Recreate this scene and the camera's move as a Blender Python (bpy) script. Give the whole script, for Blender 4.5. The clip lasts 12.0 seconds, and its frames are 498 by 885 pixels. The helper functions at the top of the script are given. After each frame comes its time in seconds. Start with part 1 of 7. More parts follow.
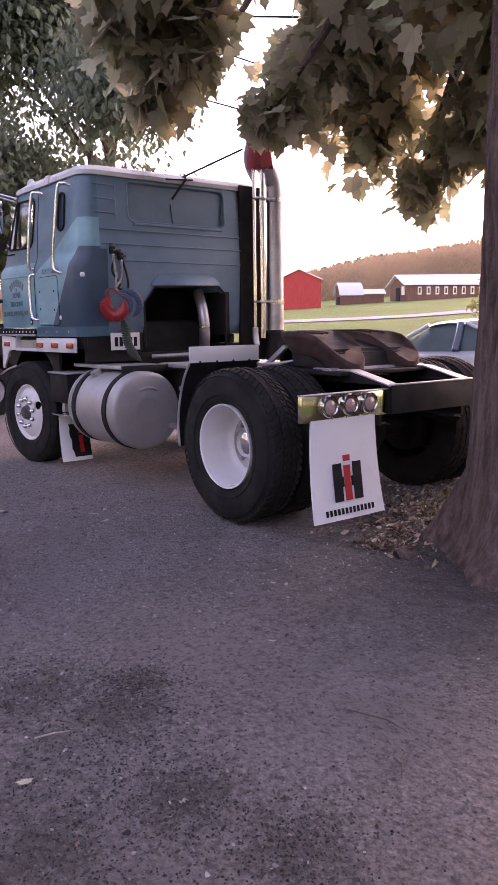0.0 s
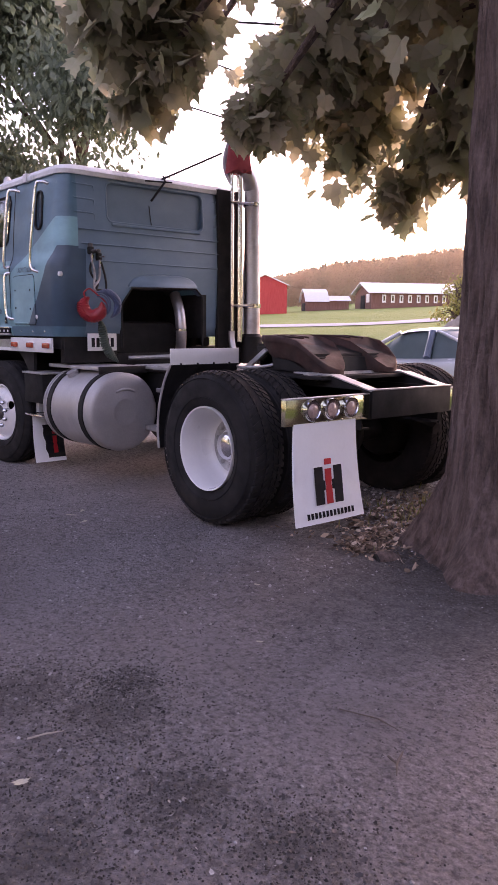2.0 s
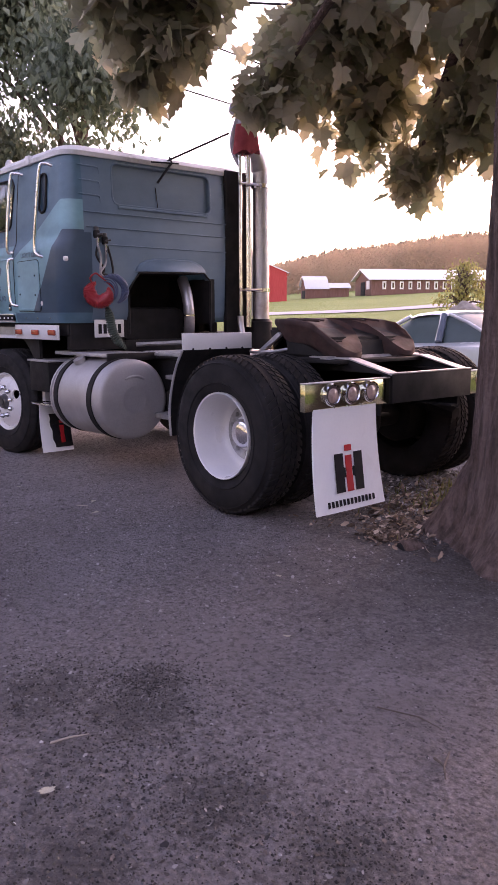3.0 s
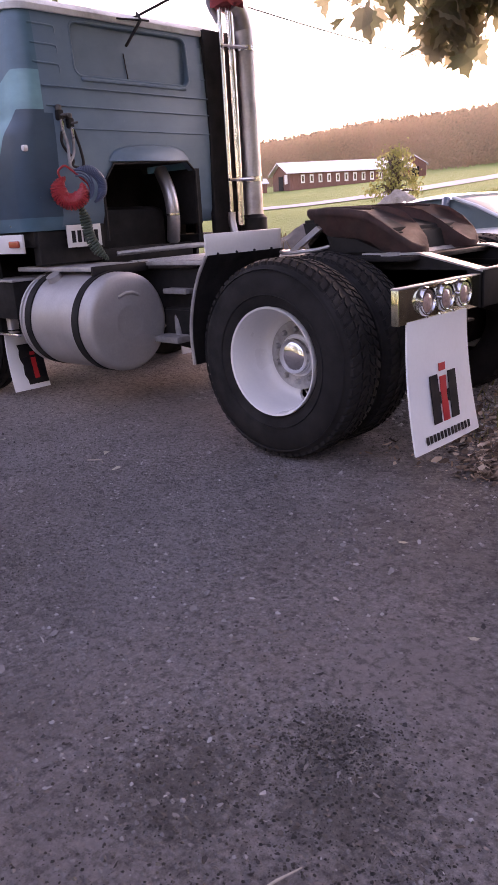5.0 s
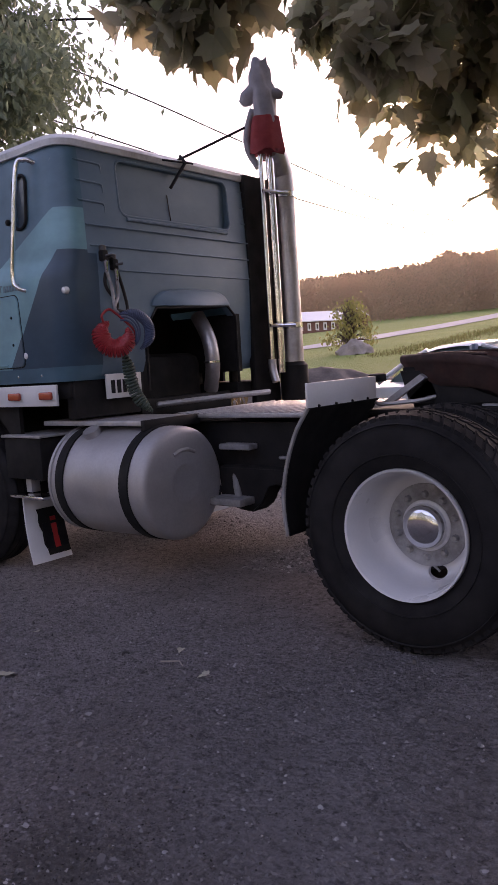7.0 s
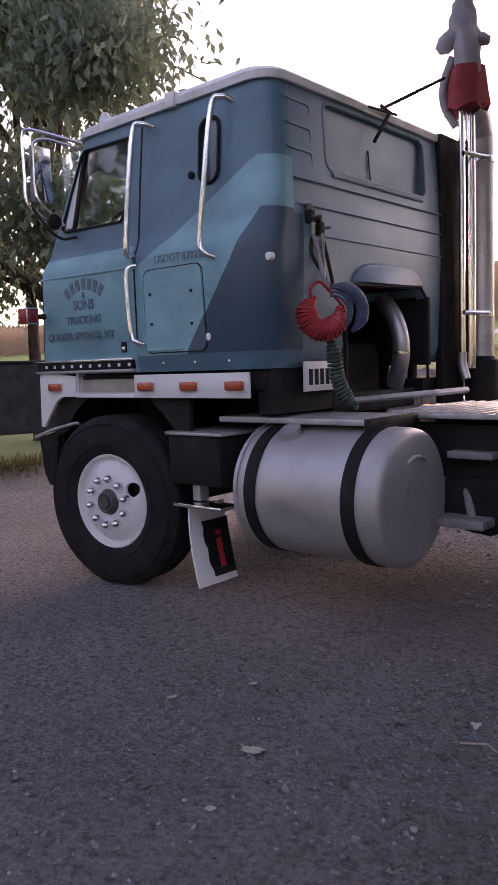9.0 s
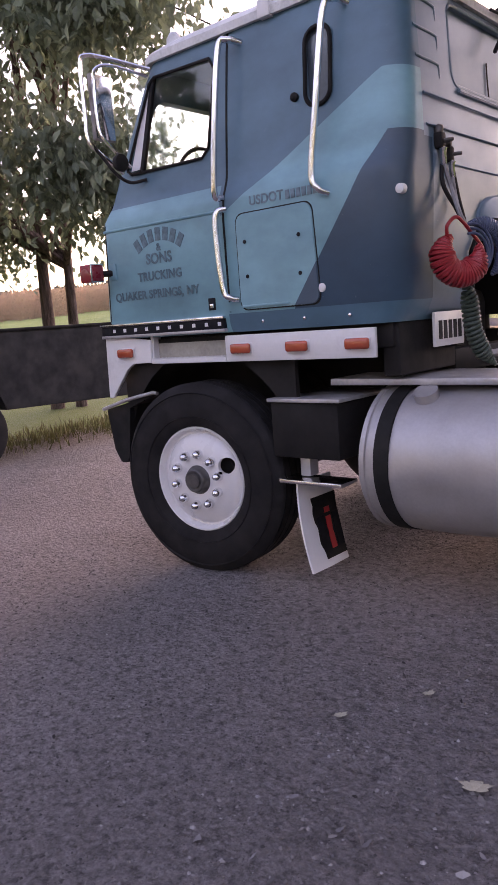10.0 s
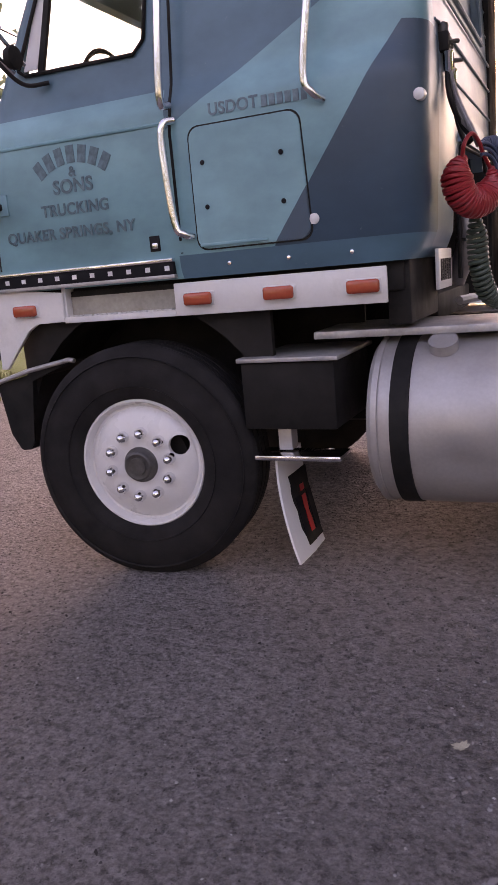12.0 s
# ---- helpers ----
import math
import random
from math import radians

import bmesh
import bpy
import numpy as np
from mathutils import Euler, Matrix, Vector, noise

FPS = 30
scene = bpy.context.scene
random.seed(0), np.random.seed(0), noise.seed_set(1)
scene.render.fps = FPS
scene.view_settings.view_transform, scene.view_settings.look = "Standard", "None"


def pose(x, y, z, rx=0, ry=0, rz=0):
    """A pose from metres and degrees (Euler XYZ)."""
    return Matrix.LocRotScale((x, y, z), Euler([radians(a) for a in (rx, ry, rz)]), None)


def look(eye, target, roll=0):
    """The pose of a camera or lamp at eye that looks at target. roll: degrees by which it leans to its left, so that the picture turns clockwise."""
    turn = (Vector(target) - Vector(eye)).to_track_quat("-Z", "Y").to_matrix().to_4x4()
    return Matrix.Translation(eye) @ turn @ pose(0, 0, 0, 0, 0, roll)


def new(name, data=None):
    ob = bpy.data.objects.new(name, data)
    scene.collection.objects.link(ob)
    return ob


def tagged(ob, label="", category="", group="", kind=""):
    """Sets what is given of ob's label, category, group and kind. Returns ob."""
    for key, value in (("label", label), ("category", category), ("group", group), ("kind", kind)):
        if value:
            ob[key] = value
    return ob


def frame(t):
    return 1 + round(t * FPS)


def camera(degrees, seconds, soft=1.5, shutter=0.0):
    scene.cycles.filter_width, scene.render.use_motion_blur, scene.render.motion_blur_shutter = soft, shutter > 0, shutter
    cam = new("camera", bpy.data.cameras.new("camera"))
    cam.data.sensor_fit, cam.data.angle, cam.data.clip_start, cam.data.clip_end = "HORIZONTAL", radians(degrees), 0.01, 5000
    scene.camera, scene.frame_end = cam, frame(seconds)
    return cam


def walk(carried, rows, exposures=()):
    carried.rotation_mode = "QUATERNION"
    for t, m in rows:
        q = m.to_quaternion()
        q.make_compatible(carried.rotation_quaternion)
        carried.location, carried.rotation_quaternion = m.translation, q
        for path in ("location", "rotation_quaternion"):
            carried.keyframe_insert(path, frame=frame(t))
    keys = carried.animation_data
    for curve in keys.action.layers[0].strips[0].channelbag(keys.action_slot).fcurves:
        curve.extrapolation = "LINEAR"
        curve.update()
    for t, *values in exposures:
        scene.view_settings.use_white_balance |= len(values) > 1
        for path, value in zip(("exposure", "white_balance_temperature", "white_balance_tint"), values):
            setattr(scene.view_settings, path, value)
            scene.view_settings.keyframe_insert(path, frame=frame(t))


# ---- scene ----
cam = camera(36.1, 12.0)
EXPOSURES = [(0.0, 2.57, 8500, 57), (3.0, 2.55, 8500, 57), (5.0, 2.65, 8500, 55), (5.5, 2.7, 8500, 54), (6.0, 2.6, 8500, 53), (6.5, 1.9, 8400, 50), (8.3, 1.68, 8200, 47), (9.0, 1.98, 8200, 48), (9.5, 2.46, 8200, 48), (10.5, 2.45, 9300, 53), (12.0, 2.45, 9700, 51)]
PATH = [
    (0, (4.113, -4.169, 1.385), (2.55, -2.959, 1.081), -0.8),
    (0.5, (4.066, -4.216, 1.379), (2.533, -2.967, 1.078), -0.7),
    (1, (4.072, -4.22, 1.377), (2.569, -2.934, 1.081), -0.4),
    (1.5, (4.078, -4.225, 1.382), (2.576, -2.938, 1.086), -0.1),
    (2, (4.054, -4.275, 1.377), (2.55, -2.989, 1.084), 0.4),
    (2.5, (4.02, -4.301, 1.362), (2.522, -3.009, 1.061), 0.2),
    (3, (3.872, -4.255, 1.341), (2.371, -2.973, 1.019), -0.2),
    (3.2, (3.764, -4.217, 1.339), (2.246, -2.959, 1.001), -0.5),
    (4.8, (2.756, -4.131, 1.294), (1.382, -2.786, 0.742), -3.7),
    (5, (2.637, -4.114, 1.313), (1.302, -2.737, 0.747), -3.5),
    (5.5, (2.367, -4.141, 1.306), (1.253, -2.589, 0.717), -3.3),
    (6, (2.066, -4.19, 1.341), (0.969, -2.613, 0.786), -4.5),
    (6.1, (2.019, -4.193, 1.348), (0.885, -2.631, 0.822), -4.6),
    (6.2, (1.969, -4.184, 1.357), (0.789, -2.641, 0.881), -4.7),
    (6.3, (1.902, -4.147, 1.368), (0.687, -2.62, 0.929), -4.9),
    (6.5, (1.767, -4.124, 1.356), (0.513, -2.597, 1.045), -4.1),
    (6.7, (1.683, -4.074, 1.35), (0.411, -2.548, 1.118), -3.9),
    (8.3, (0.601, -3.979, 1.385), (-0.62, -2.407, 1.194), -2.8),
    (8.5, (0.492, -3.965, 1.346), (-0.793, -2.444, 1.15), -1.5),
    (9, (0.161, -4.046, 1.322), (-1.15, -2.55, 1.12), -1.9),
    (9.5, (-0.273, -4.093, 1.351), (-1.565, -2.592, 1.068), -3.3),
    (10, (-0.629, -4.041, 1.35), (-1.925, -2.55, 1.037), -4.2),
    (10.5, (-0.916, -4.066, 1.336), (-1.949, -2.405, 0.916), -4.7),
    (11, (-1.233, -4.046, 1.304), (-2.229, -2.364, 0.88), -5.9),
    (11.5, (-1.548, -3.946, 1.319), (-2.487, -2.231, 0.898), -6.5),
    (12, (-1.711, -3.925, 1.311), (-2.528, -2.153, 0.873), -5.1),
]
walk(cam, [(t, look(eye, target, roll)) for t, eye, target, roll in PATH], EXPOSURES)

# ---- world and light ----
SUN_AZ, SUN_EL = radians(-14), radians(15)      # azimuth from +y towards +x
world = bpy.data.worlds.new("world")
scene.world = world
world.use_nodes = True
wn = world.node_tree
sky = wn.nodes.new("ShaderNodeTexSky")
sky.sky_type, sky.sun_disc = "NISHITA", False
sky.sun_elevation, sky.sun_rotation = SUN_EL, SUN_AZ
sky.air_density, sky.dust_density, sky.ozone_density = 1.0, 0.8, 1.0
wn.links.new(sky.outputs[0], wn.nodes["Background"].inputs[0])
wn.nodes["Background"].inputs[1].default_value = 0.15
sun = new("sun", bpy.data.lights.new("sun", "SUN"))
sun.data.energy, sun.data.angle, sun.data.color = 0.15, radians(40), (1.0, 0.80, 0.62)
sun_way = Vector((math.sin(SUN_AZ) * math.cos(SUN_EL), math.cos(SUN_AZ) * math.cos(SUN_EL), math.sin(SUN_EL)))
sun.matrix_world = look((0, 0, 30), Vector((0, 0, 30)) - sun_way)


# ---- materials ----
def nodes_of(name):
    m = bpy.data.materials.new(name)
    m.use_nodes = True
    return m, m.node_tree, m.node_tree.nodes["Principled BSDF"]


def add(nt, kind, **inputs):
    n = nt.nodes.new(kind)
    for k, v in inputs.items():
        n.inputs[k.replace("_", " ")].default_value = v
    return n


def ramp(nt, fac, stops):
    r = nt.nodes.new("ShaderNodeValToRGB")
    while len(r.color_ramp.elements) < len(stops):
        r.color_ramp.elements.new(0.5)
    for e, (p, c) in zip(r.color_ramp.elements, stops):
        e.position, e.color = p, (*c, 1) if len(c) == 3 else c
    nt.links.new(fac, r.inputs[0])
    return r.outputs[0]


def mixed(nt, fac, a, b, blend="MIX"):
    m = nt.nodes.new("ShaderNodeMix")
    m.data_type, m.blend_type = "RGBA", blend
    for sock, v in ((m.inputs[0], fac), (m.inputs[6], a), (m.inputs[7], b)):
        if isinstance(v, (int, float)):
            sock.default_value = v
        elif isinstance(v, tuple):
            sock.default_value = (*v, 1)
        else:
            nt.links.new(v, sock)
    return m.outputs[2]


def maths(nt, op, a, b=0.0, c=0.0):
    n = nt.nodes.new("ShaderNodeMath")
    n.operation = op
    for sock, v in zip(n.inputs, (a, b, c)):
        if isinstance(v, (int, float)):
            sock.default_value = v
        else:
            nt.links.new(v, sock)
    return n.outputs[0]


def noise_of(nt, scale, detail=4.0, rough=0.55, coord=None, stretch=None):
    n = add(nt, "ShaderNodeTexNoise", Scale=scale, Detail=detail, Roughness=rough)
    if coord is None:
        coord = nt.nodes.new("ShaderNodeTexCoord").outputs["Object"]
    if stretch:
        mp = nt.nodes.new("ShaderNodeMapping")
        mp.inputs["Scale"].default_value = stretch
        nt.links.new(coord, mp.inputs[0])
        coord = mp.outputs[0]
    nt.links.new(coord, n.inputs["Vector"])
    return n.outputs["Fac"]


def bumped(nt, bsdf, height, strength=0.3, distance=0.01):
    b = add(nt, "ShaderNodeBump", Strength=strength, Distance=distance)
    nt.links.new(height, b.inputs["Height"])
    nt.links.new(b.outputs[0], bsdf.inputs["Normal"])


def surface(name, color, rough=0.5, metal=0.0, vary=0.25, scale=6.0, grain=60.0, bump=0.15, coat=0.0, dirt=None, dirt_at=(0.5, 0.75), stretch=None):
    """A worn surface: colour varied at two scales, roughness and fine relief with it."""
    m, nt, b = nodes_of(name)
    big, fine = noise_of(nt, scale, stretch=stretch), noise_of(nt, grain, 3.0)
    dark = tuple(c * (1 - vary) for c in color)
    light = tuple(min(1, c * (1 + vary * 0.6)) for c in color)
    col = ramp(nt, big, [(0.3, dark), (0.7, light)])
    col = mixed(nt, 0.35, col, ramp(nt, fine, [(0.3, dark), (0.7, light)]))
    if dirt:
        mask = ramp(nt, noise_of(nt, scale * 0.6, 8.0, 0.65), [(dirt_at[0], (0, 0, 0)), (dirt_at[1], (1, 1, 1))])
        col = mixed(nt, mask, col, dirt)
    nt.links.new(col, b.inputs["Base Color"])
    nt.links.new(ramp(nt, big, [(0.3, (min(1, rough * 1.25),) * 3), (0.7, (rough * 0.8,) * 3)]), b.inputs["Roughness"])
    b.inputs["Metallic"].default_value = metal
    b.inputs["Coat Weight"].default_value = coat
    b.inputs["Coat Roughness"].default_value = 0.2
    if bump:
        bumped(nt, b, fine, bump, 0.003)
    return m


NAVY, BLUE, PALE = (0.023, 0.063, 0.098), (0.050, 0.140, 0.195), (0.125, 0.325, 0.375)


def livery():
    """Cab paint: dark blue top, a pale band rising rearwards, navy lower rear corner; chalky and faded."""
    m, nt, b = nodes_of("cab_paint")
    co = nt.nodes.new("ShaderNodeTexCoord").outputs["Object"]
    sep = nt.nodes.new("ShaderNodeSeparateXYZ")
    nt.links.new(co, sep.inputs[0])
    x, y, z = sep.outputs

    def above(x0, z0, x1, z1):
        """1 where the point lies above the line through two points of the side."""
        k = (z1 - z0) / (x1 - x0)
        line = maths(nt, "MULTIPLY_ADD", x, k, z0 - k * x0)
        return maths(nt, "GREATER_THAN", maths(nt, "SUBTRACT", z, line), 0.0)

    rising_top = maths(nt, "MAXIMUM", above(-3.14, 1.925, -2.385, 2.325), maths(nt, "GREATER_THAN", z, 2.352))
    belt = maths(nt, "GREATER_THAN", z, 2.02)
    upper = maths(nt, "MULTIPLY", rising_top, maths(nt, "MAXIMUM", belt, maths(nt, "GREATER_THAN", x, -3.24)))
    lower_line = maths(nt, "SUBTRACT", 1.0, above(-2.81, 1.41, -2.38, 2.01))
    low = maths(nt, "MULTIPLY", maths(nt, "MULTIPLY", lower_line, maths(nt, "LESS_THAN", z, 2.10)), maths(nt, "GREATER_THAN", x, -2.82))
    sill = maths(nt, "MULTIPLY", maths(nt, "LESS_THAN", z, 1.392), maths(nt, "GREATER_THAN", x, -3.24))
    wrap = maths(nt, "MULTIPLY_ADD", maths(nt, "LESS_THAN", z, 2.08), 0.07, -0.905)
    rear = maths(nt, "MULTIPLY", maths(nt, "GREATER_THAN", x, -2.30), maths(nt, "GREATER_THAN", y, wrap))
    fade = noise_of(nt, 2.2, 6.0, 0.6, co, (1.0, 1.0, 1.6))
    pale = ramp(nt, fade, [(0.3, tuple(c * 0.72 for c in PALE)), (0.68, tuple(c * 1.2 for c in PALE))])
    blue = ramp(nt, fade, [(0.3, tuple(c * 0.8 for c in BLUE)), (0.7, tuple(c * 1.25 for c in BLUE))])
    navy = ramp(nt, fade, [(0.3, tuple(c * 0.85 for c in NAVY)), (0.7, tuple(c * 1.3 for c in NAVY))])
    col = mixed(nt, upper, pale, blue)
    col = mixed(nt, low, col, navy)
    col = mixed(nt, sill, col, blue)
    col = mixed(nt, rear, col, ramp(nt, fade, [(0.3, (0.074, 0.145, 0.205)), (0.7, (0.120, 0.200, 0.264))]))
    scuff = ramp(nt, noise_of(nt, 30, 8.0, 0.7, co), [(0.66, (0, 0, 0)), (0.74, (1, 1, 1))])
    col = mixed(nt, maths(nt, "MULTIPLY", scuff, 0.35), col, (0.30, 0.36, 0.38))
    nt.links.new(col, b.inputs["Base Color"])
    nt.links.new(ramp(nt, fade, [(0.3, (0.50,) * 3), (0.7, (0.34,) * 3)]), b.inputs["Roughness"])
    b.inputs["Coat Weight"].default_value = 0.12
    b.inputs["Coat Roughness"].default_value = 0.25
    bumped(nt, b, noise_of(nt, 3.0, 3.0, 0.5, co), 0.12, 0.02)
    return m


def glass(name="window_glass", tint=(0.75, 0.85, 0.83)):
    m, nt, b = nodes_of(name)
    b.inputs["Base Color"].default_value = (*tint, 1)
    b.inputs["Transmission Weight"].default_value = 1.0
    b.inputs["Roughness"].default_value = 0.03
    b.inputs["IOR"].default_value = 1.45
    return m


def gravel():
    """The lot and what lies round it: dark asphalt millings near the truck, grass beyond the edges of the lot."""
    m, nt, b = nodes_of("ground_surface")
    co = nt.nodes.new("ShaderNodeTexCoord").outputs["Object"]
    sep = nt.nodes.new("ShaderNodeSeparateXYZ")
    nt.links.new(co, sep.inputs[0])
    x, y, z = sep.outputs
    grit, mid, big = noise_of(nt, 48, 6.0, 0.75, co), noise_of(nt, 9, 6.0, 0.65, co), noise_of(nt, 0.9, 4.0, 0.6, co)
    vor = nt.nodes.new("ShaderNodeTexVoronoi")
    vor.inputs["Scale"].default_value = 55.0
    nt.links.new(co, vor.inputs["Vector"])
    stones = vor.outputs["Distance"]
    base = ramp(nt, big, [(0.36, (0.125, 0.105, 0.105)), (0.62, (0.32, 0.292, 0.302))])
    base = mixed(nt, 0.4, base, ramp(nt, mid, [(0.3, (0.13, 0.115, 0.118)), (0.7, (0.32, 0.29, 0.30))]))
    packed = ramp(nt, noise_of(nt, 1.6, 5.0, 0.6, co), [(0.42, (0.62,) * 3), (0.60, (0.18,) * 3)])
    base = mixed(nt, packed, base, ramp(nt, grit, [(0.36, (0.06, 0.052, 0.052)), (0.5, (0.23, 0.207, 0.212)), (0.66, (0.50, 0.46, 0.47))]))
    pale = ramp(nt, noise_of(nt, 150, 2.0, 0.5, co), [(0.70, (0, 0, 0)), (0.76, (1, 1, 1))])
    base = mixed(nt, maths(nt, "MULTIPLY", pale, 0.14), base, (0.42, 0.40, 0.40))
    damp = maths(nt, "MULTIPLY", ramp(nt, noise_of(nt, 2.6, 7.0, 0.7, co), [(0.53, (0, 0, 0)), (0.62, (1, 1, 1))]), ramp(nt, noise_of(nt, 0.7, 2.0, 0.5, co), [(0.42, (0, 0, 0)), (0.55, (1, 1, 1))]))
    blobs = None
    for cx, cy, cr in ((1.75, -2.95, 0.22), (2.35, -3.05, 0.20), (2.72, -2.95, 0.20), (1.40, -3.15, 0.25), (2.3, -3.5, 0.2), (1.6, -2.78, 0.14), (-0.2, -2.9, 0.3)):
        ax, ay = maths(nt, "SUBTRACT", x, cx), maths(nt, "SUBTRACT", y, cy)
        d = maths(nt, "SQRT", maths(nt, "ADD", maths(nt, "MULTIPLY", ax, ax), maths(nt, "MULTIPLY", ay, ay)))
        one = maths(nt, "SUBTRACT", 1.0, maths(nt, "DIVIDE", d, cr * 1.5))
        blobs = one if blobs is None else maths(nt, "MAXIMUM", blobs, one)
    ragged = noise_of(nt, 17, 9.0, 0.85, co)
    patchy = ramp(nt, maths(nt, "ADD", maths(nt, "MULTIPLY", blobs, 0.30), ragged), [(0.60, (0, 0, 0)), (0.72, (1, 1, 1))])
    damp = maths(nt, "MAXIMUM", maths(nt, "MULTIPLY", damp, 0.4), maths(nt, "MULTIPLY", patchy, maths(nt, "GREATER_THAN", blobs, -0.2)))
    base = mixed(nt, maths(nt, "MULTIPLY", damp, 0.80), base, ramp(nt, grit, [(0.35, (0.015, 0.012, 0.012)), (0.65, (0.11, 0.095, 0.09))]))
    # paler, closer-grained asphalt towards the front of the truck
    paved = nt.nodes.new("ShaderNodeMapRange")
    paved.inputs[1].default_value, paved.inputs[2].default_value = 1.5, 3.3
    nt.links.new(maths(nt, "SUBTRACT", maths(nt, "MULTIPLY", mid, 1.2), x), paved.inputs[0])
    asphalt = mixed(nt, 0.65, ramp(nt, big, [(0.36, (0.20, 0.174, 0.170)), (0.65, (0.39, 0.350, 0.350))]), ramp(nt, grit, [(0.36, (0.10, 0.088, 0.088)), (0.5, (0.30, 0.268, 0.268)), (0.66, (0.56, 0.51, 0.51))]))
    base = mixed(nt, paved.outputs[0], base, asphalt)
    clods = ramp(nt, noise_of(nt, 26, 5.0, 0.72, co), [(0.50, (0, 0, 0)), (0.60, (1, 1, 1))])
    base = mixed(nt, maths(nt, "MULTIPLY", clods, 0.6), mixed(nt, 0.10, base, (0.62, 0.58, 0.58)), ramp(nt, grit, [(0.36, (0.03, 0.027, 0.027)), (0.62, (0.16, 0.145, 0.148))]))
    sx, sy = maths(nt, "SUBTRACT", x, 1.9), maths(nt, "SUBTRACT", y, -0.35)
    reach = maths(nt, "SQRT", maths(nt, "ADD", maths(nt, "MULTIPLY", sx, sx), maths(nt, "MULTIPLY", sy, sy)))
    soil = ramp(nt, maths(nt, "ADD", maths(nt, "MULTIPLY", reach, 0.40), maths(nt, "MULTIPLY_ADD", mid, 0.5, -0.25)), [(0.22, (0.85,) * 3), (0.74, (0.0,) * 3)])
    base = mixed(nt, soil, base, ramp(nt, grit, [(0.34, (0.035, 0.026, 0.022)), (0.52, (0.090, 0.070, 0.062)), (0.68, (0.19, 0.155, 0.14))]))
    base = mixed(nt, 1.0, base, (0.74, 0.73, 0.73), "MULTIPLY")
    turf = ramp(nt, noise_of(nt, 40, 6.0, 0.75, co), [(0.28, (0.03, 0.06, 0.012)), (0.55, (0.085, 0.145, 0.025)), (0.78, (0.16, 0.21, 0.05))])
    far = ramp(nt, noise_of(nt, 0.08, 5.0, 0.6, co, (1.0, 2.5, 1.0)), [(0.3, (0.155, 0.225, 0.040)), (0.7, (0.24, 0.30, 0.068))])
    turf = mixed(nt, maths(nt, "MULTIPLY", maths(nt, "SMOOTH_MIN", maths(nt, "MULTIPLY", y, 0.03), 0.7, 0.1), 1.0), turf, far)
    edge = maths(nt, "MULTIPLY_ADD", noise_of(nt, 1.2, 5.0, 0.7, co), 2.6, -1.3)
    north = maths(nt, "ADD", maths(nt, "SUBTRACT", y, 6.3), edge)
    west = maths(nt, "ADD", maths(nt, "SUBTRACT", -9.2, x), edge)
    # worn turf and litter round the foot of the tree
    dx, dy = maths(nt, "SUBTRACT", x, 1.75), maths(nt, "SUBTRACT", y, 0.55)
    r2 = maths(nt, "SQRT", maths(nt, "ADD", maths(nt, "MULTIPLY", dx, dx), maths(nt, "MULTIPLY", dy, dy)))
    foot = maths(nt, "SUBTRACT", maths(nt, "ADD", 0.75, maths(nt, "MULTIPLY", edge, 0.45)), r2)
    east = maths(nt, "ADD", maths(nt, "SUBTRACT", maths(nt, "MULTIPLY_ADD", y, 0.5, x), 3.9), edge)
    lawn = maths(nt, "MAXIMUM", maths(nt, "MAXIMUM", maths(nt, "MAXIMUM", north, west), east), foot)
    mask = nt.nodes.new("ShaderNodeMapRange")
    mask.inputs[1].default_value, mask.inputs[2].default_value = -0.15, 0.25
    nt.links.new(lawn, mask.inputs[0])
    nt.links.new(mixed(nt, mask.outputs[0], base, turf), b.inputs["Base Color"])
    b.inputs["Roughness"].default_value = 0.85
    b.inputs["Specular IOR Level"].default_value = 0.35
    h = maths(nt, "ADD", maths(nt, "MULTIPLY", grit, 0.8), maths(nt, "ADD", mid, maths(nt, "MULTIPLY", stones, -0.5)))
    bumped(nt, b, h, 1.0, 0.035)
    return m


def leafy(name, stops, translucent=0.45):
    """Leaves: colour from leaf to leaf, some light through the blade."""
    m, nt, b = nodes_of(name)
    geo = nt.nodes.new("ShaderNodeNewGeometry")
    info = nt.nodes.new("ShaderNodeObjectInfo")
    rnd = maths(nt, "FRACT", maths(nt, "ADD", geo.outputs["Random Per Island"], info.outputs["Random"]))
    col = ramp(nt, rnd, stops)
    col = mixed(nt, 0.3, col, ramp(nt, noise_of(nt, 25, 4.0), [(0.3, stops[0][1]), (0.7, stops[-1][1])]))
    nt.links.new(col, b.inputs["Base Color"])
    b.inputs["Roughness"].default_value = 0.55
    tr = nt.nodes.new("ShaderNodeBsdfTranslucent")
    nt.links.new(mixed(nt, 1.0, col, (1.70, 1.80, 1.65), "MULTIPLY"), tr.inputs[0])
    mx = nt.nodes.new("ShaderNodeMixShader")
    mx.inputs[0].default_value = translucent
    nt.links.new(b.outputs[0], mx.inputs[1])
    nt.links.new(tr.outputs[0], mx.inputs[2])
    nt.links.new(mx.outputs[0], nt.nodes["Material Output"].inputs[0])
    return m


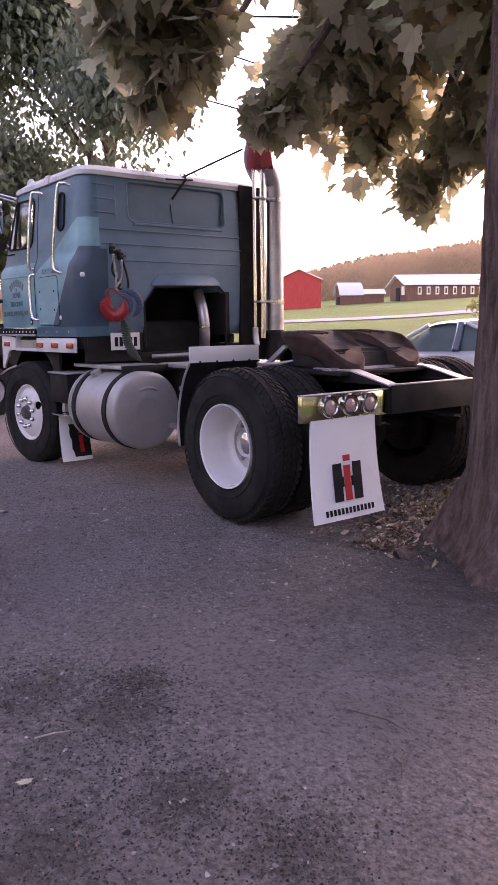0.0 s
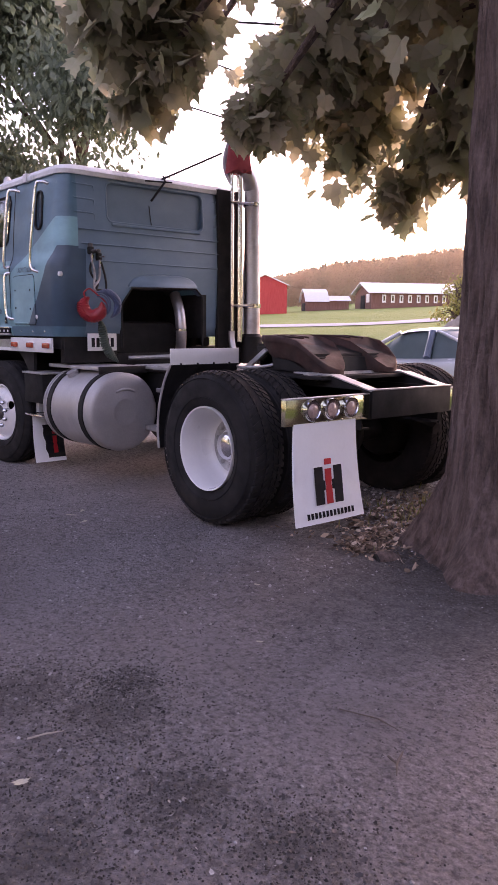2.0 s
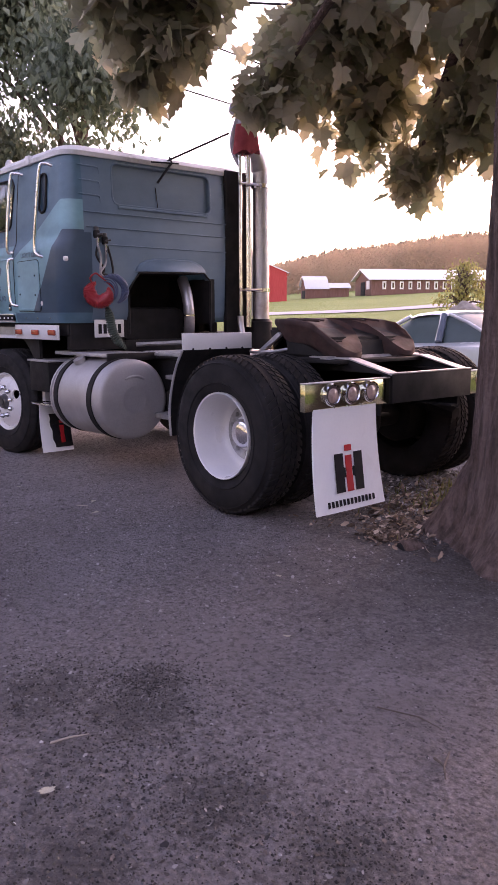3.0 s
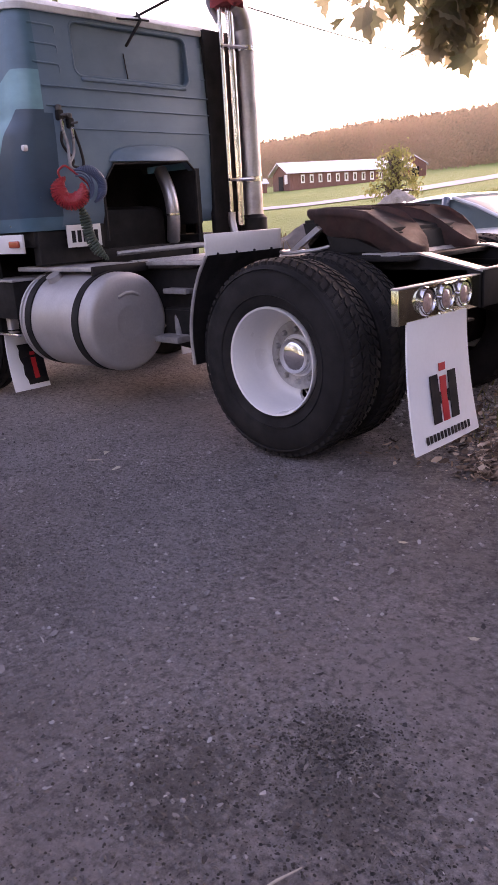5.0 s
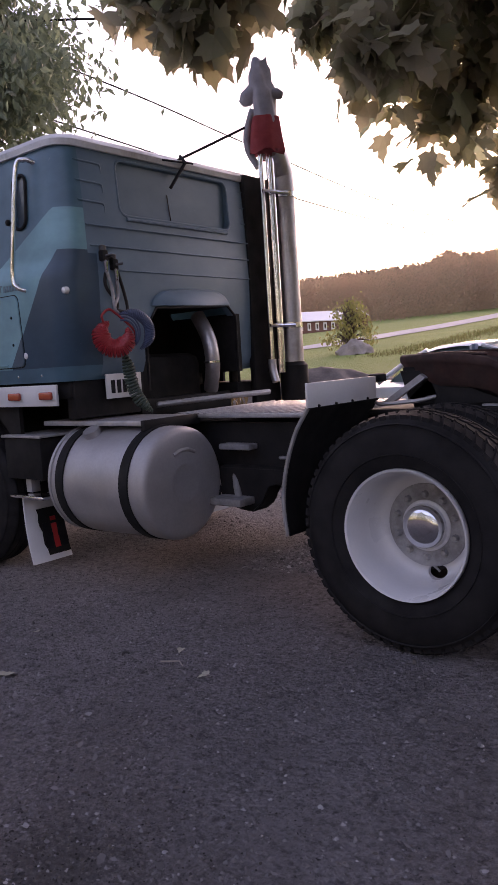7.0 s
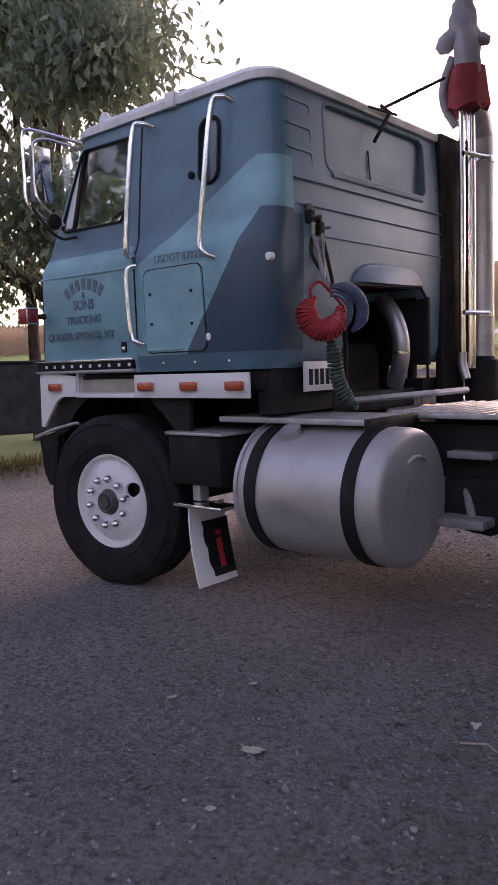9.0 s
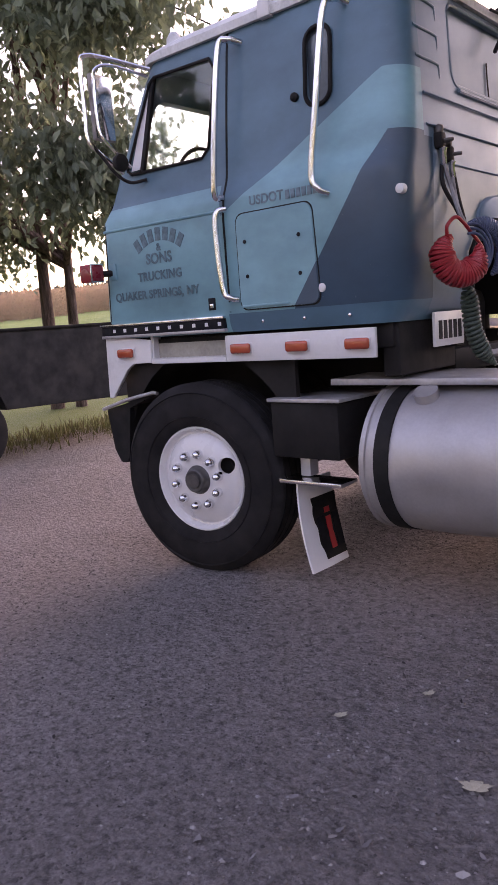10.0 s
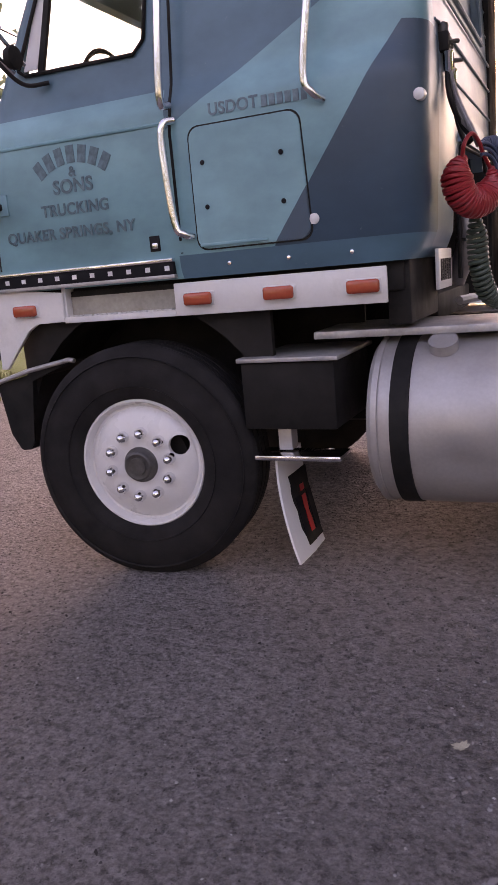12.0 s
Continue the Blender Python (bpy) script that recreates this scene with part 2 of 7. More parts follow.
def bark_material():
    m, nt, b = nodes_of("bark")
    ridges = noise_of(nt, 9, 6.0, 0.65, None, (2.2, 2.2, 0.35))
    fine = noise_of(nt, 45, 5.0, 0.7)
    col = ramp(nt, ridges, [(0.38, (0.045, 0.025, 0.022)), (0.5, (0.135, 0.083, 0.073)), (0.62, (0.225, 0.150, 0.134))])
    col = mixed(nt, 0.4, col, ramp(nt, fine, [(0.3, (0.04, 0.026, 0.023)), (0.7, (0.150, 0.103, 0.092))]))
    nt.links.new(col, b.inputs["Base Color"])
    b.inputs["Roughness"].default_value = 0.9
    bumped(nt, b, maths(nt, "ADD", ridges, maths(nt, "MULTIPLY", fine, 0.3)), 1.0, 0.05)
    return m


M_PAINT = livery()
M_ROOF = surface("faded_white_roof", (0.66, 0.66, 0.66), 0.5, vary=0.2, dirt=(0.22, 0.22, 0.21))
M_WHITE = surface("white_enamel", (0.67, 0.66, 0.66), 0.35, vary=0.08, scale=4, dirt=(0.42, 0.40, 0.38), dirt_at=(0.62, 0.85))
M_FLAP = surface("white_flap_rubber", (0.78, 0.78, 0.80), 0.45, vary=0.05, scale=3, dirt=(0.55, 0.53, 0.52), dirt_at=(0.6, 0.9))
M_WHEEL = surface("white_wheel_enamel", (0.67, 0.66, 0.67), 0.3, vary=0.06, scale=5, dirt=(0.5, 0.48, 0.46), dirt_at=(0.66, 0.9), coat=0.2)
M_BLACK = surface("chassis_black", (0.012, 0.0105, 0.0108), 0.7, vary=0.4, scale=5, dirt=(0.020, 0.017, 0.016), dirt_at=(0.5, 0.8))
M_RUBBER = surface("tyre_rubber", (0.014, 0.0125, 0.0135), 0.85, vary=0.3, scale=7, grain=120, bump=0.3, dirt=(0.019, 0.018, 0.020), dirt_at=(0.5, 0.9))
M_DARKRUB = surface("black_rubber_sheet", (0.010, 0.0095, 0.010), 0.75, vary=0.3, dirt=(0.024, 0.022, 0.021))
M_LAMP_RED = surface("dark_red_lamp", (0.27, 0.016, 0.026), 0.3, vary=0.2, coat=0.4)
M_BRACKET = surface("weathered_grey_steel", (0.26, 0.25, 0.255), 0.6, metal=0.2, vary=0.3, scale=12, dirt=(0.10, 0.09, 0.085))
M_TANK = surface("dull_aluminium", (0.44, 0.425, 0.43), 0.46, metal=0.5, vary=0.16, scale=3.5, grain=70, bump=0.12, dirt=(0.36, 0.33, 0.32), dirt_at=(0.45, 0.85))
M_ALU = surface("checker_aluminium", (0.44, 0.43, 0.44), 0.45, metal=0.55, vary=0.25, scale=9, dirt=(0.25, 0.23, 0.22))
M_CHROME = surface("chrome", (0.82, 0.82, 0.84), 0.12, metal=1.0, vary=0.08, scale=8, bump=0.03)
M_STAIN = surface("polished_stainless", (0.66, 0.65, 0.46), 0.14, metal=1.0, vary=0.06, scale=3, bump=0.05)
M_STACK = surface("stack_steel", (0.50, 0.47, 0.475), 0.42, metal=0.85, vary=0.2, scale=4, dirt=(0.26, 0.21, 0.20))
M_RUST = surface("rusty_steel", (0.070, 0.028, 0.024), 0.78, metal=0.15, vary=0.5, scale=7, grain=50, bump=0.5, dirt=(0.035, 0.026, 0.024), dirt_at=(0.4, 0.7))
M_RED = surface("logo_red", (0.55, 0.02, 0.025), 0.45, vary=0.1)
M_INK = surface("lettering_black", (0.006, 0.006, 0.009), 0.75, vary=0.2)
M_FADED = surface("faded_lettering", (0.072, 0.150, 0.182), 0.5, vary=0.6, scale=25)
M_WORN = surface("worn_lettering", (0.105, 0.185, 0.225), 0.5, vary=0.5, scale=25)
M_HOSE_RED = surface("red_coil_hose", (0.36, 0.022, 0.028), 0.4, vary=0.2)
M_HOSE_BLUE = surface("blue_coil_hose", (0.050, 0.075, 0.135), 0.4, vary=0.2)
M_HOSE_GREEN = surface("green_cable", (0.035, 0.060, 0.045), 0.5, vary=0.2)
M_AMBER = surface("amber_lens", (0.46, 0.065, 0.03), 0.15, vary=0.15, coat=0.6)
M_LENS = surface("clear_lamp_lens", (0.46, 0.30, 0.27), 0.15, vary=0.3, scale=60, coat=0.8)
M_HUB = surface("greasy_grey_hub", (0.10, 0.095, 0.095), 0.5, metal=0.5, vary=0.4, scale=20)
M_DISC = surface("mottled_grey_disc", (0.42, 0.41, 0.41), 0.35, metal=0.3, vary=0.4, scale=9, dirt=(0.16, 0.145, 0.14), dirt_at=(0.42, 0.66))
M_INSIDE = surface("cab_lining", (0.06, 0.055, 0.052), 0.8, vary=0.3)
M_CLOTH = surface("grey_cloth", (0.33, 0.32, 0.35), 0.9, vary=0.3, scale=9, grain=200, bump=0.6)
M_CLOTH_RED = surface("red_cloth", (0.34, 0.045, 0.05), 0.9, vary=0.3, scale=9, grain=200, bump=0.6)
for dull in (M_BLACK, M_RUBBER, M_DARKRUB, M_INK):
    dull.node_tree.nodes["Principled BSDF"].inputs["Specular IOR Level"].default_value = 0.28
M_GLASS = glass()
M_BARK = bark_material()
M_LEAF = leafy("maple_leaves", [(0.0, (0.205, 0.215, 0.135)), (0.5, (0.265, 0.238, 0.180)), (1.0, (0.31, 0.255, 0.205))], 0.75)
M_LEAF2 = leafy("green_leaves", [(0.0, (0.072, 0.098, 0.076)), (0.6, (0.130, 0.168, 0.120)), (1.0, (0.215, 0.255, 0.178))], 0.35)


def woods_material():
    """Far foliage: colour by tree and stand, a little by leaf clump."""
    m, nt, b = nodes_of("autumn_woods")
    stand = noise_of(nt, 0.045, 3.0, 0.6)
    tree = noise_of(nt, 0.16, 3.0, 0.6)
    geo = nt.nodes.new("ShaderNodeNewGeometry")
    col = ramp(nt, stand, [(0.35, (0.30, 0.240, 0.165)), (0.5, (0.40, 0.262, 0.185)), (0.65, (0.44, 0.315, 0.195))])
    col = mixed(nt, 0.5, col, ramp(nt, tree, [(0.35, (0.24, 0.210, 0.145)), (0.5, (0.38, 0.275, 0.185)), (0.65, (0.45, 0.270, 0.195))]))
    col = mixed(nt, 0.08, col, ramp(nt, geo.outputs["Random Per Island"], [(0.0, (0.18, 0.14, 0.10)), (1.0, (0.48, 0.33, 0.22))]))
    nt.links.new(col, b.inputs["Base Color"])
    b.inputs["Roughness"].default_value = 0.8
    tr = nt.nodes.new("ShaderNodeBsdfTranslucent")
    nt.links.new(col, tr.inputs[0])
    mx = nt.nodes.new("ShaderNodeMixShader")
    mx.inputs[0].default_value = 0.5
    nt.links.new(b.outputs[0], mx.inputs[1])
    nt.links.new(tr.outputs[0], mx.inputs[2])
    nt.links.new(mx.outputs[0], nt.nodes["Material Output"].inputs[0])
    return m


M_WOODS = woods_material()
M_GROUND = gravel()
M_ROAD = surface("road_asphalt", (0.34, 0.34, 0.35), 0.85, vary=0.15, scale=0.6)
M_BARN_RED = surface("barn_red_boards", (0.42, 0.035, 0.035), 0.7, vary=0.2, stretch=(3, 3, 0.2))
M_BARN_BRN = surface("brown_barn_boards", (0.17, 0.075, 0.06), 0.8, vary=0.3, stretch=(3, 3, 0.2))
M_TIN = surface("white_metal_roof", (0.66, 0.66, 0.70), 0.45, vary=0.12)
M_CAR = surface("silver_blue_car_paint", (0.70, 0.73, 0.75), 0.22, metal=0.15, vary=0.08, coat=0.6)
M_PICKUP = surface("black_pickup_paint", (0.006, 0.006, 0.008), 0.75, vary=0.3, coat=0.0, dirt=(0.010, 0.010, 0.012), dirt_at=(0.6, 0.9))
M_WOOD = surface("pole_wood", (0.14, 0.075, 0.05), 0.8, vary=0.4, stretch=(8, 8, 0.5))
M_CARTRIM = surface("dark_blue_car_trim", (0.10, 0.14, 0.20), 0.3, vary=0.15, coat=0.5)
M_CARGLASS = surface("pale_tinted_glass", (0.075, 0.125, 0.135), 0.4, vary=0.1, bump=0.0)
M_DIRT = surface("pile_gravel", (0.13, 0.105, 0.092), 0.9, vary=0.45, scale=3, grain=35, bump=1.0)
M_DARK = surface("dark_glass", (0.01, 0.012, 0.014), 0.08, vary=0.1)


# ---- building ----
def mesh_of(name, bm, material, smooth=40):
    me = bpy.data.meshes.new(name)
    bmesh.ops.recalc_face_normals(bm, faces=bm.faces)
    bm.to_mesh(me)
    bm.free()
    me.materials.append(material)
    if smooth:
        for p in me.polygons:
            p.use_smooth = True
        me.set_sharp_from_angle(angle=radians(smooth))
    return me


def part(name, bm, material, parent=None, label="", smooth=40):
    ob = new(name, mesh_of(name, bm, material, smooth))
    if parent is not None:
        ob.parent = parent
    if label:
        ob["label"] = label
    return ob


def group(name, parent=None, at=(0, 0, 0)):
    ob = new(name)
    ob.empty_display_size = 0.1
    ob.location = at
    if parent is not None:
        ob.parent = parent
    return ob


def box(bm, x0, x1, y0, y1, z0, z1, bevel=0.0, seg=2):
    r = bmesh.ops.create_cube(bm, size=1.0)
    vs = r["verts"]
    for v in vs:
        v.co = Vector(((x0 + x1) / 2 + v.co.x * (x1 - x0), (y0 + y1) / 2 + v.co.y * (y1 - y0), (z0 + z1) / 2 + v.co.z * (z1 - z0)))
    if bevel:
        es = list({e for v in vs for e in v.link_edges})
        bmesh.ops.bevel(bm, geom=es, offset=bevel, segments=seg, affect="EDGES", profile=0.5)
    return bm


def boxed(*a, **k):
    return box(bmesh.new(), *a, **k)


def prism(bm, pts, axis, a, b, bevel=0.0):
    """A polygon of 2D points pushed along an axis from a to b. The points lie in the other two axes, in order xyz."""
    def at(p, t):
        return {"x": (t, p[0], p[1]), "y": (p[0], t, p[1]), "z": (p[0], p[1], t)}[axis]
    v0 = [bm.verts.new(at(p, a)) for p in pts]
    v1 = [bm.verts.new(at(p, b)) for p in pts]
    n = len(pts)
    fs = [bm.faces.new(v0), bm.faces.new(list(reversed(v1)))]
    for i in range(n):
        fs.append(bm.faces.new((v0[i], v0[(i + 1) % n], v1[(i + 1) % n], v1[i])))
    if bevel:
        bmesh.ops.bevel(bm, geom=list({e for f in fs for e in f.edges}), offset=bevel, segments=2, affect="EDGES")
    return bm


def prismed(*a, **k):
    return prism(bmesh.new(), *a, **k)


def lathe(bm, profile, centre, axis="y", seg=48, closed=False):
    """Turns (along, radius) points round an axis through centre."""
    rings = []
    for t, r in profile:
        ring = []
        for i in range(seg):
            a = 2 * math.pi * i / seg
            c, s = r * math.cos(a), r * math.sin(a)
            p = {"y": (c, t, s), "x": (t, c, s), "z": (c, s, t)}[axis]
            ring.append(bm.verts.new(Vector(p) + Vector(centre)))
        rings.append(ring)
    for k in range(len(rings) - (0 if closed else 1)):
        a, b = rings[k], rings[(k + 1) % len(rings)]
        for i in range(seg):
            bm.faces.new((a[i], a[(i + 1) % seg], b[(i + 1) % seg], b[i]))
    if not closed:
        for ring in (rings[0], rings[-1]):
            bm.faces.new(ring)
    return bm


def lathed(*a, **k):
    return lathe(bmesh.new(), *a, **k)


def tube(bm, pts, r, seg=10, radii=None, cap=True):
    """A round bar along points."""
    pts = [Vector(p) for p in pts]
    rings, up = [], None
    for i, p in enumerate(pts):
        d = (pts[min(i + 1, len(pts) - 1)] - pts[max(i - 1, 0)]).normalized()
        if up is None:
            up = d.orthogonal().normalized()
        up = (up - d * up.dot(d)).normalized()
        side = d.cross(up)
        q = radii[i] if radii else r
        rings.append([bm.verts.new(p + (up * math.cos(2 * math.pi * k / seg) + side * math.sin(2 * math.pi * k / seg)) * q) for k in range(seg)])
    for a, b in zip(rings, rings[1:]):
        for k in range(seg):
            bm.faces.new((a[k], a[(k + 1) % seg], b[(k + 1) % seg], b[k]))
    if cap:
        bm.faces.new(rings[0])
        bm.faces.new(rings[-1])
    return bm


def tubed(*a, **k):
    return tube(bmesh.new(), *a, **k)


def curve_pts(ctrl, n=8):
    """Catmull-Rom points through control points."""
    c = [Vector(p) for p in ctrl]
    c = [c[0] * 2 - c[1]] + c + [c[-1] * 2 - c[-2]]
    out = []
    for i in range(1, len(c) - 2):
        for k in range(n):
            t = k / n
            p0, p1, p2, p3 = c[i - 1:i + 3]
            out.append(0.5 * (2 * p1 + (p2 - p0) * t + (2 * p0 - 5 * p1 + 4 * p2 - p3) * t * t + (3 * p1 - p0 - 3 * p2 + p3) * t ** 3))
    return out + [c[-2]]


def rounded(w0, w1, h0, h1, r, n=5):
    """Points of a rounded rectangle."""
    out = []
    for cx, cy, a0 in ((w1 - r, h1 - r, 0), (w0 + r, h1 - r, 90), (w0 + r, h0 + r, 180), (w1 - r, h0 + r, 270)):
        for k in range(n + 1):
            a = radians(a0 + 90 * k / n)
            out.append((cx + r * math.cos(a), cy + r * math.sin(a)))
    return out


def loft(bm, levels, caps=True):
    """Rings of equal length joined one to the next."""
    rings = [[bm.verts.new(p) for p in ring] for ring in levels]
    n = len(rings[0])
    for a, b in zip(rings, rings[1:]):
        for i in range(n):
            bm.faces.new((a[i], a[(i + 1) % n], b[(i + 1) % n], b[i]))
    if caps:
        bm.faces.new(rings[0])
        bm.faces.new(rings[-1])
    return bm


def cut(ob, cutters):
    """Cuts solids out of a mesh object for good."""
    tools = []
    for bm in cutters:
        me = bpy.data.meshes.new("cutter")
        bmesh.ops.recalc_face_normals(bm, faces=bm.faces)
        bm.to_mesh(me)
        bm.free()
        t = new("cutter", me)
        tools.append(t)
        mod = ob.modifiers.new("cut", "BOOLEAN")
        mod.operation, mod.solver, mod.object = "DIFFERENCE", "EXACT", t
    bpy.context.view_layer.update()
    done = bpy.data.meshes.new_from_object(ob.evaluated_get(bpy.context.evaluated_depsgraph_get()))
    ob.modifiers.clear()
    ob.data = done
    for t in tools:
        bpy.data.objects.remove(t)
    return ob


def lettering(text, size, m, material, parent, depth=0.002):
    """Raised flat letters; m puts the text's x and y axes on a surface."""
    cu = bpy.data.curves.new("lettering", "FONT")
    cu.body, cu.size, cu.align_x, cu.align_y, cu.extrude = text, size, "CENTER", "CENTER", depth
    cu.space_character, cu.offset = 1.05, size * 0.025
    tmp = new("lettering", cu)
    bpy.context.view_layer.update()
    me = bpy.data.meshes.new_from_object(tmp.evaluated_get(bpy.context.evaluated_depsgraph_get()))
    bpy.data.objects.remove(tmp)
    me.materials.clear()
    me.materials.append(material)
    word = group("lettering", parent)
    word.matrix_local = m
    bm = bmesh.new()
    bm.from_mesh(me)
    left = set(bm.verts)
    while left:
        todo, island = [min(left, key=lambda v: v.index)], set()
        while todo:
            v = todo.pop()
            if v in island:
                continue
            island.add(v)
            todo += [e.other_vert(v) for e in v.link_edges]
        left -= island
        one = bmesh.new()
        at = {v: one.verts.new(v.co) for v in sorted(island, key=lambda v: v.index)}
        for f in sorted({f for v in island for f in v.link_faces}, key=lambda f: f.index):
            one.faces.new([at[v] for v in f.verts])
        part("letter", one, material, word, smooth=0)
    bm.free()
    return word


def ground_z(x, y):
    """Height of the ground: a slight crown under the rear axle, a field that rises beyond the lot."""
    h = 0.058 * math.exp(-(x / 1.5) ** 4 - (y / 1.7) ** 4)
    h += 0.012 * noise.noise(Vector((x * 0.5, y * 0.5, 0.3))) * min(1, max(0, (abs(x - 0.5) + abs(y + 2)) / 4))
    t = y - 5.0
    h += 0.058 * (t + math.sqrt(t * t + 6.0)) / 2 - 0.058 * 0.14
    return h


# ---- ground ----
def make_ground():
    bm = bmesh.new()
    def steps(lo, hi, near0, near1, fine, coarse):
        out, v = [], lo
        while v < hi:
            out.append(v)
            d = max(near0 - v, v - near1, 0)
            v += fine + d * coarse
        return out + [hi]
    xs = steps(-700, 700, -8, 6, 0.22, 0.16)
    ys = steps(-300, 900, -6, 6, 0.22, 0.16)
    rows = [[bm.verts.new((x, y, ground_z(x, y))) for x in xs] for y in ys]
    for a, b in zip(rows, rows[1:]):
        for i in range(len(xs) - 1):
            bm.faces.new((a[i], a[i + 1], b[i + 1], b[i]))
    return tagged(part("ground", bm, M_GROUND), "dark gravelly asphalt lot running into rising green grass", "ground", kind="structure")


make_ground()

# ---- the truck ----
truck = tagged(group("semi_truck"), "blue cab-over tractor unit with faded paint, white wheels and mudflaps", "truck")
RF, RR = 0.525, 0.525
FRONT, REAR = Vector((-3.520, 0, 0.522)), Vector((0.0, 0, 0.580))


def tyre(parent, centre, y_out, width, outward, lugs=64, bead=0.305):
    """A tyre whose outer wall stands at y_out; outward is -1 for the near side. Carcass and tread blocks are one piece of rubber."""
    bm = bmesh.new()
    w, s, R = width, -outward, 0.525
    prof = [(0.035, bead), (0.012, bead + 0.02), (0.0, 0.36), (0.0, 0.40), (0.008, 0.45), (0.025, 0.492), (0.042, 0.508), (0.055, R - 0.012),
            (w / 2, R - 0.006), (w - 0.055, R - 0.012), (w - 0.042, 0.508), (w - 0.025, 0.492), (w - 0.008, 0.45), (w, 0.40), (w, 0.36), (w - 0.012, bead + 0.02), (w - 0.035, bead)]
    if not lugs:
        ribs = []
        for k in range(4):
            a0 = 0.062 + k * (w - 0.124) / 3
            ribs += [(a0 - 0.006, R), (a0 - 0.004, R - 0.012), (a0 + 0.004, R - 0.012), (a0 + 0.006, R)]
        prof = prof[:6] + [(0.036, R - 0.014), (0.046, R - 0.003)] + ribs + [(w - 0.046, R - 0.003), (w - 0.036, R - 0.014)] + prof[11:]
    lathe(bm, [(y_out + s * t, r) for t, r in prof], (centre.x, 0, centre.z), "y", 72, True)
    for ring_r, ring_w in ((0.345, 0.004), (0.472, 0.003)):
        lathe(bm, [(y_out + s * 0.004, ring_r), (y_out - s * ring_w, ring_r + 0.004), (y_out + s * 0.006, ring_r + 0.009)], (centre.x, 0, centre.z), "y", 72, True)
    part("tyre", bm, M_RUBBER, parent)
    if not lugs:
        return
    bm = bmesh.new()
    for row, (t0, t1) in enumerate(((0.028, 0.082), (0.095, 0.128), (w - 0.128, w - 0.095), (w - 0.082, w - 0.028))):
        for k in range(lugs):
            a = 2 * math.pi * (k + (0.5 if row in (1, 2) else 0)) / lugs
            da = 2 * math.pi / lugs * 0.33
            shoulder = row in (0, 3)
            pts = []
            for t in (t0, t1):
                outer = (row == 0 and t == t0) or (row == 3 and t == t1)
                for r in (R - 0.03 if not outer else 0.49, R + 0.0 if not outer else R - 0.012):
                    for q in (-da, da):
                        aa = a + q + (0.03 if t == t1 else -0.03) * (1 if row < 2 else -1)
                        pts.append(bm.verts.new((centre.x + r * math.cos(aa), y_out + s * t, centre.z + r * math.sin(aa))))
            v = pts
            for f in ((0, 1, 3, 2), (4, 6, 7, 5), (0, 4, 5, 1), (2, 3, 7, 6), (0, 2, 6, 4), (1, 5, 7, 3)):
                bm.faces.new([v[i] for i in f])
    tagged(part("tread", bm, M_RUBBER, parent), kind="stuff")


def front_wheel(outward):
    w = group("front_wheel", truck)
    w["label"] = "black tyre on a white disc wheel with chrome lug nuts"
    c, yo = FRONT, outward * 1.165
    s = -outward
    tyre(w, c, yo - s * 0.008, 0.300, outward, 0, 0.285)
    bm = bmesh.new()
    prof = [(0.042, 0.287), (0.022, 0.290), (0.016, 0.285), (0.018, 0.278), (0.034, 0.270), (0.050, 0.262), (0.052, 0.252), (0.040, 0.243), (0.026, 0.225), (0.014, 0.195), (0.006, 0.165), (0.004, 0.118), (0.004, 0.078)]
    prof += [(0.020, 0.078), (0.030, 0.19), (0.060, 0.245), (0.075, 0.262), (0.065, 0.282)]
    lathe(bm, [(yo + s * t, r) for t, r in prof], (c.x, 0, c.z), "y", 56, True)
    rim = part("rim", bm, M_WHEEL, w)
    a = radians(24)
    cut(rim, [lathed([(yo - 0.2, 0.044), (yo + 0.2, 0.044)], (c.x + 0.200 * math.cos(a), 0, c.z + 0.200 * math.sin(a)), "y", 20)])
    yo -= s * 0.024
    part("hub", lathed([(yo + s * 0.06, 0.082), (yo + s * 0.028, 0.080), (yo + s * 0.020, 0.070), (yo - s * 0.006, 0.064), (yo - s * 0.012, 0.056), (yo - s * 0.008, 0.040), (yo - s * 0.018, 0.038), (yo - s * 0.018, 0.012)], (c.x, 0, c.z), "y", 32), M_HUB, w, "dark oily hub cap")
    for k in range(10):
        a = 2 * math.pi * (k + 0.3) / 10
        part("lug_nut", lathed([(yo + s * 0.035, 0.027), (yo + s * 0.014, 0.026), (yo + s * 0.000, 0.022), (yo - s * 0.010, 0.017), (yo - s * 0.018, 0.011), (yo - s * 0.021, 0.002)], (c.x + 0.143 * math.cos(a), 0, c.z + 0.143 * math.sin(a)), "y", 10), M_CHROME, w)
    pivot = Matrix.Translation((c.x, outward * 1.12, c.z))
    w.matrix_local = pivot @ Matrix.Rotation(radians(7), 4, "Z") @ pivot.inverted()
    part("brake_drum", lathed([(yo + s * 0.10, 0.2), (yo + s * 0.28, 0.215), (yo + s * 0.30, 0.19), (yo + s * 0.31, 0.05)], (c.x, 0, c.z), "y", 32), M_BLACK, w)


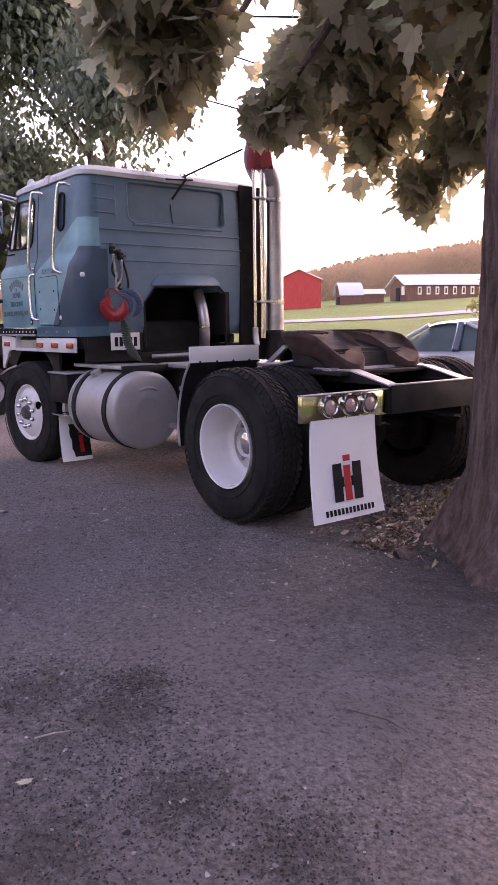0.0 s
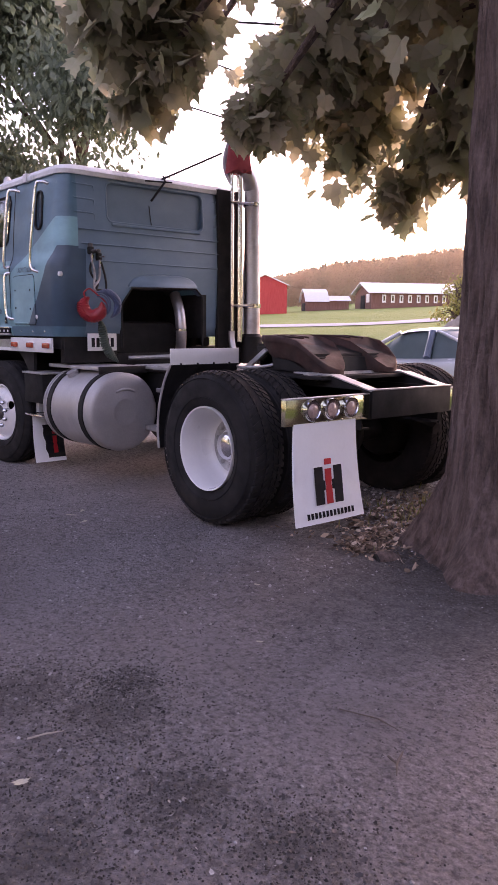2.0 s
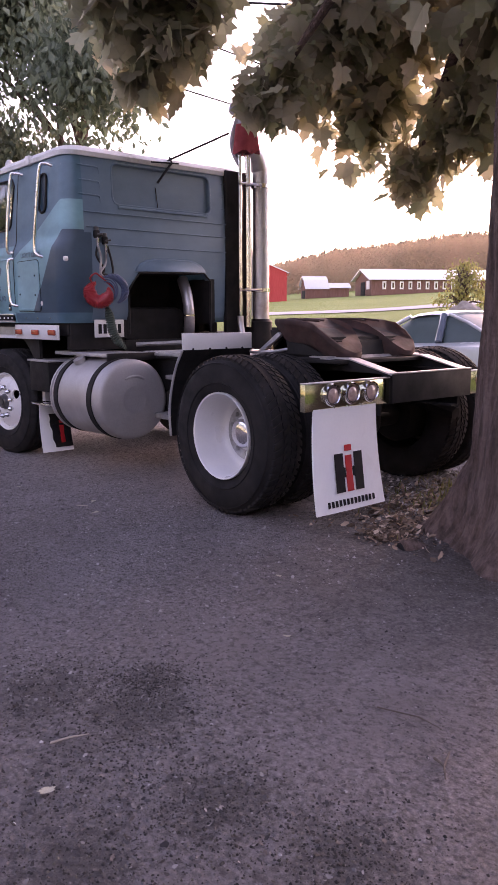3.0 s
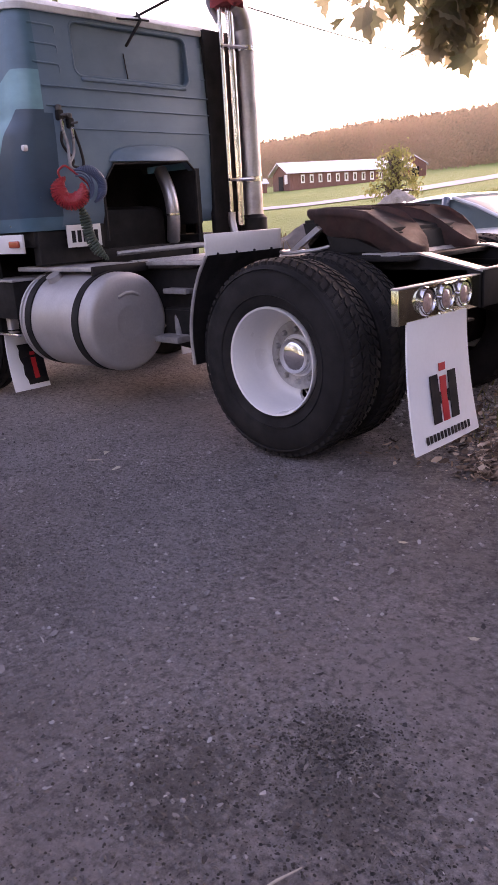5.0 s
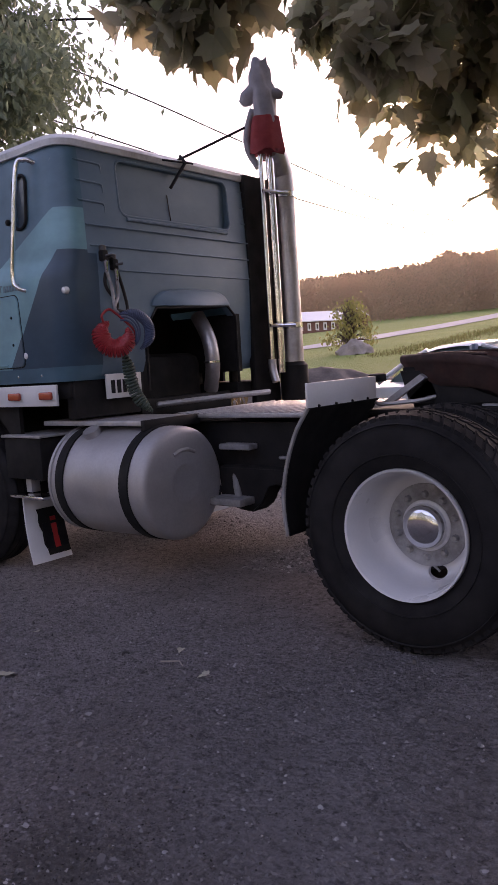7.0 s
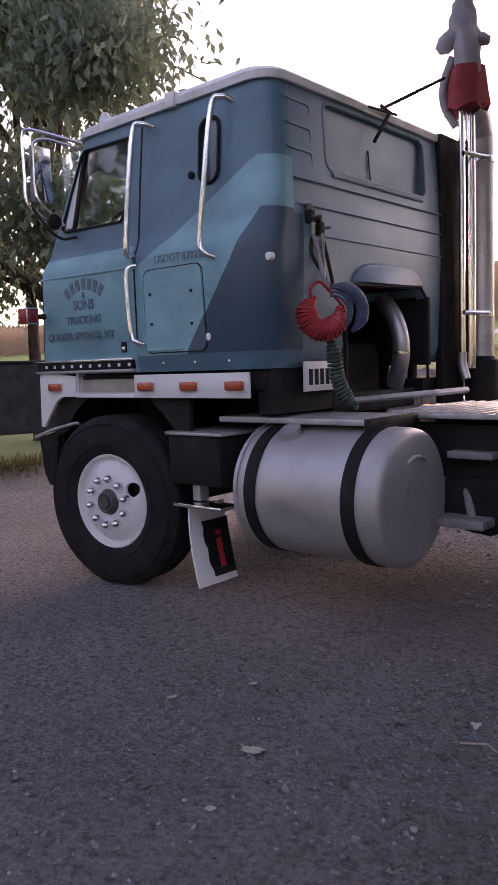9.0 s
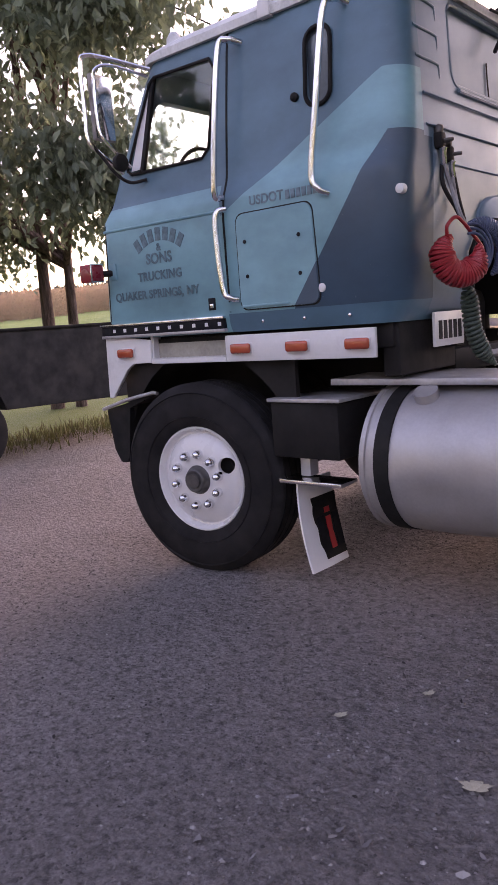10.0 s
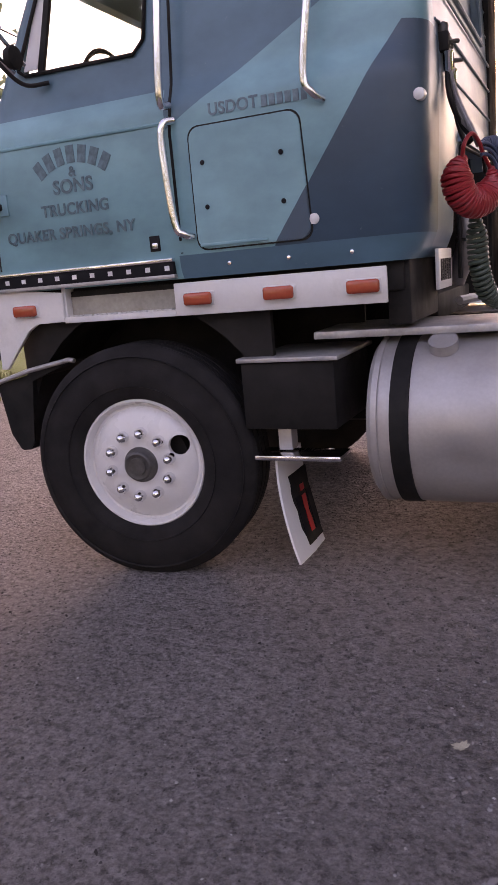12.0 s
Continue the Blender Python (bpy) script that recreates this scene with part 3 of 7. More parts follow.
def rear_wheel(outward):
    w = group("rear_wheel", truck)
    w["label"] = "dual rear tyres with a deep white dish wheel and chrome hub cap"
    c, yo = REAR, outward * 1.205
    s = -outward
    tyre(w, c, yo, 0.285, outward, bead=0.286)
    tyre(w, c, yo + s * 0.33, 0.285, outward, bead=0.286)
    bm = bmesh.new()
    prof = [(0.018, 0.288), (0.004, 0.286), (0.008, 0.276), (0.030, 0.268), (0.14, 0.261), (0.205, 0.253), (0.225, 0.244), (0.240, 0.232), (0.247, 0.20), (0.240, 0.175), (0.235, 0.088)]
    prof += [(0.250, 0.086), (0.255, 0.17), (0.265, 0.21), (0.260, 0.240), (0.24, 0.262), (0.14, 0.272), (0.05, 0.280)]
    lathe(bm, [(yo + s * t, r) for t, r in prof], (c.x, 0, c.z), "y", 64, True)
    rim = part("rim", bm, M_WHEEL, w)
    a = radians(-79) if outward < 0 else radians(40)
    cut(rim, [prismed([(c.x + 0.213 * math.cos(a) + 0.047 * math.cos(q) * -math.sin(a) + 0.033 * math.sin(q) * math.cos(a), c.z + 0.213 * math.sin(a) + 0.047 * math.cos(q) * math.cos(a) + 0.033 * math.sin(q) * math.sin(a)) for q in (radians(18 * k) for k in range(20))], "y", yo - 0.1 * s, yo + s * 0.3)])
    part("hub_flange", lathed([(yo + s * 0.252, 0.118), (yo + s * 0.226, 0.115), (yo + s * 0.222, 0.104), (yo + s * 0.228, 0.096)], (c.x, 0, c.z), "y", 36), M_WHEEL, w)
    part("disc_face", lathed([(yo + s * 0.246, 0.190), (yo + s * 0.232, 0.186), (yo + s * 0.231, 0.116), (yo + s * 0.246, 0.112)], (c.x, 0, c.z), "y", 48, closed=True), M_DISC, w, "mottled grey steel disc")
    part("hub_cap", lathed([(yo + s * 0.232, 0.098), (yo + s * 0.192, 0.096), (yo + s * 0.180, 0.091), (yo + s * 0.172, 0.080), (yo + s * 0.166, 0.060), (yo + s * 0.163, 0.035), (yo + s * 0.162, 0.002)], (c.x, 0, c.z), "y", 40), M_CHROME, w, "polished chrome hub cap")
    part("valve_stem", tubed([(c.x + 0.185 * math.cos(a) - 0.02, yo + s * 0.262, c.z + 0.185 * math.sin(a) - 0.01), (c.x + 0.20 * math.cos(a), yo + s * 0.245, c.z + 0.20 * math.sin(a)), (c.x + 0.215 * math.cos(a) + 0.012, yo + s * 0.235, c.z + 0.215 * math.sin(a) + 0.008)], 0.005, 8), M_ALU, w)
    for k in range(10):
        a = 2 * math.pi * (k + 0.5) / 10
        part("lug_nut", lathed([(yo + s * 0.250, 0.018), (yo + s * 0.222, 0.017), (yo + s * 0.208, 0.012), (yo + s * 0.206, 0.002)], (c.x + 0.143 * math.cos(a), 0, c.z + 0.143 * math.sin(a)), "y", 8), M_DISC, w)
    part("brake_drum", lathed([(yo + s * 0.27, 0.21), (yo + s * 0.62, 0.22), (yo + s * 0.66, 0.19), (yo + s * 0.67, 0.05)], (c.x, 0, c.z), "y", 32), M_BLACK, w)


for side in (-1, 1):
    front_wheel(side)
    rear_wheel(side)


# -- chassis --
chassis = group("chassis", truck)
for s in (-1, 1):
    bm = prismed([(s * 0.43, 0.985), (s * 0.34, 0.985), (s * 0.34, 0.972), (s * 0.418, 0.972), (s * 0.418, 0.728), (s * 0.34, 0.728), (s * 0.34, 0.715), (s * 0.43, 0.715)], "x", -4.15, 0.70)
    part("frame_rail", bm, M_BLACK, chassis)
    part("leaf_spring", tubed(curve_pts([(-0.62, s * 0.55, 0.62), (-0.3, s * 0.55, 0.70), (0, s * 0.55, 0.73), (0.3, s * 0.55, 0.70), (0.6, s * 0.55, 0.64)], 4), 0.05, 6), M_BLACK, chassis)
part("rear_axle", lathed([(-0.9, 0.08), (-0.3, 0.09), (-0.22, 0.17), (-0.1, 0.24), (0.1, 0.24), (0.22, 0.17), (0.3, 0.09), (0.9, 0.08)], (REAR.x, 0, REAR.z), "y", 24), M_BLACK, chassis)
part("front_axle", boxed(-3.59, -3.48, -0.95, 0.95, 0.42, 0.53, 0.02), M_BLACK, chassis)
part("drive_shaft", tubed([(-2.4, 0, 0.72), (-0.2, 0, 0.62)], 0.055, 12), M_BLACK, chassis)
part("gearbox", boxed(-2.9, -2.05, -0.28, 0.28, 0.52, 0.98, 0.06), M_BLACK, chassis)
for x in (-1.2, -0.45, 0.4):
    part("cross_member", boxed(x - 0.05, x + 0.05, -0.34, 0.34, 0.76, 0.95, 0.01), M_BLACK, chassis)
# two brackets; the third bar stands in for a bright slit through the frame
for x0, x1, y0, y1, z0, z1 in ((-1.61, -1.37, -0.52, -0.43, 0.822, 0.858), (-1.62, -1.366, -0.634, -0.40, 0.495, 0.540), (-1.196, -0.977, -0.46, -0.43, 0.765, 0.785)):
    part("bracket", boxed(x0, x1, y0, y1, z0, z1, 0.006), M_BRACKET, chassis, "weathered grey metal bracket")
part("suspension_hanger", prismed([(-1.64, 0.72), (-1.06, 0.72), (-1.10, 0.64), (-1.20, 0.61), (-1.26, 0.62), (-1.30, 0.50), (-1.38, 0.44), (-1.50, 0.45), (-1.64, 0.50)], "y", -0.50, -0.36, 0.012), M_BLACK, chassis)
part("hanger_plate", prismed([(-1.244, 0.675), (-1.05, 0.672), (-1.06, 0.64), (-1.15, 0.592), (-1.185, 0.590)], "y", -0.33, -0.31, 0.004), M_BRACKET, chassis, "weathered grey metal plate")
part("shock_absorber", tubed([(-1.53, -0.47, 0.70), (-1.50, -0.50, 0.60), (-1.47, -0.52, 0.52)], 0.022, 10), M_BRACKET, chassis)
part("air_tank", lathed([(-1.30, 0.02), (-1.29, 0.10), (-1.26, 0.125), (-0.80, 0.125), (-0.77, 0.10), (-0.76, 0.02)], (0, 0.15, 0.62), "x", 20), M_BLACK, chassis)
# tail of the frame: bent rail ends with bright upper edges and a closing plate
tail = group("frame_tail", truck)
for s in (-1, 1):
    part("tail_rail", prismed([(0.05, 1.065), (0.42, 1.062), (0.785, 0.975), (0.785, 0.80), (0.35, 0.74), (0.05, 0.74)], "y", s * 0.43, s * 0.37), M_BLACK, tail)
    part("rail_edge", prismed([(0.05, 1.066), (0.42, 1.063), (0.785, 0.977), (0.785, 0.985), (0.42, 1.073), (0.05, 1.076)], "y", s * 0.432, s * 0.335), M_ALU, tail, "bright bare metal edge")
part("tail_plate", boxed(0.775, 0.795, -0.43, 0.43, 0.80, 0.985, 0.003), M_BLACK, tail)
part("tail_edge", boxed(0.765, 0.80, -0.43, 0.43, 0.985, 0.994, 0.002), M_ALU, tail, "bright bare metal edge")
part("cross_edge", prismed([(0.22, 1.08), (0.28, 1.08), (0.30, 1.06), (0.22, 1.06)], "y", -0.50, 0.50), M_ALU, tail)

# -- fifth wheel: a tilted horseshoe plate on a saddle --
fifth = group("fifth_wheel", truck)
fifth["label"] = "rusty greased fifth wheel coupling plate"


def plate_top(x):
    """The plate lies level and falls away towards the horns."""
    return 1.335 - 0.10 * max(0, x + 0.2) ** 1.3 - 1.0 * max(0, x - 0.05) ** 1.5


def fifth_plate():
    bm = bmesh.new()
    out = []
    for k in range(33):
        a = math.pi * (0.5 + k / 32)
        out.append((-0.12 + 0.43 * math.cos(a), 0.46 * math.sin(a)))
    ctrl = [(-0.02, -0.46), (0.10, -0.465), (0.20, -0.458), (0.29, -0.43), (0.345, -0.375), (0.37, -0.31), (0.365, -0.24), (0.32, -0.185), (0.23, -0.140), (0.12, -0.098), (-0.02, -0.065), (-0.16, -0.042)]
    out += ctrl + [(-0.22, 0.0)] + [(x, -y) for x, y in reversed(ctrl)]
    lev = []
    for inset, dz in ((0.11, -0.165), (0.05, -0.120), (0.030, -0.060), (0.012, -0.048), (0.0, -0.038), (0.0, -0.014), (0.010, -0.004), (0.028, 0.0)):
        lev.append([(x * (1 - inset), y * (1 - inset), max(1.066, plate_top(x) + dz)) for x, y in out])
    return loft(bm, lev)


part("plate", fifth_plate(), M_RUST, fifth)
for rad in (0.25, 0.36):
    part("ridge", tubed([(-0.12 + 0.93 * rad * math.cos(a), rad * math.sin(a), plate_top(-0.12 + 0.93 * rad * math.cos(a)) - 0.003) for a in (radians(62 + 236 * k / 30) for k in range(31))], 0.008, 6), M_RUST, fifth)
part("saddle", prismed([(-0.42, 1.27), (-0.36, 1.06), (0.25, 1.06), (0.22, 1.20), (0.0, 1.27)], "y", -0.40, 0.40, 0.02), M_BLACK, fifth, "black greasy saddle")
part("mount_plate", boxed(-0.55, 0.42, -0.52, 0.52, 1.035, 1.062, 0.004), M_BLACK, fifth)
part("release_handle", tubed(curve_pts([(-0.2, -0.38, 1.12), (-0.28, -0.46, 1.10), (-0.45, -0.52, 1.09), (-0.5, -0.5, 1.10)], 4), 0.011, 8), M_ALU, fifth)
part("brace", prismed([(-0.52, 1.075), (-0.46, 1.075), (-0.24, 1.215), (-0.27, 1.235)], "y", -0.44, -0.41), M_ALU, fifth, "bare metal brace")
part("brace", prismed([(-0.40, 1.075), (-0.20, 1.12), (-0.24, 1.21)], "y", -0.40, -0.385), M_ALU, fifth)

# -- deck behind the cab --
deck = group("deck_plate", truck)
deck["label"] = "ribbed aluminium deck plate behind the cab"
part("sheet", boxed(-2.0, -0.86, -0.52, 0.52, 1.02, 1.045, 0.003), M_ALU, deck)
for k in range(15):
    x = -1.96 + k * 0.075
    part("rib", boxed(x, x + 0.032, -0.51, 0.51, 1.043, 1.053, 0.003, 1), M_ALU, deck)
part("tank_step", boxed(-2.74, -1.80, -0.98, -0.50, 1.015, 1.045, 0.004), M_ALU, truck, "dusty aluminium step over the fuel tank")
part("tank_step_lip", boxed(-1.80, -1.77, -0.98, -0.50, 0.985, 1.048, 0.003), M_BLACK, truck)

# -- fuel tank --
tank = group("fuel_tank", truck)
tank["label"] = "dull aluminium cylindrical fuel tank with two black straps"
TC = (0.04, -0.835, 0.665)

def dented(profile, centre):
    """The tank's skin with shallow dents."""
    bm = lathed(profile, centre, "x", 72)
    for v in bm.verts:
        d = Vector((0, v.co.y - centre[1], v.co.z - centre[2]))
        if d.length > 0.25:
            push = 0.006 * noise.noise(Vector((v.co.x * 3.1, math.atan2(d.z, d.y) * 1.3, 0.7)))
            push -= 0.016 * math.exp(-((v.co.x + 2.13) / 0.10) ** 2 - ((d.z + 0.12) / 0.05) ** 2) * (d.y < 0)
            v.co += d.normalized() * push
    return bm


shell = part("shell", dented([(-2.555, 0.02), (-2.55, 0.24), (-2.535, 0.315), (-2.51, 0.335)] + [(-2.48 + 0.05 * k, 0.338) for k in range(15)] + [(-1.70, 0.338), (-1.678, 0.334), (-1.665, 0.326), (-1.657, 0.312), (-1.653, 0.295), (-1.650, 0.24), (-1.647, 0.20), (-1.6465, 0.125), (-1.6445, 0.118), (-1.6445, 0.108), (-1.6465, 0.101), (-1.646, 0.02)], TC), M_TANK, tank)
# tank shape added on the far side to keep light from under the truck
part("far_tank_block", lathed([(-2.55, 0.02), (-2.54, 0.30), (-2.50, 0.338), (-1.70, 0.338), (-1.66, 0.30), (-1.65, 0.02)], (0.04, 0.835, 0.665), "x", 32), M_TANK, truck, "dull aluminium tank shape added on the far side to block light")
for x in (-2.405, -1.815):
    part("strap", lathed([(x - 0.037, 0.332), (x - 0.035, 0.347), (x + 0.035, 0.347), (x + 0.037, 0.332)], TC, "x", 56, closed=True), M_DARKRUB, tank, "black rubber-lined strap")
part("rim_band", lathed([(-2.515, 0.325), (-2.512, 0.346), (-2.49, 0.346), (-2.487, 0.325)], TC, "x", 56, closed=True), M_TANK, tank)
a = radians(118)
part("filler_cap", tubed([(-2.22, TC[1] + 0.335 * math.cos(a), TC[2] + 0.335 * math.sin(a)), (-2.22, TC[1] + 0.375 * math.cos(a), TC[2] + 0.375 * math.sin(a))], 0.055, 18), M_TANK, tank)
part("drain_pipe", tubed([(-1.610, -0.74, 0.84), (-1.606, -0.80, 0.862), (-1.606, -0.86, 0.862), (-1.610, -0.92, 0.84)], 0.012, 8), M_TANK, tank)

# -- battery box and step --
bat = group("battery_box", truck)
part("box", boxed(-3.02, -2.62, -1.11, -0.62, 0.67, 0.945, 0.012), M_BLACK, bat, "black painted steel battery box")
part("top_step", boxed(-3.03, -2.60, -1.125, -0.60, 0.947, 0.965, 0.003), M_ALU, bat, "bright tread plate")
part("hanger", boxed(-2.90, -2.84, -1.05, -0.98, 0.57, 0.67, 0.004), M_TANK, bat)
part("lower_step", boxed(-2.98, -2.61, -1.13, -0.98, 0.543, 0.565, 0.006), M_CHROME, bat, "bright metal step bar")


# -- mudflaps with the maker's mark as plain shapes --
def mudflap(outer, inner, x0, z_top, z_bot, bend, logo_z, logo_scale=1.0, worded=True, logo_y=None):
    """A hanging white flap; outer and inner are its edges in y."""
    fl = group("mudflap", truck)
    fl["label"] = "white rubber mudflap with a black and red mark"
    def x_at(z):
        t = (z_top - z) / (z_top - z_bot)
        return x0 + bend * t * t
    bm = bmesh.new()
    n = 10
    ym, hw = (outer + inner) / 2, abs(inner - outer) / 2
    lm = ym if logo_y is None else logo_y
    front, back = [], []
    for k in range(n + 1):
        z = z_top + (z_bot - z_top) * k / n
        w = hw * (0.90 + 0.10 * k / n)
        front.append([bm.verts.new((x_at(z), ym - w, z)), bm.verts.new((x_at(z) + 0.006, ym, z)), bm.verts.new((x_at(z), ym + w, z))])
        back.append([bm.verts.new((v.co.x - 0.01, v.co.y, v.co.z)) for v in front[-1]])
    for grid in (front, back):
        for k in range(n):
            for j in range(2):
                bm.faces.new((grid[k][j], grid[k][j + 1], grid[k + 1][j + 1], grid[k + 1][j]))
    for k in range(n):
        for j in (0, 2):
            bm.faces.new((front[k][j], front[k + 1][j], back[k + 1][j], back[k][j]))
    for k in (0, n):
        for j in range(2):
            bm.faces.new((front[k][j], front[k][j + 1], back[k][j + 1], back[k][j]))
    part("sheet", bm, M_FLAP, fl)

    def shape(name, polys, mat):
        bm = bmesh.new()
        for pts in polys:
            v = []
            for dx in (0.0085, 0.011):
                v.append([bm.verts.new((x_at(logo_z + q * logo_scale) + dx, lm + p * logo_scale, logo_z + q * logo_scale)) for p, q in pts])
            m = len(pts)
            bm.faces.new(v[1])
            bm.faces.new(list(reversed(v[0])))
            for i in range(m):
                bm.faces.new((v[0][i], v[0][(i + 1) % m], v[1][(i + 1) % m], v[1][i]))
        part(name, bm, mat, fl, smooth=0)
    H = []
    for s in (-1, 1):
        H.append([(s * 0.045, 0.11), (s * 0.115, 0.11), (s * 0.115, -0.11), (s * 0.045, -0.11)])
        H.append([(s * 0.045, 0.030), (s * 0.029, 0.026), (s * 0.029, -0.026), (s * 0.045, -0.030)])
    shape("mark_black", H, M_INK)
    shape("mark_red", [[(-0.027, 0.095), (0.027, 0.095), (0.027, 0.03), (0.022, 0.0), (0.027, -0.03), (0.027, -0.11), (-0.027, -0.11), (-0.027, -0.03), (-0.022, 0.0), (-0.027, 0.03)],
                       [(-0.028, 0.12), (0.028, 0.12), (0.028, 0.155), (-0.028, 0.155)]], M_RED)
    for k in range(13 if worded else 0):
        p = -0.20 + k * 0.0312
        shape("wording_bar", [[(p, -0.148), (p + 0.019, -0.150), (p + 0.019, -0.182), (p, -0.184)]], M_INK)
    return fl


for s in (-1, 1):
    mudflap(s * 1.142, s * 0.530, 0.768, 0.81, 0.19, 0.07, 0.418, 1.06)
front_flap = mudflap(-1.10, -0.78, -2.900, 0.54, 0.083, 0.08, 0.25, 0.8, False, -0.88)
# dark sheet that paints the tank's shade on the flap's inner half
shade_sheet = bmesh.new()
levels = []
for k in range(9):
    z = 0.44 - 0.040 * k
    x = -2.900 + 0.08 * ((0.54 - z) / 0.457) ** 2
    y0 = -1.00 + 0.004 * k + 0.008 * math.sin(k * 1.9)
    levels.append([(x + 0.0070, y0, z), (x + 0.0078, -0.94, z), (x + 0.0070, -0.785, z), (x + 0.0040, -0.785, z), (x + 0.0060, -0.94, z), (x + 0.0040, y0, z)])
part("shade_patch", loft(shade_sheet, levels), M_DARKRUB, front_flap, "inner half painted dark for the tank's shade")
mudflap(1.10, 0.72, -2.868, 0.54, 0.083, 0.0, 0.27, 1.0, False)

# -- tail light boxes --
for s in (-1, 1):
    lb = group("light_box", truck)
    lb["label"] = "polished stainless tail light box with three round lamps"
    ya, yb = sorted((s * 1.18, s * 0.365))
    part("housing", boxed(0.725, 0.765, ya, yb, 0.800, 0.962, 0.005), M_STAIN, lb)
    part("top_lip", boxed(0.722, 0.772, ya, yb, 0.962, 0.968, 0.001), M_ALU, lb)
    for q in (0.26, 0.47, 0.68):
        y = s * (1.185 - 0.82 * q)
        lamp = part("tail_lamp", lathed([(0.766, 0.062), (0.786, 0.064), (0.792, 0.060), (0.792, 0.046), (0.786, 0.045)], (0, y, 0.887), "x", 24, closed=True), M_CHROME, lb, "round lamp with chrome bezel")
        part("lens", lathed([(0.768, 0.046), (0.788, 0.044), (0.796, 0.03), (0.799, 0.004)], (0, y, 0.887), "x", 20), M_LENS, lamp)
        part("visor", lathed([(0.766, 0.064), (0.798, 0.060), (0.798, 0.062), (0.766, 0.067)], (0, y, 0.895), "x", 24, closed=True), M_CHROME, lamp)
    for q in (0.30, 0.45, 0.60):
        part("bolt", lathed([(0.765, 0.008), (0.772, 0.007), (0.774, 0.002)], (0, s * (1.185 - 0.82 * q), 0.815), "x", 8), M_CHROME, lb)

# -- quarter fender ahead of the drive tyres --
for s in (-1, 1):
    qf = group("quarter_fender", truck)
    qf["label"] = "black quarter fender with a white top plate"
    ya, yb = sorted((s * 1.125, s * 0.49))
    part("top_plate", boxed(-0.512, -0.500, ya, yb, 1.108, 1.236, 0.003), M_WHITE, qf, "white plate with rivets")
    for k in range(4):
        part("rivet", lathed([(-0.500, 0.009), (-0.494, 0.007), (-0.493, 0.001)], (0, ya + 0.09 + k * 0.15, 1.124), "x", 8), M_INK, qf)
    path = curve_pts([(-0.50, 0, 1.12), (-0.58, 0, 1.0), (-0.645, 0, 0.83), (-0.672, 0, 0.66), (-0.66, 0, 0.50)], 5)
    pts = [(p.x, p.z) for p in path] + [(p.x + 0.014, p.z) for p in reversed(path)]
    part("guard", prismed(pts, "y", ya, yb), M_DARKRUB, qf)
    part("edge", tubed([(p.x, s * 1.126, p.z) for p in path], 0.011, 8), M_ALU, qf, "bright edge strip")


# -- cab --
cab = group("cab", truck)
cab["label"] = "faded two-tone blue cab-over sleeper cab with a white roof"


def ring(z, x0, x1, hw, r, n=6):
    return [(x, y, z) for x, y in rounded(x0, x1, -hw, hw, r, n)]


OUT = [(1.300, -4.235, -2.315, 1.095, 0.10), (1.335, -4.245, -2.285, 1.112, 0.12), (1.39, -4.245, -2.262, 1.118, 0.13), (1.405, -4.245, -2.258, 1.126, 0.13), (1.86, -4.22, -2.237, 1.127, 0.13), (1.93, -4.21, -2.235, 1.130, 0.13), (1.96, -4.205, -2.235, 1.126, 0.13), (2.00, -4.19, -2.235, 1.109, 0.13), (2.035, -4.17, -2.236, 1.095, 0.13), (2.065, -4.155, -2.237, 1.089, 0.13),
       (2.35, -4.00, -2.245, 1.074, 0.13), (2.64, -3.845, -2.262, 1.052, 0.13), (2.745, -3.79, -2.275, 1.037, 0.13)]
def side_y(z):
    """Where the near side of the cab stands at a height."""
    return -float(np.interp(z, [l[0] for l in OUT], [l[3] for l in OUT]))


def corner_y(x, z):
    """The same, round the rounded front corner."""
    front = float(np.interp(z, [l[0] for l in OUT], [l[1] for l in OUT]))
    return side_y(z) + 0.13 - math.sqrt(max(0.0, 0.13 ** 2 - max(0.0, front + 0.13 - x) ** 2))


bm = loft(bmesh.new(), [ring(*l) for l in OUT])
shell = part("shell", bm, M_PAINT, cab)
inner = loft(bmesh.new(), [ring(z, x0 + 0.06, x1 - 0.05, hw - 0.045, 0.09) for z, x0, x1, hw, r in [(1.36, -4.24, -2.29, 1.11, 0)] + OUT[4:-1] + [(2.71, -3.82, -2.27, 1.042, 0)]])
DOOR_WIN = [(-3.935, 2.21), (-3.90, 2.185), (-3.37, 2.175), (-3.32, 2.22), (-3.265, 2.575), (-3.30, 2.635), (-3.70, 2.645), (-3.735, 2.62)]
door_win = prismed(DOOR_WIN, "y", -2, 2)
sleeper_win = prismed(rounded(-2.720, -2.585, 2.27, 2.60, 0.06), "y", -2, 2)
wind = prismed(rounded(-0.93, 0.93, 2.16, 2.58, 0.07), "x", -5.0, -3.5)
tunnel = prismed([(-0.47, 1.2), (-0.47, 1.60), (-0.36, 1.745), (0.38, 1.77), (0.46, 1.70), (0.46, 1.2)], "x", -2.95, -2.0)
press = prismed(rounded(-0.60, 0.48, 2.345, 2.685, 0.06), "x", -2.36, -2.0)
cut(shell, [inner, door_win, sleeper_win, wind, tunnel, press])
for p in shell.data.polygons:
    p.use_smooth = True
shell.data.set_sharp_from_angle(angle=radians(32))
part("press_panel", prismed(rounded(-0.615, 0.495, 2.33, 2.703, 0.07), "x", -2.335, -2.294), M_PAINT, cab)
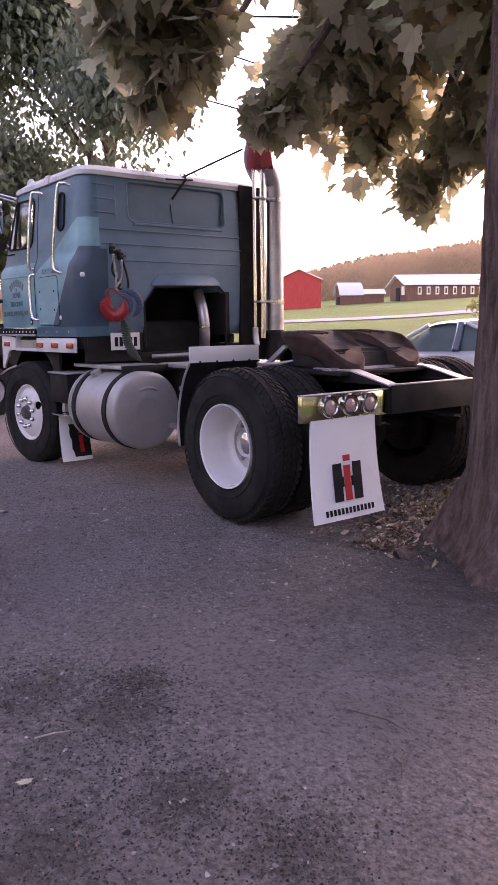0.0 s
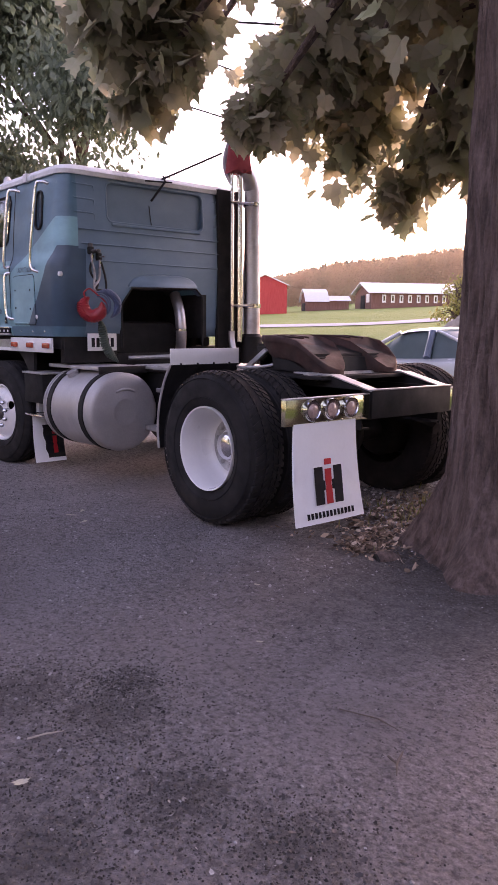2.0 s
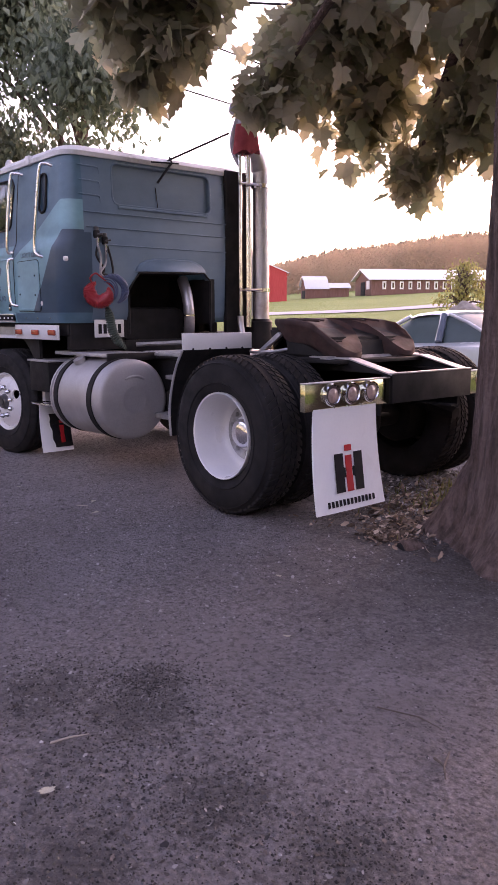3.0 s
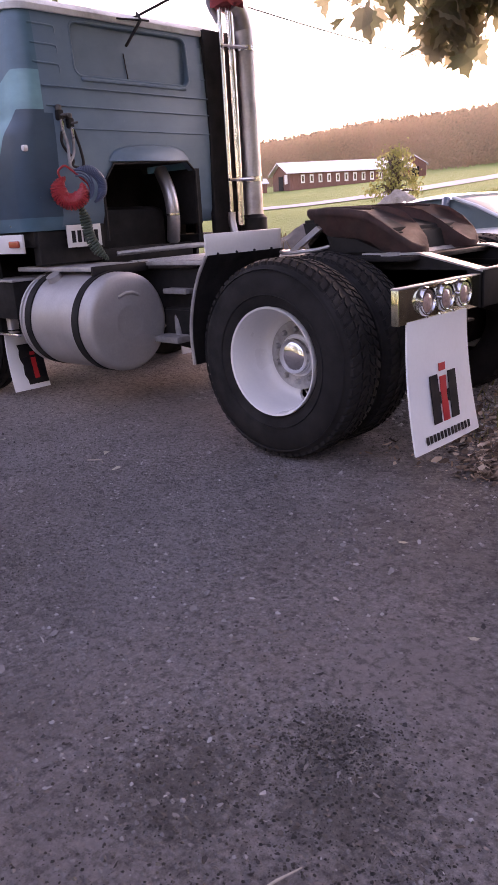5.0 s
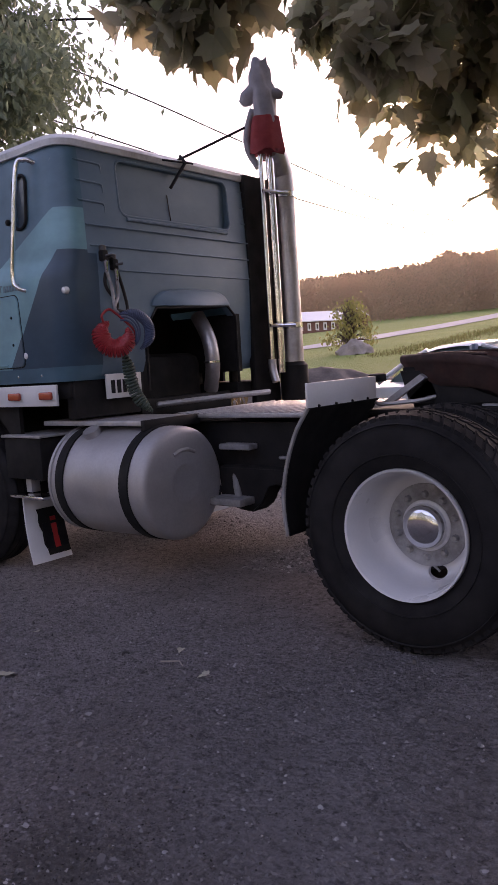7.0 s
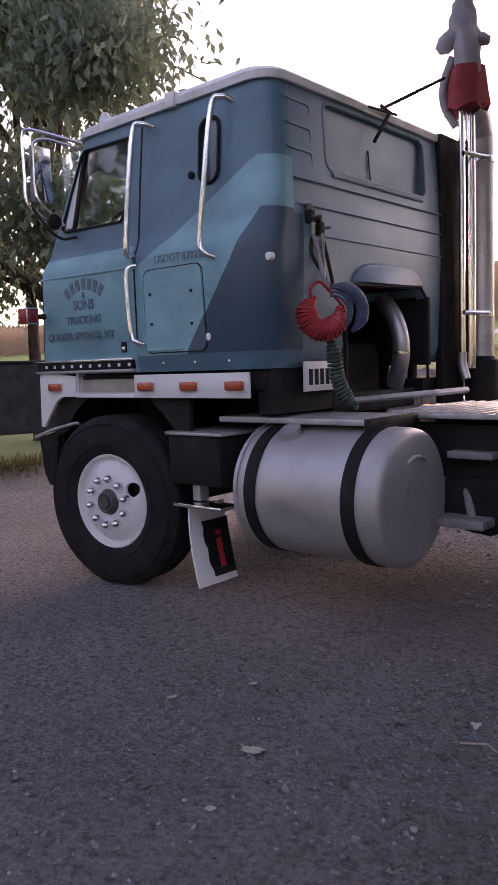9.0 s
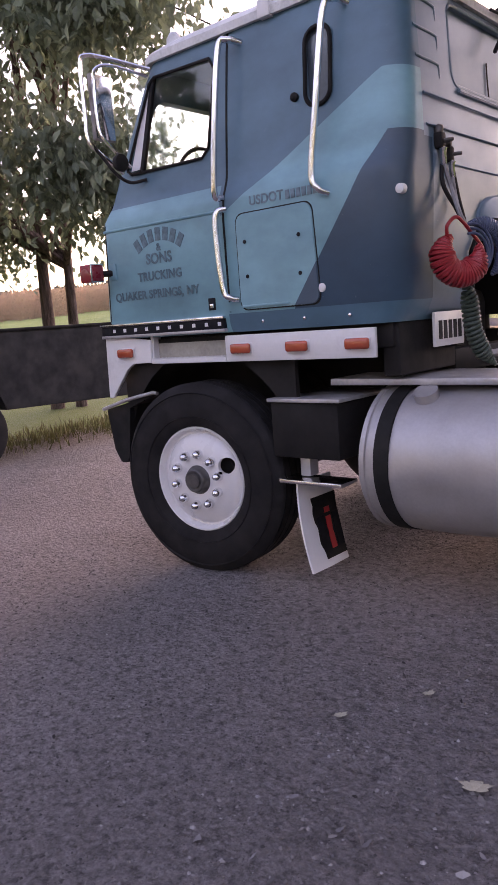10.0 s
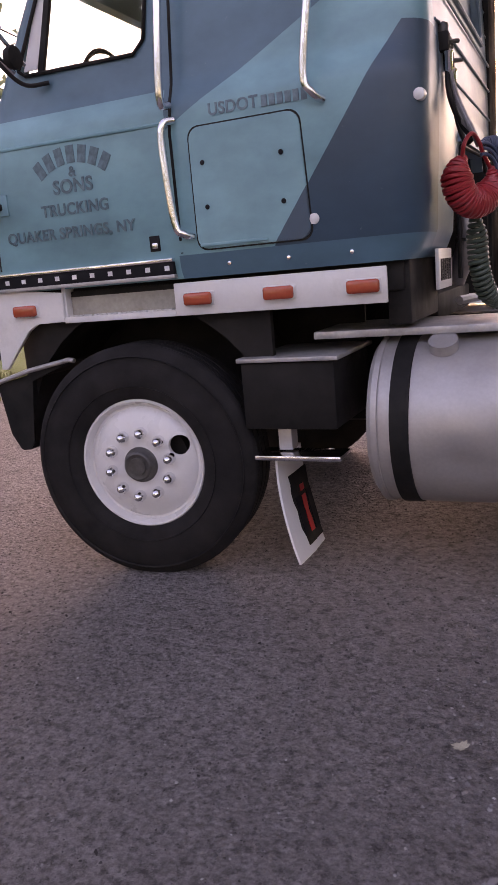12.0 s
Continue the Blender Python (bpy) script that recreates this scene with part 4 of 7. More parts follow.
part("press_edge", tubed([(-2.250 - 0.066 * (z - 2.35), y, z) for y, z in rounded(-0.608, 0.488, 2.337, 2.693, 0.065)] + [(-2.250 - 0.066 * (2.628 - 2.35), 0.488, 2.628)], 0.011, 8), M_PAINT, cab)
part("press_sill", prismed([(-2.262, 2.352), (-2.226, 2.318), (-2.226, 2.308), (-2.262, 2.300)], "y", -0.56, 0.44, 0.004), M_PAINT, cab)
part("press_seam", tubed([(-2.288, -0.125, 2.53), (-2.288, -0.115, 2.45), (-2.286, -0.10, 2.34)], 0.004, 6), M_DARKRUB, cab)
# engine tunnel behind the cut-out
part("engine_tunnel", prismed([(-0.52, 1.16), (-0.52, 1.63), (-0.40, 1.80), (0.42, 1.82), (0.51, 1.73), (0.51, 1.16)], "x", -2.97, -2.94), M_BLACK, cab)
for s, y0, y1 in ((-1, -0.535, -0.475), (1, 0.453, 0.52)):
    part("tunnel_wall", boxed(-2.96, -2.29 if s < 0 else -2.239, y0, y1, 1.16 if s < 0 else 1.285, 1.72), M_BLACK, cab)
part("tunnel_roof", boxed(-2.96, -2.29, -0.48, 0.47, 1.775, 1.83), M_BLACK, cab)
hood = [(-0.40, 1.765), (-0.385, 1.80), (-0.345, 1.84), (-0.28, 1.868), (-0.18, 1.882), (0.0, 1.888), (0.2, 1.888), (0.29, 1.875), (0.355, 1.845), (0.395, 1.805), (0.41, 1.78)]
part("tunnel_hood", loft(bmesh.new(), [[(x, 0.005 + (y - 0.005) * k, 1.77 + (z - 1.77) * k) for y, z in hood] for x, k in ((-2.25, 1.0), (-2.226, 0.985), (-2.214, 0.93))]), M_PAINT, cab)
part("tunnel_edge", tubed([(-2.232, -0.475, 1.2), (-2.232, -0.475, 1.60), (-2.232, -0.36, 1.75), (-2.232, 0.38, 1.775), (-2.232, 0.465, 1.70), (-2.232, 0.465, 1.2)], 0.010, 6), M_BLACK, cab)
# stamped ribs across the rear wall
for z, y0, y1 in ((2.255, -0.90, 0.86), (2.13, -0.88, 0.86), (1.985, -0.72, 0.84)):
    part("rear_rib", tubed([(-2.238, y0, z), (-2.232, y0 + 0.03, z), (-2.232, y1 - 0.03, z), (-2.238, y1, z)], 0.006, 6), M_PAINT, cab)
for z in (2.398, 2.518, 2.640):
    for y0, y1 in ((-0.94, -0.73), (0.62, 0.84)):
        x = -2.245 - 0.062 * (z - 2.35)
        part("louvre", tubed(curve_pts([(x - 0.004, y0, z + 0.004), (x, y0 + 0.04, z + 0.002), (x, y1 - 0.03, z), (x - 0.001, y1 - 0.004, z - 0.012), (x - 0.002, y1, z - 0.058)], 4), 0.0075, 8), M_PAINT, cab)
# roof cap with drip rail
roof = loft(bmesh.new(), [ring(2.722, -3.84, -2.252, 1.062, 0.15), ring(2.758, -3.83, -2.246, 1.066, 0.15), ring(2.773, -3.81, -2.26, 1.050, 0.15), ring(2.815, -3.73, -2.33, 0.99, 0.16), ring(2.845, -3.60, -2.46, 0.87, 0.2), ring(2.855, -3.3, -2.8, 0.5, 0.2)])
part("roof", roof, M_ROOF, cab, "chalky off-white roof")
for y in (-0.92, -0.45, 0.0, 0.45, 0.92):
    part("roof_marker", lathed([(2.795, 0.045), (2.855, 0.04), (2.885, 0.02), (2.89, 0.002)], (-3.66, y, 0), "z", 14), M_ROOF, cab, "small dome roof marker lamp")
part("roof_horn", tubed([(-3.35, -0.72, 2.855), (-3.25, -0.72, 2.885), (-3.2, -0.72, 2.835)], 0.02, 8), M_ROOF, cab)
# panes
part("door_glass", boxed(-3.95, -3.25, -1.046, -1.042, 2.15, 2.66), M_GLASS, cab).visible_shadow = False
part("door_glass", boxed(-3.95, -3.25, 1.042, 1.046, 2.15, 2.66), M_GLASS, cab).visible_shadow = False
part("sleeper_glass", boxed(-2.72, -2.54, -1.048, -1.042, 2.25, 2.62), surface("hazy_pane", (0.07, 0.10, 0.125), 0.12, vary=0.3, coat=0.5), cab)
part("roof_clip", boxed(-2.97, -2.90, -1.076, -1.03, 2.715, 2.795, 0.006), M_WHITE, cab, "white clip on the roof edge")
part("sleeper_seal", tubed([(x, side_y(z) - 0.006, z) for x, z in rounded(-2.720, -2.585, 2.27, 2.60, 0.06)] + [(-2.585, side_y(2.54) - 0.006, 2.54)], 0.011, 6), M_DARKRUB, cab, "black rubber window seal")
part("sleeper_latch", lathed([(-1.098, 0.01), (-1.090, 0.02), (-1.072, 0.02)], (-2.78, 0, 2.33), "y", 10), M_BLACK, cab)
part("door_seal", tubed([(x, side_y(z) - 0.006, z) for x, z in DOOR_WIN + DOOR_WIN[:1]], 0.008, 6), M_DARKRUB, cab)
# white strip that paints the pale sky's reflection on the vent glass
part("vent_reflection", loft(bmesh.new(), [[(x0, y0, z), (x1, y0, z), (x1, y0 + 0.006, z), (x0, y0 + 0.006, z)] for x0, x1, y0, z in ((-3.912, -3.842, side_y(2.205) + 0.002, 2.205), (-3.765, -3.728, side_y(2.61) + 0.002, 2.61))]), M_WHITE, cab, "white strip painted as sky reflection in the vent window")
part("vent_post", loft(bmesh.new(), [[(x0, y0, z), (x0 + 0.026, y0, z), (x0 + 0.026, y0 + 0.02, z), (x0, y0 + 0.02, z)] for x0, y0, z in ((-3.840, side_y(2.18) - 0.004, 2.18), (-3.726, side_y(2.645) - 0.004, 2.645))]), M_DARKRUB, cab)
part("windscreen", loft(bmesh.new(), [[(-4.10, -0.95, 2.14), (-4.10, 0.95, 2.14), (-4.095, 0.95, 2.14), (-4.095, -0.95, 2.14)], [(-3.855, -0.95, 2.64), (-3.855, 0.95, 2.64), (-3.85, 0.95, 2.64), (-3.85, -0.95, 2.64)]]), M_GLASS, cab).visible_shadow = False
# inside
part("dash", boxed(-4.16, -3.85, -1.04, 1.04, 1.7, 2.12, 0.05), M_INSIDE, cab)
part("floor_pan", boxed(-4.18, -2.97, -1.06, 1.06, 1.36, 1.40), M_INSIDE, cab)
for y in (-0.62, 0.62):
    part("seat", boxed(-3.42, -3.27, y - 0.24, y + 0.24, 1.6, 2.24, 0.06), M_INSIDE, cab)
part("steering_wheel", lathed([(0.0, 0.235), (0.012, 0.247), (0.024, 0.235), (0.012, 0.223)], (-3.80, -0.62, 2.12), "x", 32, closed=True), M_INK, cab)
# door edges and hatch
Y = -1.127
gap = [(-3.223 + 0.012 * (z > 1.9) + 0.026 * max(0.0, z - 2.06) / 0.6, z) for z in (1.40, 1.60, 1.86, 1.93, 1.96, 2.00, 2.035, 2.065, 2.20, 2.35, 2.64, 2.72)]
part("door_gap", loft(bmesh.new(), [[(x - 0.006, side_y(z) - 0.002, z), (x + 0.006, side_y(z) - 0.002, z), (x + 0.006, side_y(z) + 0.012, z), (x - 0.006, side_y(z) + 0.012, z)] for x, z in gap]), M_DARKRUB, cab)
part("door_gap", loft(bmesh.new(), [[(x - 0.007, corner_y(x - 0.007, z) - 0.002, z), (x + 0.007, corner_y(x + 0.007, z) - 0.002, z), (x + 0.007, corner_y(x, z) + 0.015, z), (x - 0.007, corner_y(x, z) + 0.015, z)] for x, z in ((-4.165, 1.40), (-4.150, 1.70), (-4.140, 1.93), (-4.130, 2.0), (-4.10, 2.06))]), M_DARKRUB, cab)
part("belt_moulding", tubed([(-4.14, Y, 1.905), (-3.6, Y - 0.004, 1.90), (-3.24, Y, 1.895)], 0.008, 6), M_PAINT, cab)
def hatch_outline(grow):
    """The luggage door: a leaning rectangle with rounded corners."""
    x0, x1, z0, z1, rr = -3.142 - grow, -2.665 + grow, 1.408 - grow, 1.862 + grow, 0.045
    return [(x - 0.055 * (z - z0), z) if x > -2.9 else (x, z) for x, z in rounded(x0, x1, z0, z1, rr, 4)]


hatch = part("hatch", prismed(hatch_outline(0.0), "y", Y - 0.007, Y + 0.01, 0.003), M_PAINT, cab)
part("seam", prismed(hatch_outline(0.006), "y", Y - 0.001, Y + 0.01), M_DARKRUB, hatch)
part("hatch_lip", boxed(-3.13, -2.84, Y - 0.014, Y - 0.006, 1.416, 1.428, 0.003), M_PAINT, hatch)
for x in (-3.02, -2.769, -2.52):
    part("sill_bolt", lathed([(Y + 0.02, 0.009), (Y + 0.006, 0.008), (Y + 0.004, 0.002)], (x, 0, 1.345), "y", 8), M_CHROME, cab)
for x, z in ((-2.765, 1.725), (-2.767, 1.552), (-3.085, 1.565), (-3.09, 1.73)):
    part("latch", lathed([(Y - 0.008, 0.010), (Y - 0.012, 0.008), (Y - 0.013, 0.002)], (x, 0, z), "y", 10), M_INK, hatch)
for x, y, z in ((-2.655, -1.122, 1.476), (-2.262, -1.085, 1.85)):
    part("reflector_cap", lathed([(y + 0.02, 0.022), (y - 0.008, 0.02), (y - 0.014, 0.004)], (x, 0, z), "y", 12), M_WHITE, cab)
part("door_handle", boxed(-3.352, -3.325, Y - 0.012, Y, 1.428, 1.452, 0.004), M_CHROME, cab)
part("door_handle_pocket", boxed(-3.365, -3.318, Y - 0.004, Y + 0.005, 1.418, 1.480, 0.002), M_INK, cab)
# grab rails
for ctrl in ([(-3.10, -1.045, 2.655), (-3.135, -1.105, 2.665), (-3.17, -1.135, 2.63), (-3.20, -1.165, 2.30), (-3.225, -1.175, 1.98), (-3.215, -1.13, 1.955)],
             [(-3.20, -1.13, 1.90), (-3.228, -1.165, 1.885), (-3.236, -1.175, 1.80), (-3.215, -1.175, 1.52), (-3.185, -1.16, 1.47), (-3.165, -1.125, 1.46)],
             [(-2.50, -1.045, 2.65), (-2.53, -1.10, 2.665), (-2.57, -1.135, 2.62), (-2.61, -1.165, 2.25), (-2.645, -1.175, 1.97), (-2.62, -1.165, 1.90), (-2.595, -1.125, 1.88)]):
    rail = part("grab_rail", tubed(curve_pts(ctrl, 6), 0.0155, 12), M_CHROME, cab, "chrome grab rail")
# skirt
skirt = group("skirt", truck)
skirt["label"] = "white lower cab skirt with amber marker lamps"
part("rear_panel", boxed(-3.285, -2.398, -1.115, -1.095, 1.152, 1.285, 0.004), M_WHITE, skirt)
part("front_panel", prismed([(-4.235, 1.325), (-3.85, 1.285), (-3.85, 1.158), (-4.01, 1.158), (-4.06, 1.13), (-4.215, 0.955), (-4.25, 0.955)], "y", -1.115, -1.095, 0.003), M_WHITE, skirt)
part("step_lip", boxed(-3.85, -3.285, -1.117, -1.06, 1.152, 1.178, 0.003), M_WHITE, skirt)
for k in range(22):
    part("tread_tooth", boxed(-3.84 + k * 0.025, -3.827 + k * 0.025, -1.119, -1.09, 1.178, 1.184), M_WHITE, skirt)
part("step_well", boxed(-3.85, -3.285, -1.062, -1.048, 1.16, 1.262), surface("aged_panel", (0.34, 0.32, 0.28), 0.5, vary=0.35), skirt, "yellowed metal panel in the step well")
part("step_side", boxed(-3.86, -3.84, -1.10, -0.98, 1.16, 1.31), M_WHITE, skirt)
part("emblem_strip", boxed(-4.235, -3.265, -1.136, -1.11, 1.322, 1.372, 0.002), M_INK, skirt, "black strip with raised chrome bars")
part("emblem_trim", boxed(-4.24, -3.262, -1.142, -1.11, 1.372, 1.386, 0.002), M_CHROME, skirt)
part("emblem_trim", boxed(-4.24, -3.262, -1.138, -1.11, 1.306, 1.322, 0.002), M_ALU, skirt)
for k in range(10):
    x = -4.14 + k * 0.092
    part("emblem_bar", boxed(x + 0.008, x + 0.030, -1.138, -1.135, 1.338, 1.357), M_WHITE, skirt)
for x in (-4.053, -3.171, -2.82, -2.484):
    z = 1.217
    lamp = part("marker_base", boxed(x - 0.068, x + 0.068, -1.119, -1.112, z - 0.029, z + 0.029, 0.003), M_WHITE, skirt)
    part("marker_lamp", boxed(x - 0.063, x + 0.063, -1.144, -1.118, z - 0.025, z + 0.025, 0.012, 3), M_AMBER, lamp, "amber marker lens")
# dark understructure below the cab
under = group("cab_underside", truck)
part("floor", boxed(-4.2, -3.05, -1.04, 1.04, 1.19, 1.30, 0.01), M_BLACK, under)
part("sill", boxed(-3.05, -2.35, -1.04, -0.50, 1.19, 1.30, 0.01), M_BLACK, under)
part("sill", boxed(-3.05, -2.30, 0.52, 1.04, 1.08, 1.198, 0.01), M_BLACK, under)
for x, w in ((-2.92, 0.10), (-2.76, 0.11), (-2.47, 0.035)):
    part("sill_post", boxed(x, x + w, 0.62, 0.70, 1.195, 1.30, 0.006), M_BLACK, under)
part("rear_support", boxed(-2.42, -2.33, -1.02, -0.47, 1.06, 1.32, 0.01), M_BLACK, under)
part("rear_support", boxed(-2.42, -2.33, -0.47, 0.47, 1.02, 1.14, 0.01), M_BLACK, under)
for s in (-1, 1):
    arch = [(FRONT.x + 0.64 * math.cos(a), FRONT.z + 0.05 + 0.64 * math.sin(a)) for a in (radians(v) for v in range(10, 171, 10))]
    part("wheel_arch", prismed(arch + [(p[0] + 0.02 * (p[0] - FRONT.x), p[1] + 0.02) for p in reversed(arch)], "y", s * 1.05, s * 0.6), M_BLACK, under)
    part("arch_panel", prismed(arch + [(arch[-1][0], 1.285), (arch[0][0], 1.285)], "y", s * 1.06, s * 1.03), M_BLACK, under)
    part("inner_panel", boxed(-4.22, -2.62 if s < 0 else -2.95, s * 0.62 - 0.01, s * 0.62 + 0.01, 0.80, 1.25), M_BLACK, under)
    part("front_guard", prismed([(-4.31, 0.88), (-3.86, 0.985), (-3.86, 0.975), (-4.10, 0.90), (-4.13, 0.60), (-4.16, 0.565), (-4.22, 0.56), (-4.27, 0.64)], "y", s * 1.10, s * 0.72, 0.006), M_DARKRUB, under, "black rubber front splash guard")
    part("guard_rod", tubed([(-4.32, s * 1.115, 0.885), (-4.1, s * 1.115, 0.945), (-3.86, s * 1.115, 0.99), (-3.83, s * 1.115, 0.985)], 0.011, 8), M_ALU, under, "bent bright rod")
part("bumper", boxed(-4.42, -4.30, -0.68, 0.68, 0.55, 0.90, 0.03), M_CHROME, truck)
part("engine", boxed(-3.6, -2.5, -0.36, 0.36, 0.75, 1.45, 0.08), M_BLACK, truck)
part("air_duct", tubed(curve_pts([(-2.45, 0.28, 1.72), (-2.33, 0.25, 1.55), (-2.30, 0.25, 1.36), (-2.38, 0.3, 1.16)], 5), 0.055, 14), M_STACK, truck, "grey flexible air duct")
part("duct_band", lathed([(1.36, 0.056), (1.36, 0.062), (1.375, 0.062), (1.375, 0.056)], (-2.303, 0.25, 0), "z", 16, closed=True), M_CHROME, truck)
part("tail_pipe_run", tubed([(-2.25, -0.40, 1.10), (-2.0, 0.1, 1.12), (-1.98, 0.5, 1.12)], 0.02, 8), M_ALU, truck)

# mirrors and lamp at the front corner
mir = group("side_mirror", truck)
mir["label"] = "chrome west-coast mirror on tubular brackets"
part("bracket", tubed(curve_pts([(-3.72, -1.06, 2.69), (-3.86, -1.22, 2.75), (-3.96, -1.28, 2.78), (-3.99, -1.30, 2.74), (-3.99, -1.30, 2.50), (-3.99, -1.30, 2.38), (-3.98, -1.27, 2.32), (-3.94, -1.11, 2.20)], 5), 0.0115, 8), M_CHROME, mir)
part("bracket", tubed(curve_pts([(-3.74, -1.06, 2.66), (-3.84, -1.22, 2.71), (-3.90, -1.275, 2.70), (-3.915, -1.28, 2.64), (-3.915, -1.28, 2.42), (-3.90, -1.25, 2.34), (-3.88, -1.11, 2.22)], 5), 0.009, 8), M_CHROME, mir)
part("mirror_head", boxed(-3.985, -3.958, -1.270, -1.125, 2.36, 2.70, 0.010), M_BRACKET, mir)
part("mirror_face", boxed(-3.958, -3.955, -1.263, -1.132, 2.368, 2.692, 0.001), M_CHROME, mir, "mirror glass")
part("spot_mirror", lathed([(-3.90, 0.02), (-3.895, 0.040), (-3.87, 0.048), (-3.86, 0.044), (-3.855, 0.02)], (0, -1.185, 2.235), "x", 24), M_BLACK, mir, "round black spot mirror")
part("spot_arm", tubed(curve_pts([(-3.985, -1.28, 2.34), (-3.95, -1.24, 2.27), (-3.90, -1.20, 2.18), (-3.86, -1.14, 2.135), (-3.78, -1.095, 2.14)], 5), 0.009, 8), M_BLACK, mir, "black curved arm")
turn = group("turn_lamp", truck)
turn["label"] = "boxy red turn signal lamp on a side bracket"
part("body", boxed(-4.235, -4.135, -1.255, -1.170, 1.630, 1.730, 0.008), M_LAMP_RED, turn)
part("lens_rim", boxed(-4.135, -4.128, -1.258, -1.167, 1.627, 1.733, 0.003), M_CHROME, turn)
part("lens", boxed(-4.129, -4.120, -1.250, -1.175, 1.635, 1.725, 0.004), M_LAMP_RED, turn)
part("bracket_plate", boxed(-4.120, -4.060, -1.134, -1.118, 1.635, 1.725, 0.003), M_PAINT, turn)
part("stalk", tubed([(-4.15, -1.18, 1.675), (-4.10, -1.125, 1.675)], 0.018, 8), M_BLACK, turn)

# wording on the door and above the hatch
face = Matrix(((1, 0, 0, 0), (0, 0, -1, 0), (0, 1, 0, 0), (0, 0, 0, 1)))


def on_side(x, z, turn=0.0, y=-1.1310):
    return Matrix.Translation((x, y, z)) @ face @ Matrix.Rotation(radians(turn), 4, "Z")


sign = group("door_sign", cab)
sign["label"] = "faded dark lettering on the door"
for k in range(7):
    a = radians(90 + 33 - k * 11)
    m = Matrix.Translation((-3.70 + 0.30 * math.cos(a), -1.1285, 1.545 + 0.30 * math.sin(a))) @ Matrix.Rotation(math.pi / 2 - a, 4, "Y")
    bar = part("name_bar", boxed(-0.020, 0.020, -0.001, 0.001, -0.035, 0.035), M_FADED, sign)
    bar.matrix_local = m
lettering("&", 0.055, on_side(-3.70, 1.775), M_FADED, sign, 0.001)
lettering("SONS", 0.078, on_side(-3.705, 1.718), M_FADED, sign, 0.001)
lettering("TRUCKING", 0.066, on_side(-3.71, 1.628), M_FADED, sign, 0.001)
lettering("QUAKER SPRINGS, NY", 0.064, on_side(-3.755, 1.532), M_FADED, sign, 0.001)
lettering("USDOT", 0.060, on_side(-2.945, 1.912), M_WORN, sign, 0.001)
for k in range(6):
    part("number_bar", boxed(-2.828 + k * 0.031, -2.806 + k * 0.031, -1.1325, -1.1275, 1.890, 1.930), M_WORN, sign)

# air and light lines behind the cab
lines = group("air_lines", truck)
lines["label"] = "red, blue and green coiled trailer lines hung behind the cab"


def coil(path, r_coil, turns, r):
    pts, n = [], len(path)
    total = turns * 14
    for i in range(total + 1):
        f = i / total * (n - 1)
        k = min(int(f), n - 2)
        p = Vector(path[k]).lerp(Vector(path[k + 1]), f - k)
        d = (Vector(path[k + 1]) - Vector(path[k])).normalized()
        u = d.cross(Vector((1, 0, 0)))
        u = u.normalized() if u.length > 0.1 else Vector((0, 0, 1))
        v = d.cross(u)
        a = 2 * math.pi * turns * i / total
        q = r_coil * min(1.0, 0.1 + 4 * i / total, 0.1 + 4 * (1 - i / total))
        pts.append(p + u * math.cos(a) * q + v * math.sin(a) * q)
    return tubed(pts, r, 6)


def ring_path(c, ru, rz, a0, a1, turn, n=24, drift=0.0):
    """Part of an upright loop round c; turn is the way its plane faces, in degrees from +y towards +x."""
    u = Vector((math.sin(radians(turn)), math.cos(radians(turn)), 0))
    w = Vector((u.y, -u.x, 0))
    out = []
    for i in range(n + 1):
        a = radians(a0 + (a1 - a0) * i / n)
        out.append(tuple(Vector(c) + u * ru * math.cos(a) + Vector((0, 0, rz * math.sin(a))) + w * drift * i / n))
    return out


part("red_line", coil(ring_path((-2.13, -0.835, 1.568), 0.084, 0.084, 112, 385, 34, 24, 0.03), 0.052, 34, 0.0085), M_HOSE_RED, lines, "bright red coiled air line")
part("red_line", tubed(curve_pts([(-2.15, -0.90, 1.65), (-2.14, -0.915, 1.69), (-2.12, -0.875, 1.725), (-2.10, -0.84, 1.70), (-2.09, -0.79, 1.66), (-2.07, -0.73, 1.60), (-2.07, -0.72, 1.55), (-2.08, -0.76, 1.525), (-2.08, -0.79, 1.555), (-2.07, -0.75, 1.585)], 6), 0.008, 8), M_HOSE_RED, lines)
part("blue_line", coil(ring_path((-2.08, -0.765, 1.580), 0.135, 0.122, 104, -58, 34), 0.028, 34, 0.007), M_HOSE_BLUE, lines, "blue coiled air line")
for k in range(3):
    part("hose_loop", tubed(ring_path((-2.085, -0.795, 1.585 - 0.008 * k), 0.100 - 0.012 * k, 0.112 - 0.012 * k, 104, -50, 34), 0.0065, 8), M_HOSE_BLUE, lines)
part("green_line", coil(curve_pts([(-2.13, -0.775, 1.47), (-2.125, -0.745, 1.36), (-2.12, -0.73, 1.25), (-2.10, -0.69, 1.15), (-2.066, -0.626, 1.075)], 6), 0.034, 22, 0.009), M_HOSE_GREEN, lines, "dark green coiled light cable")
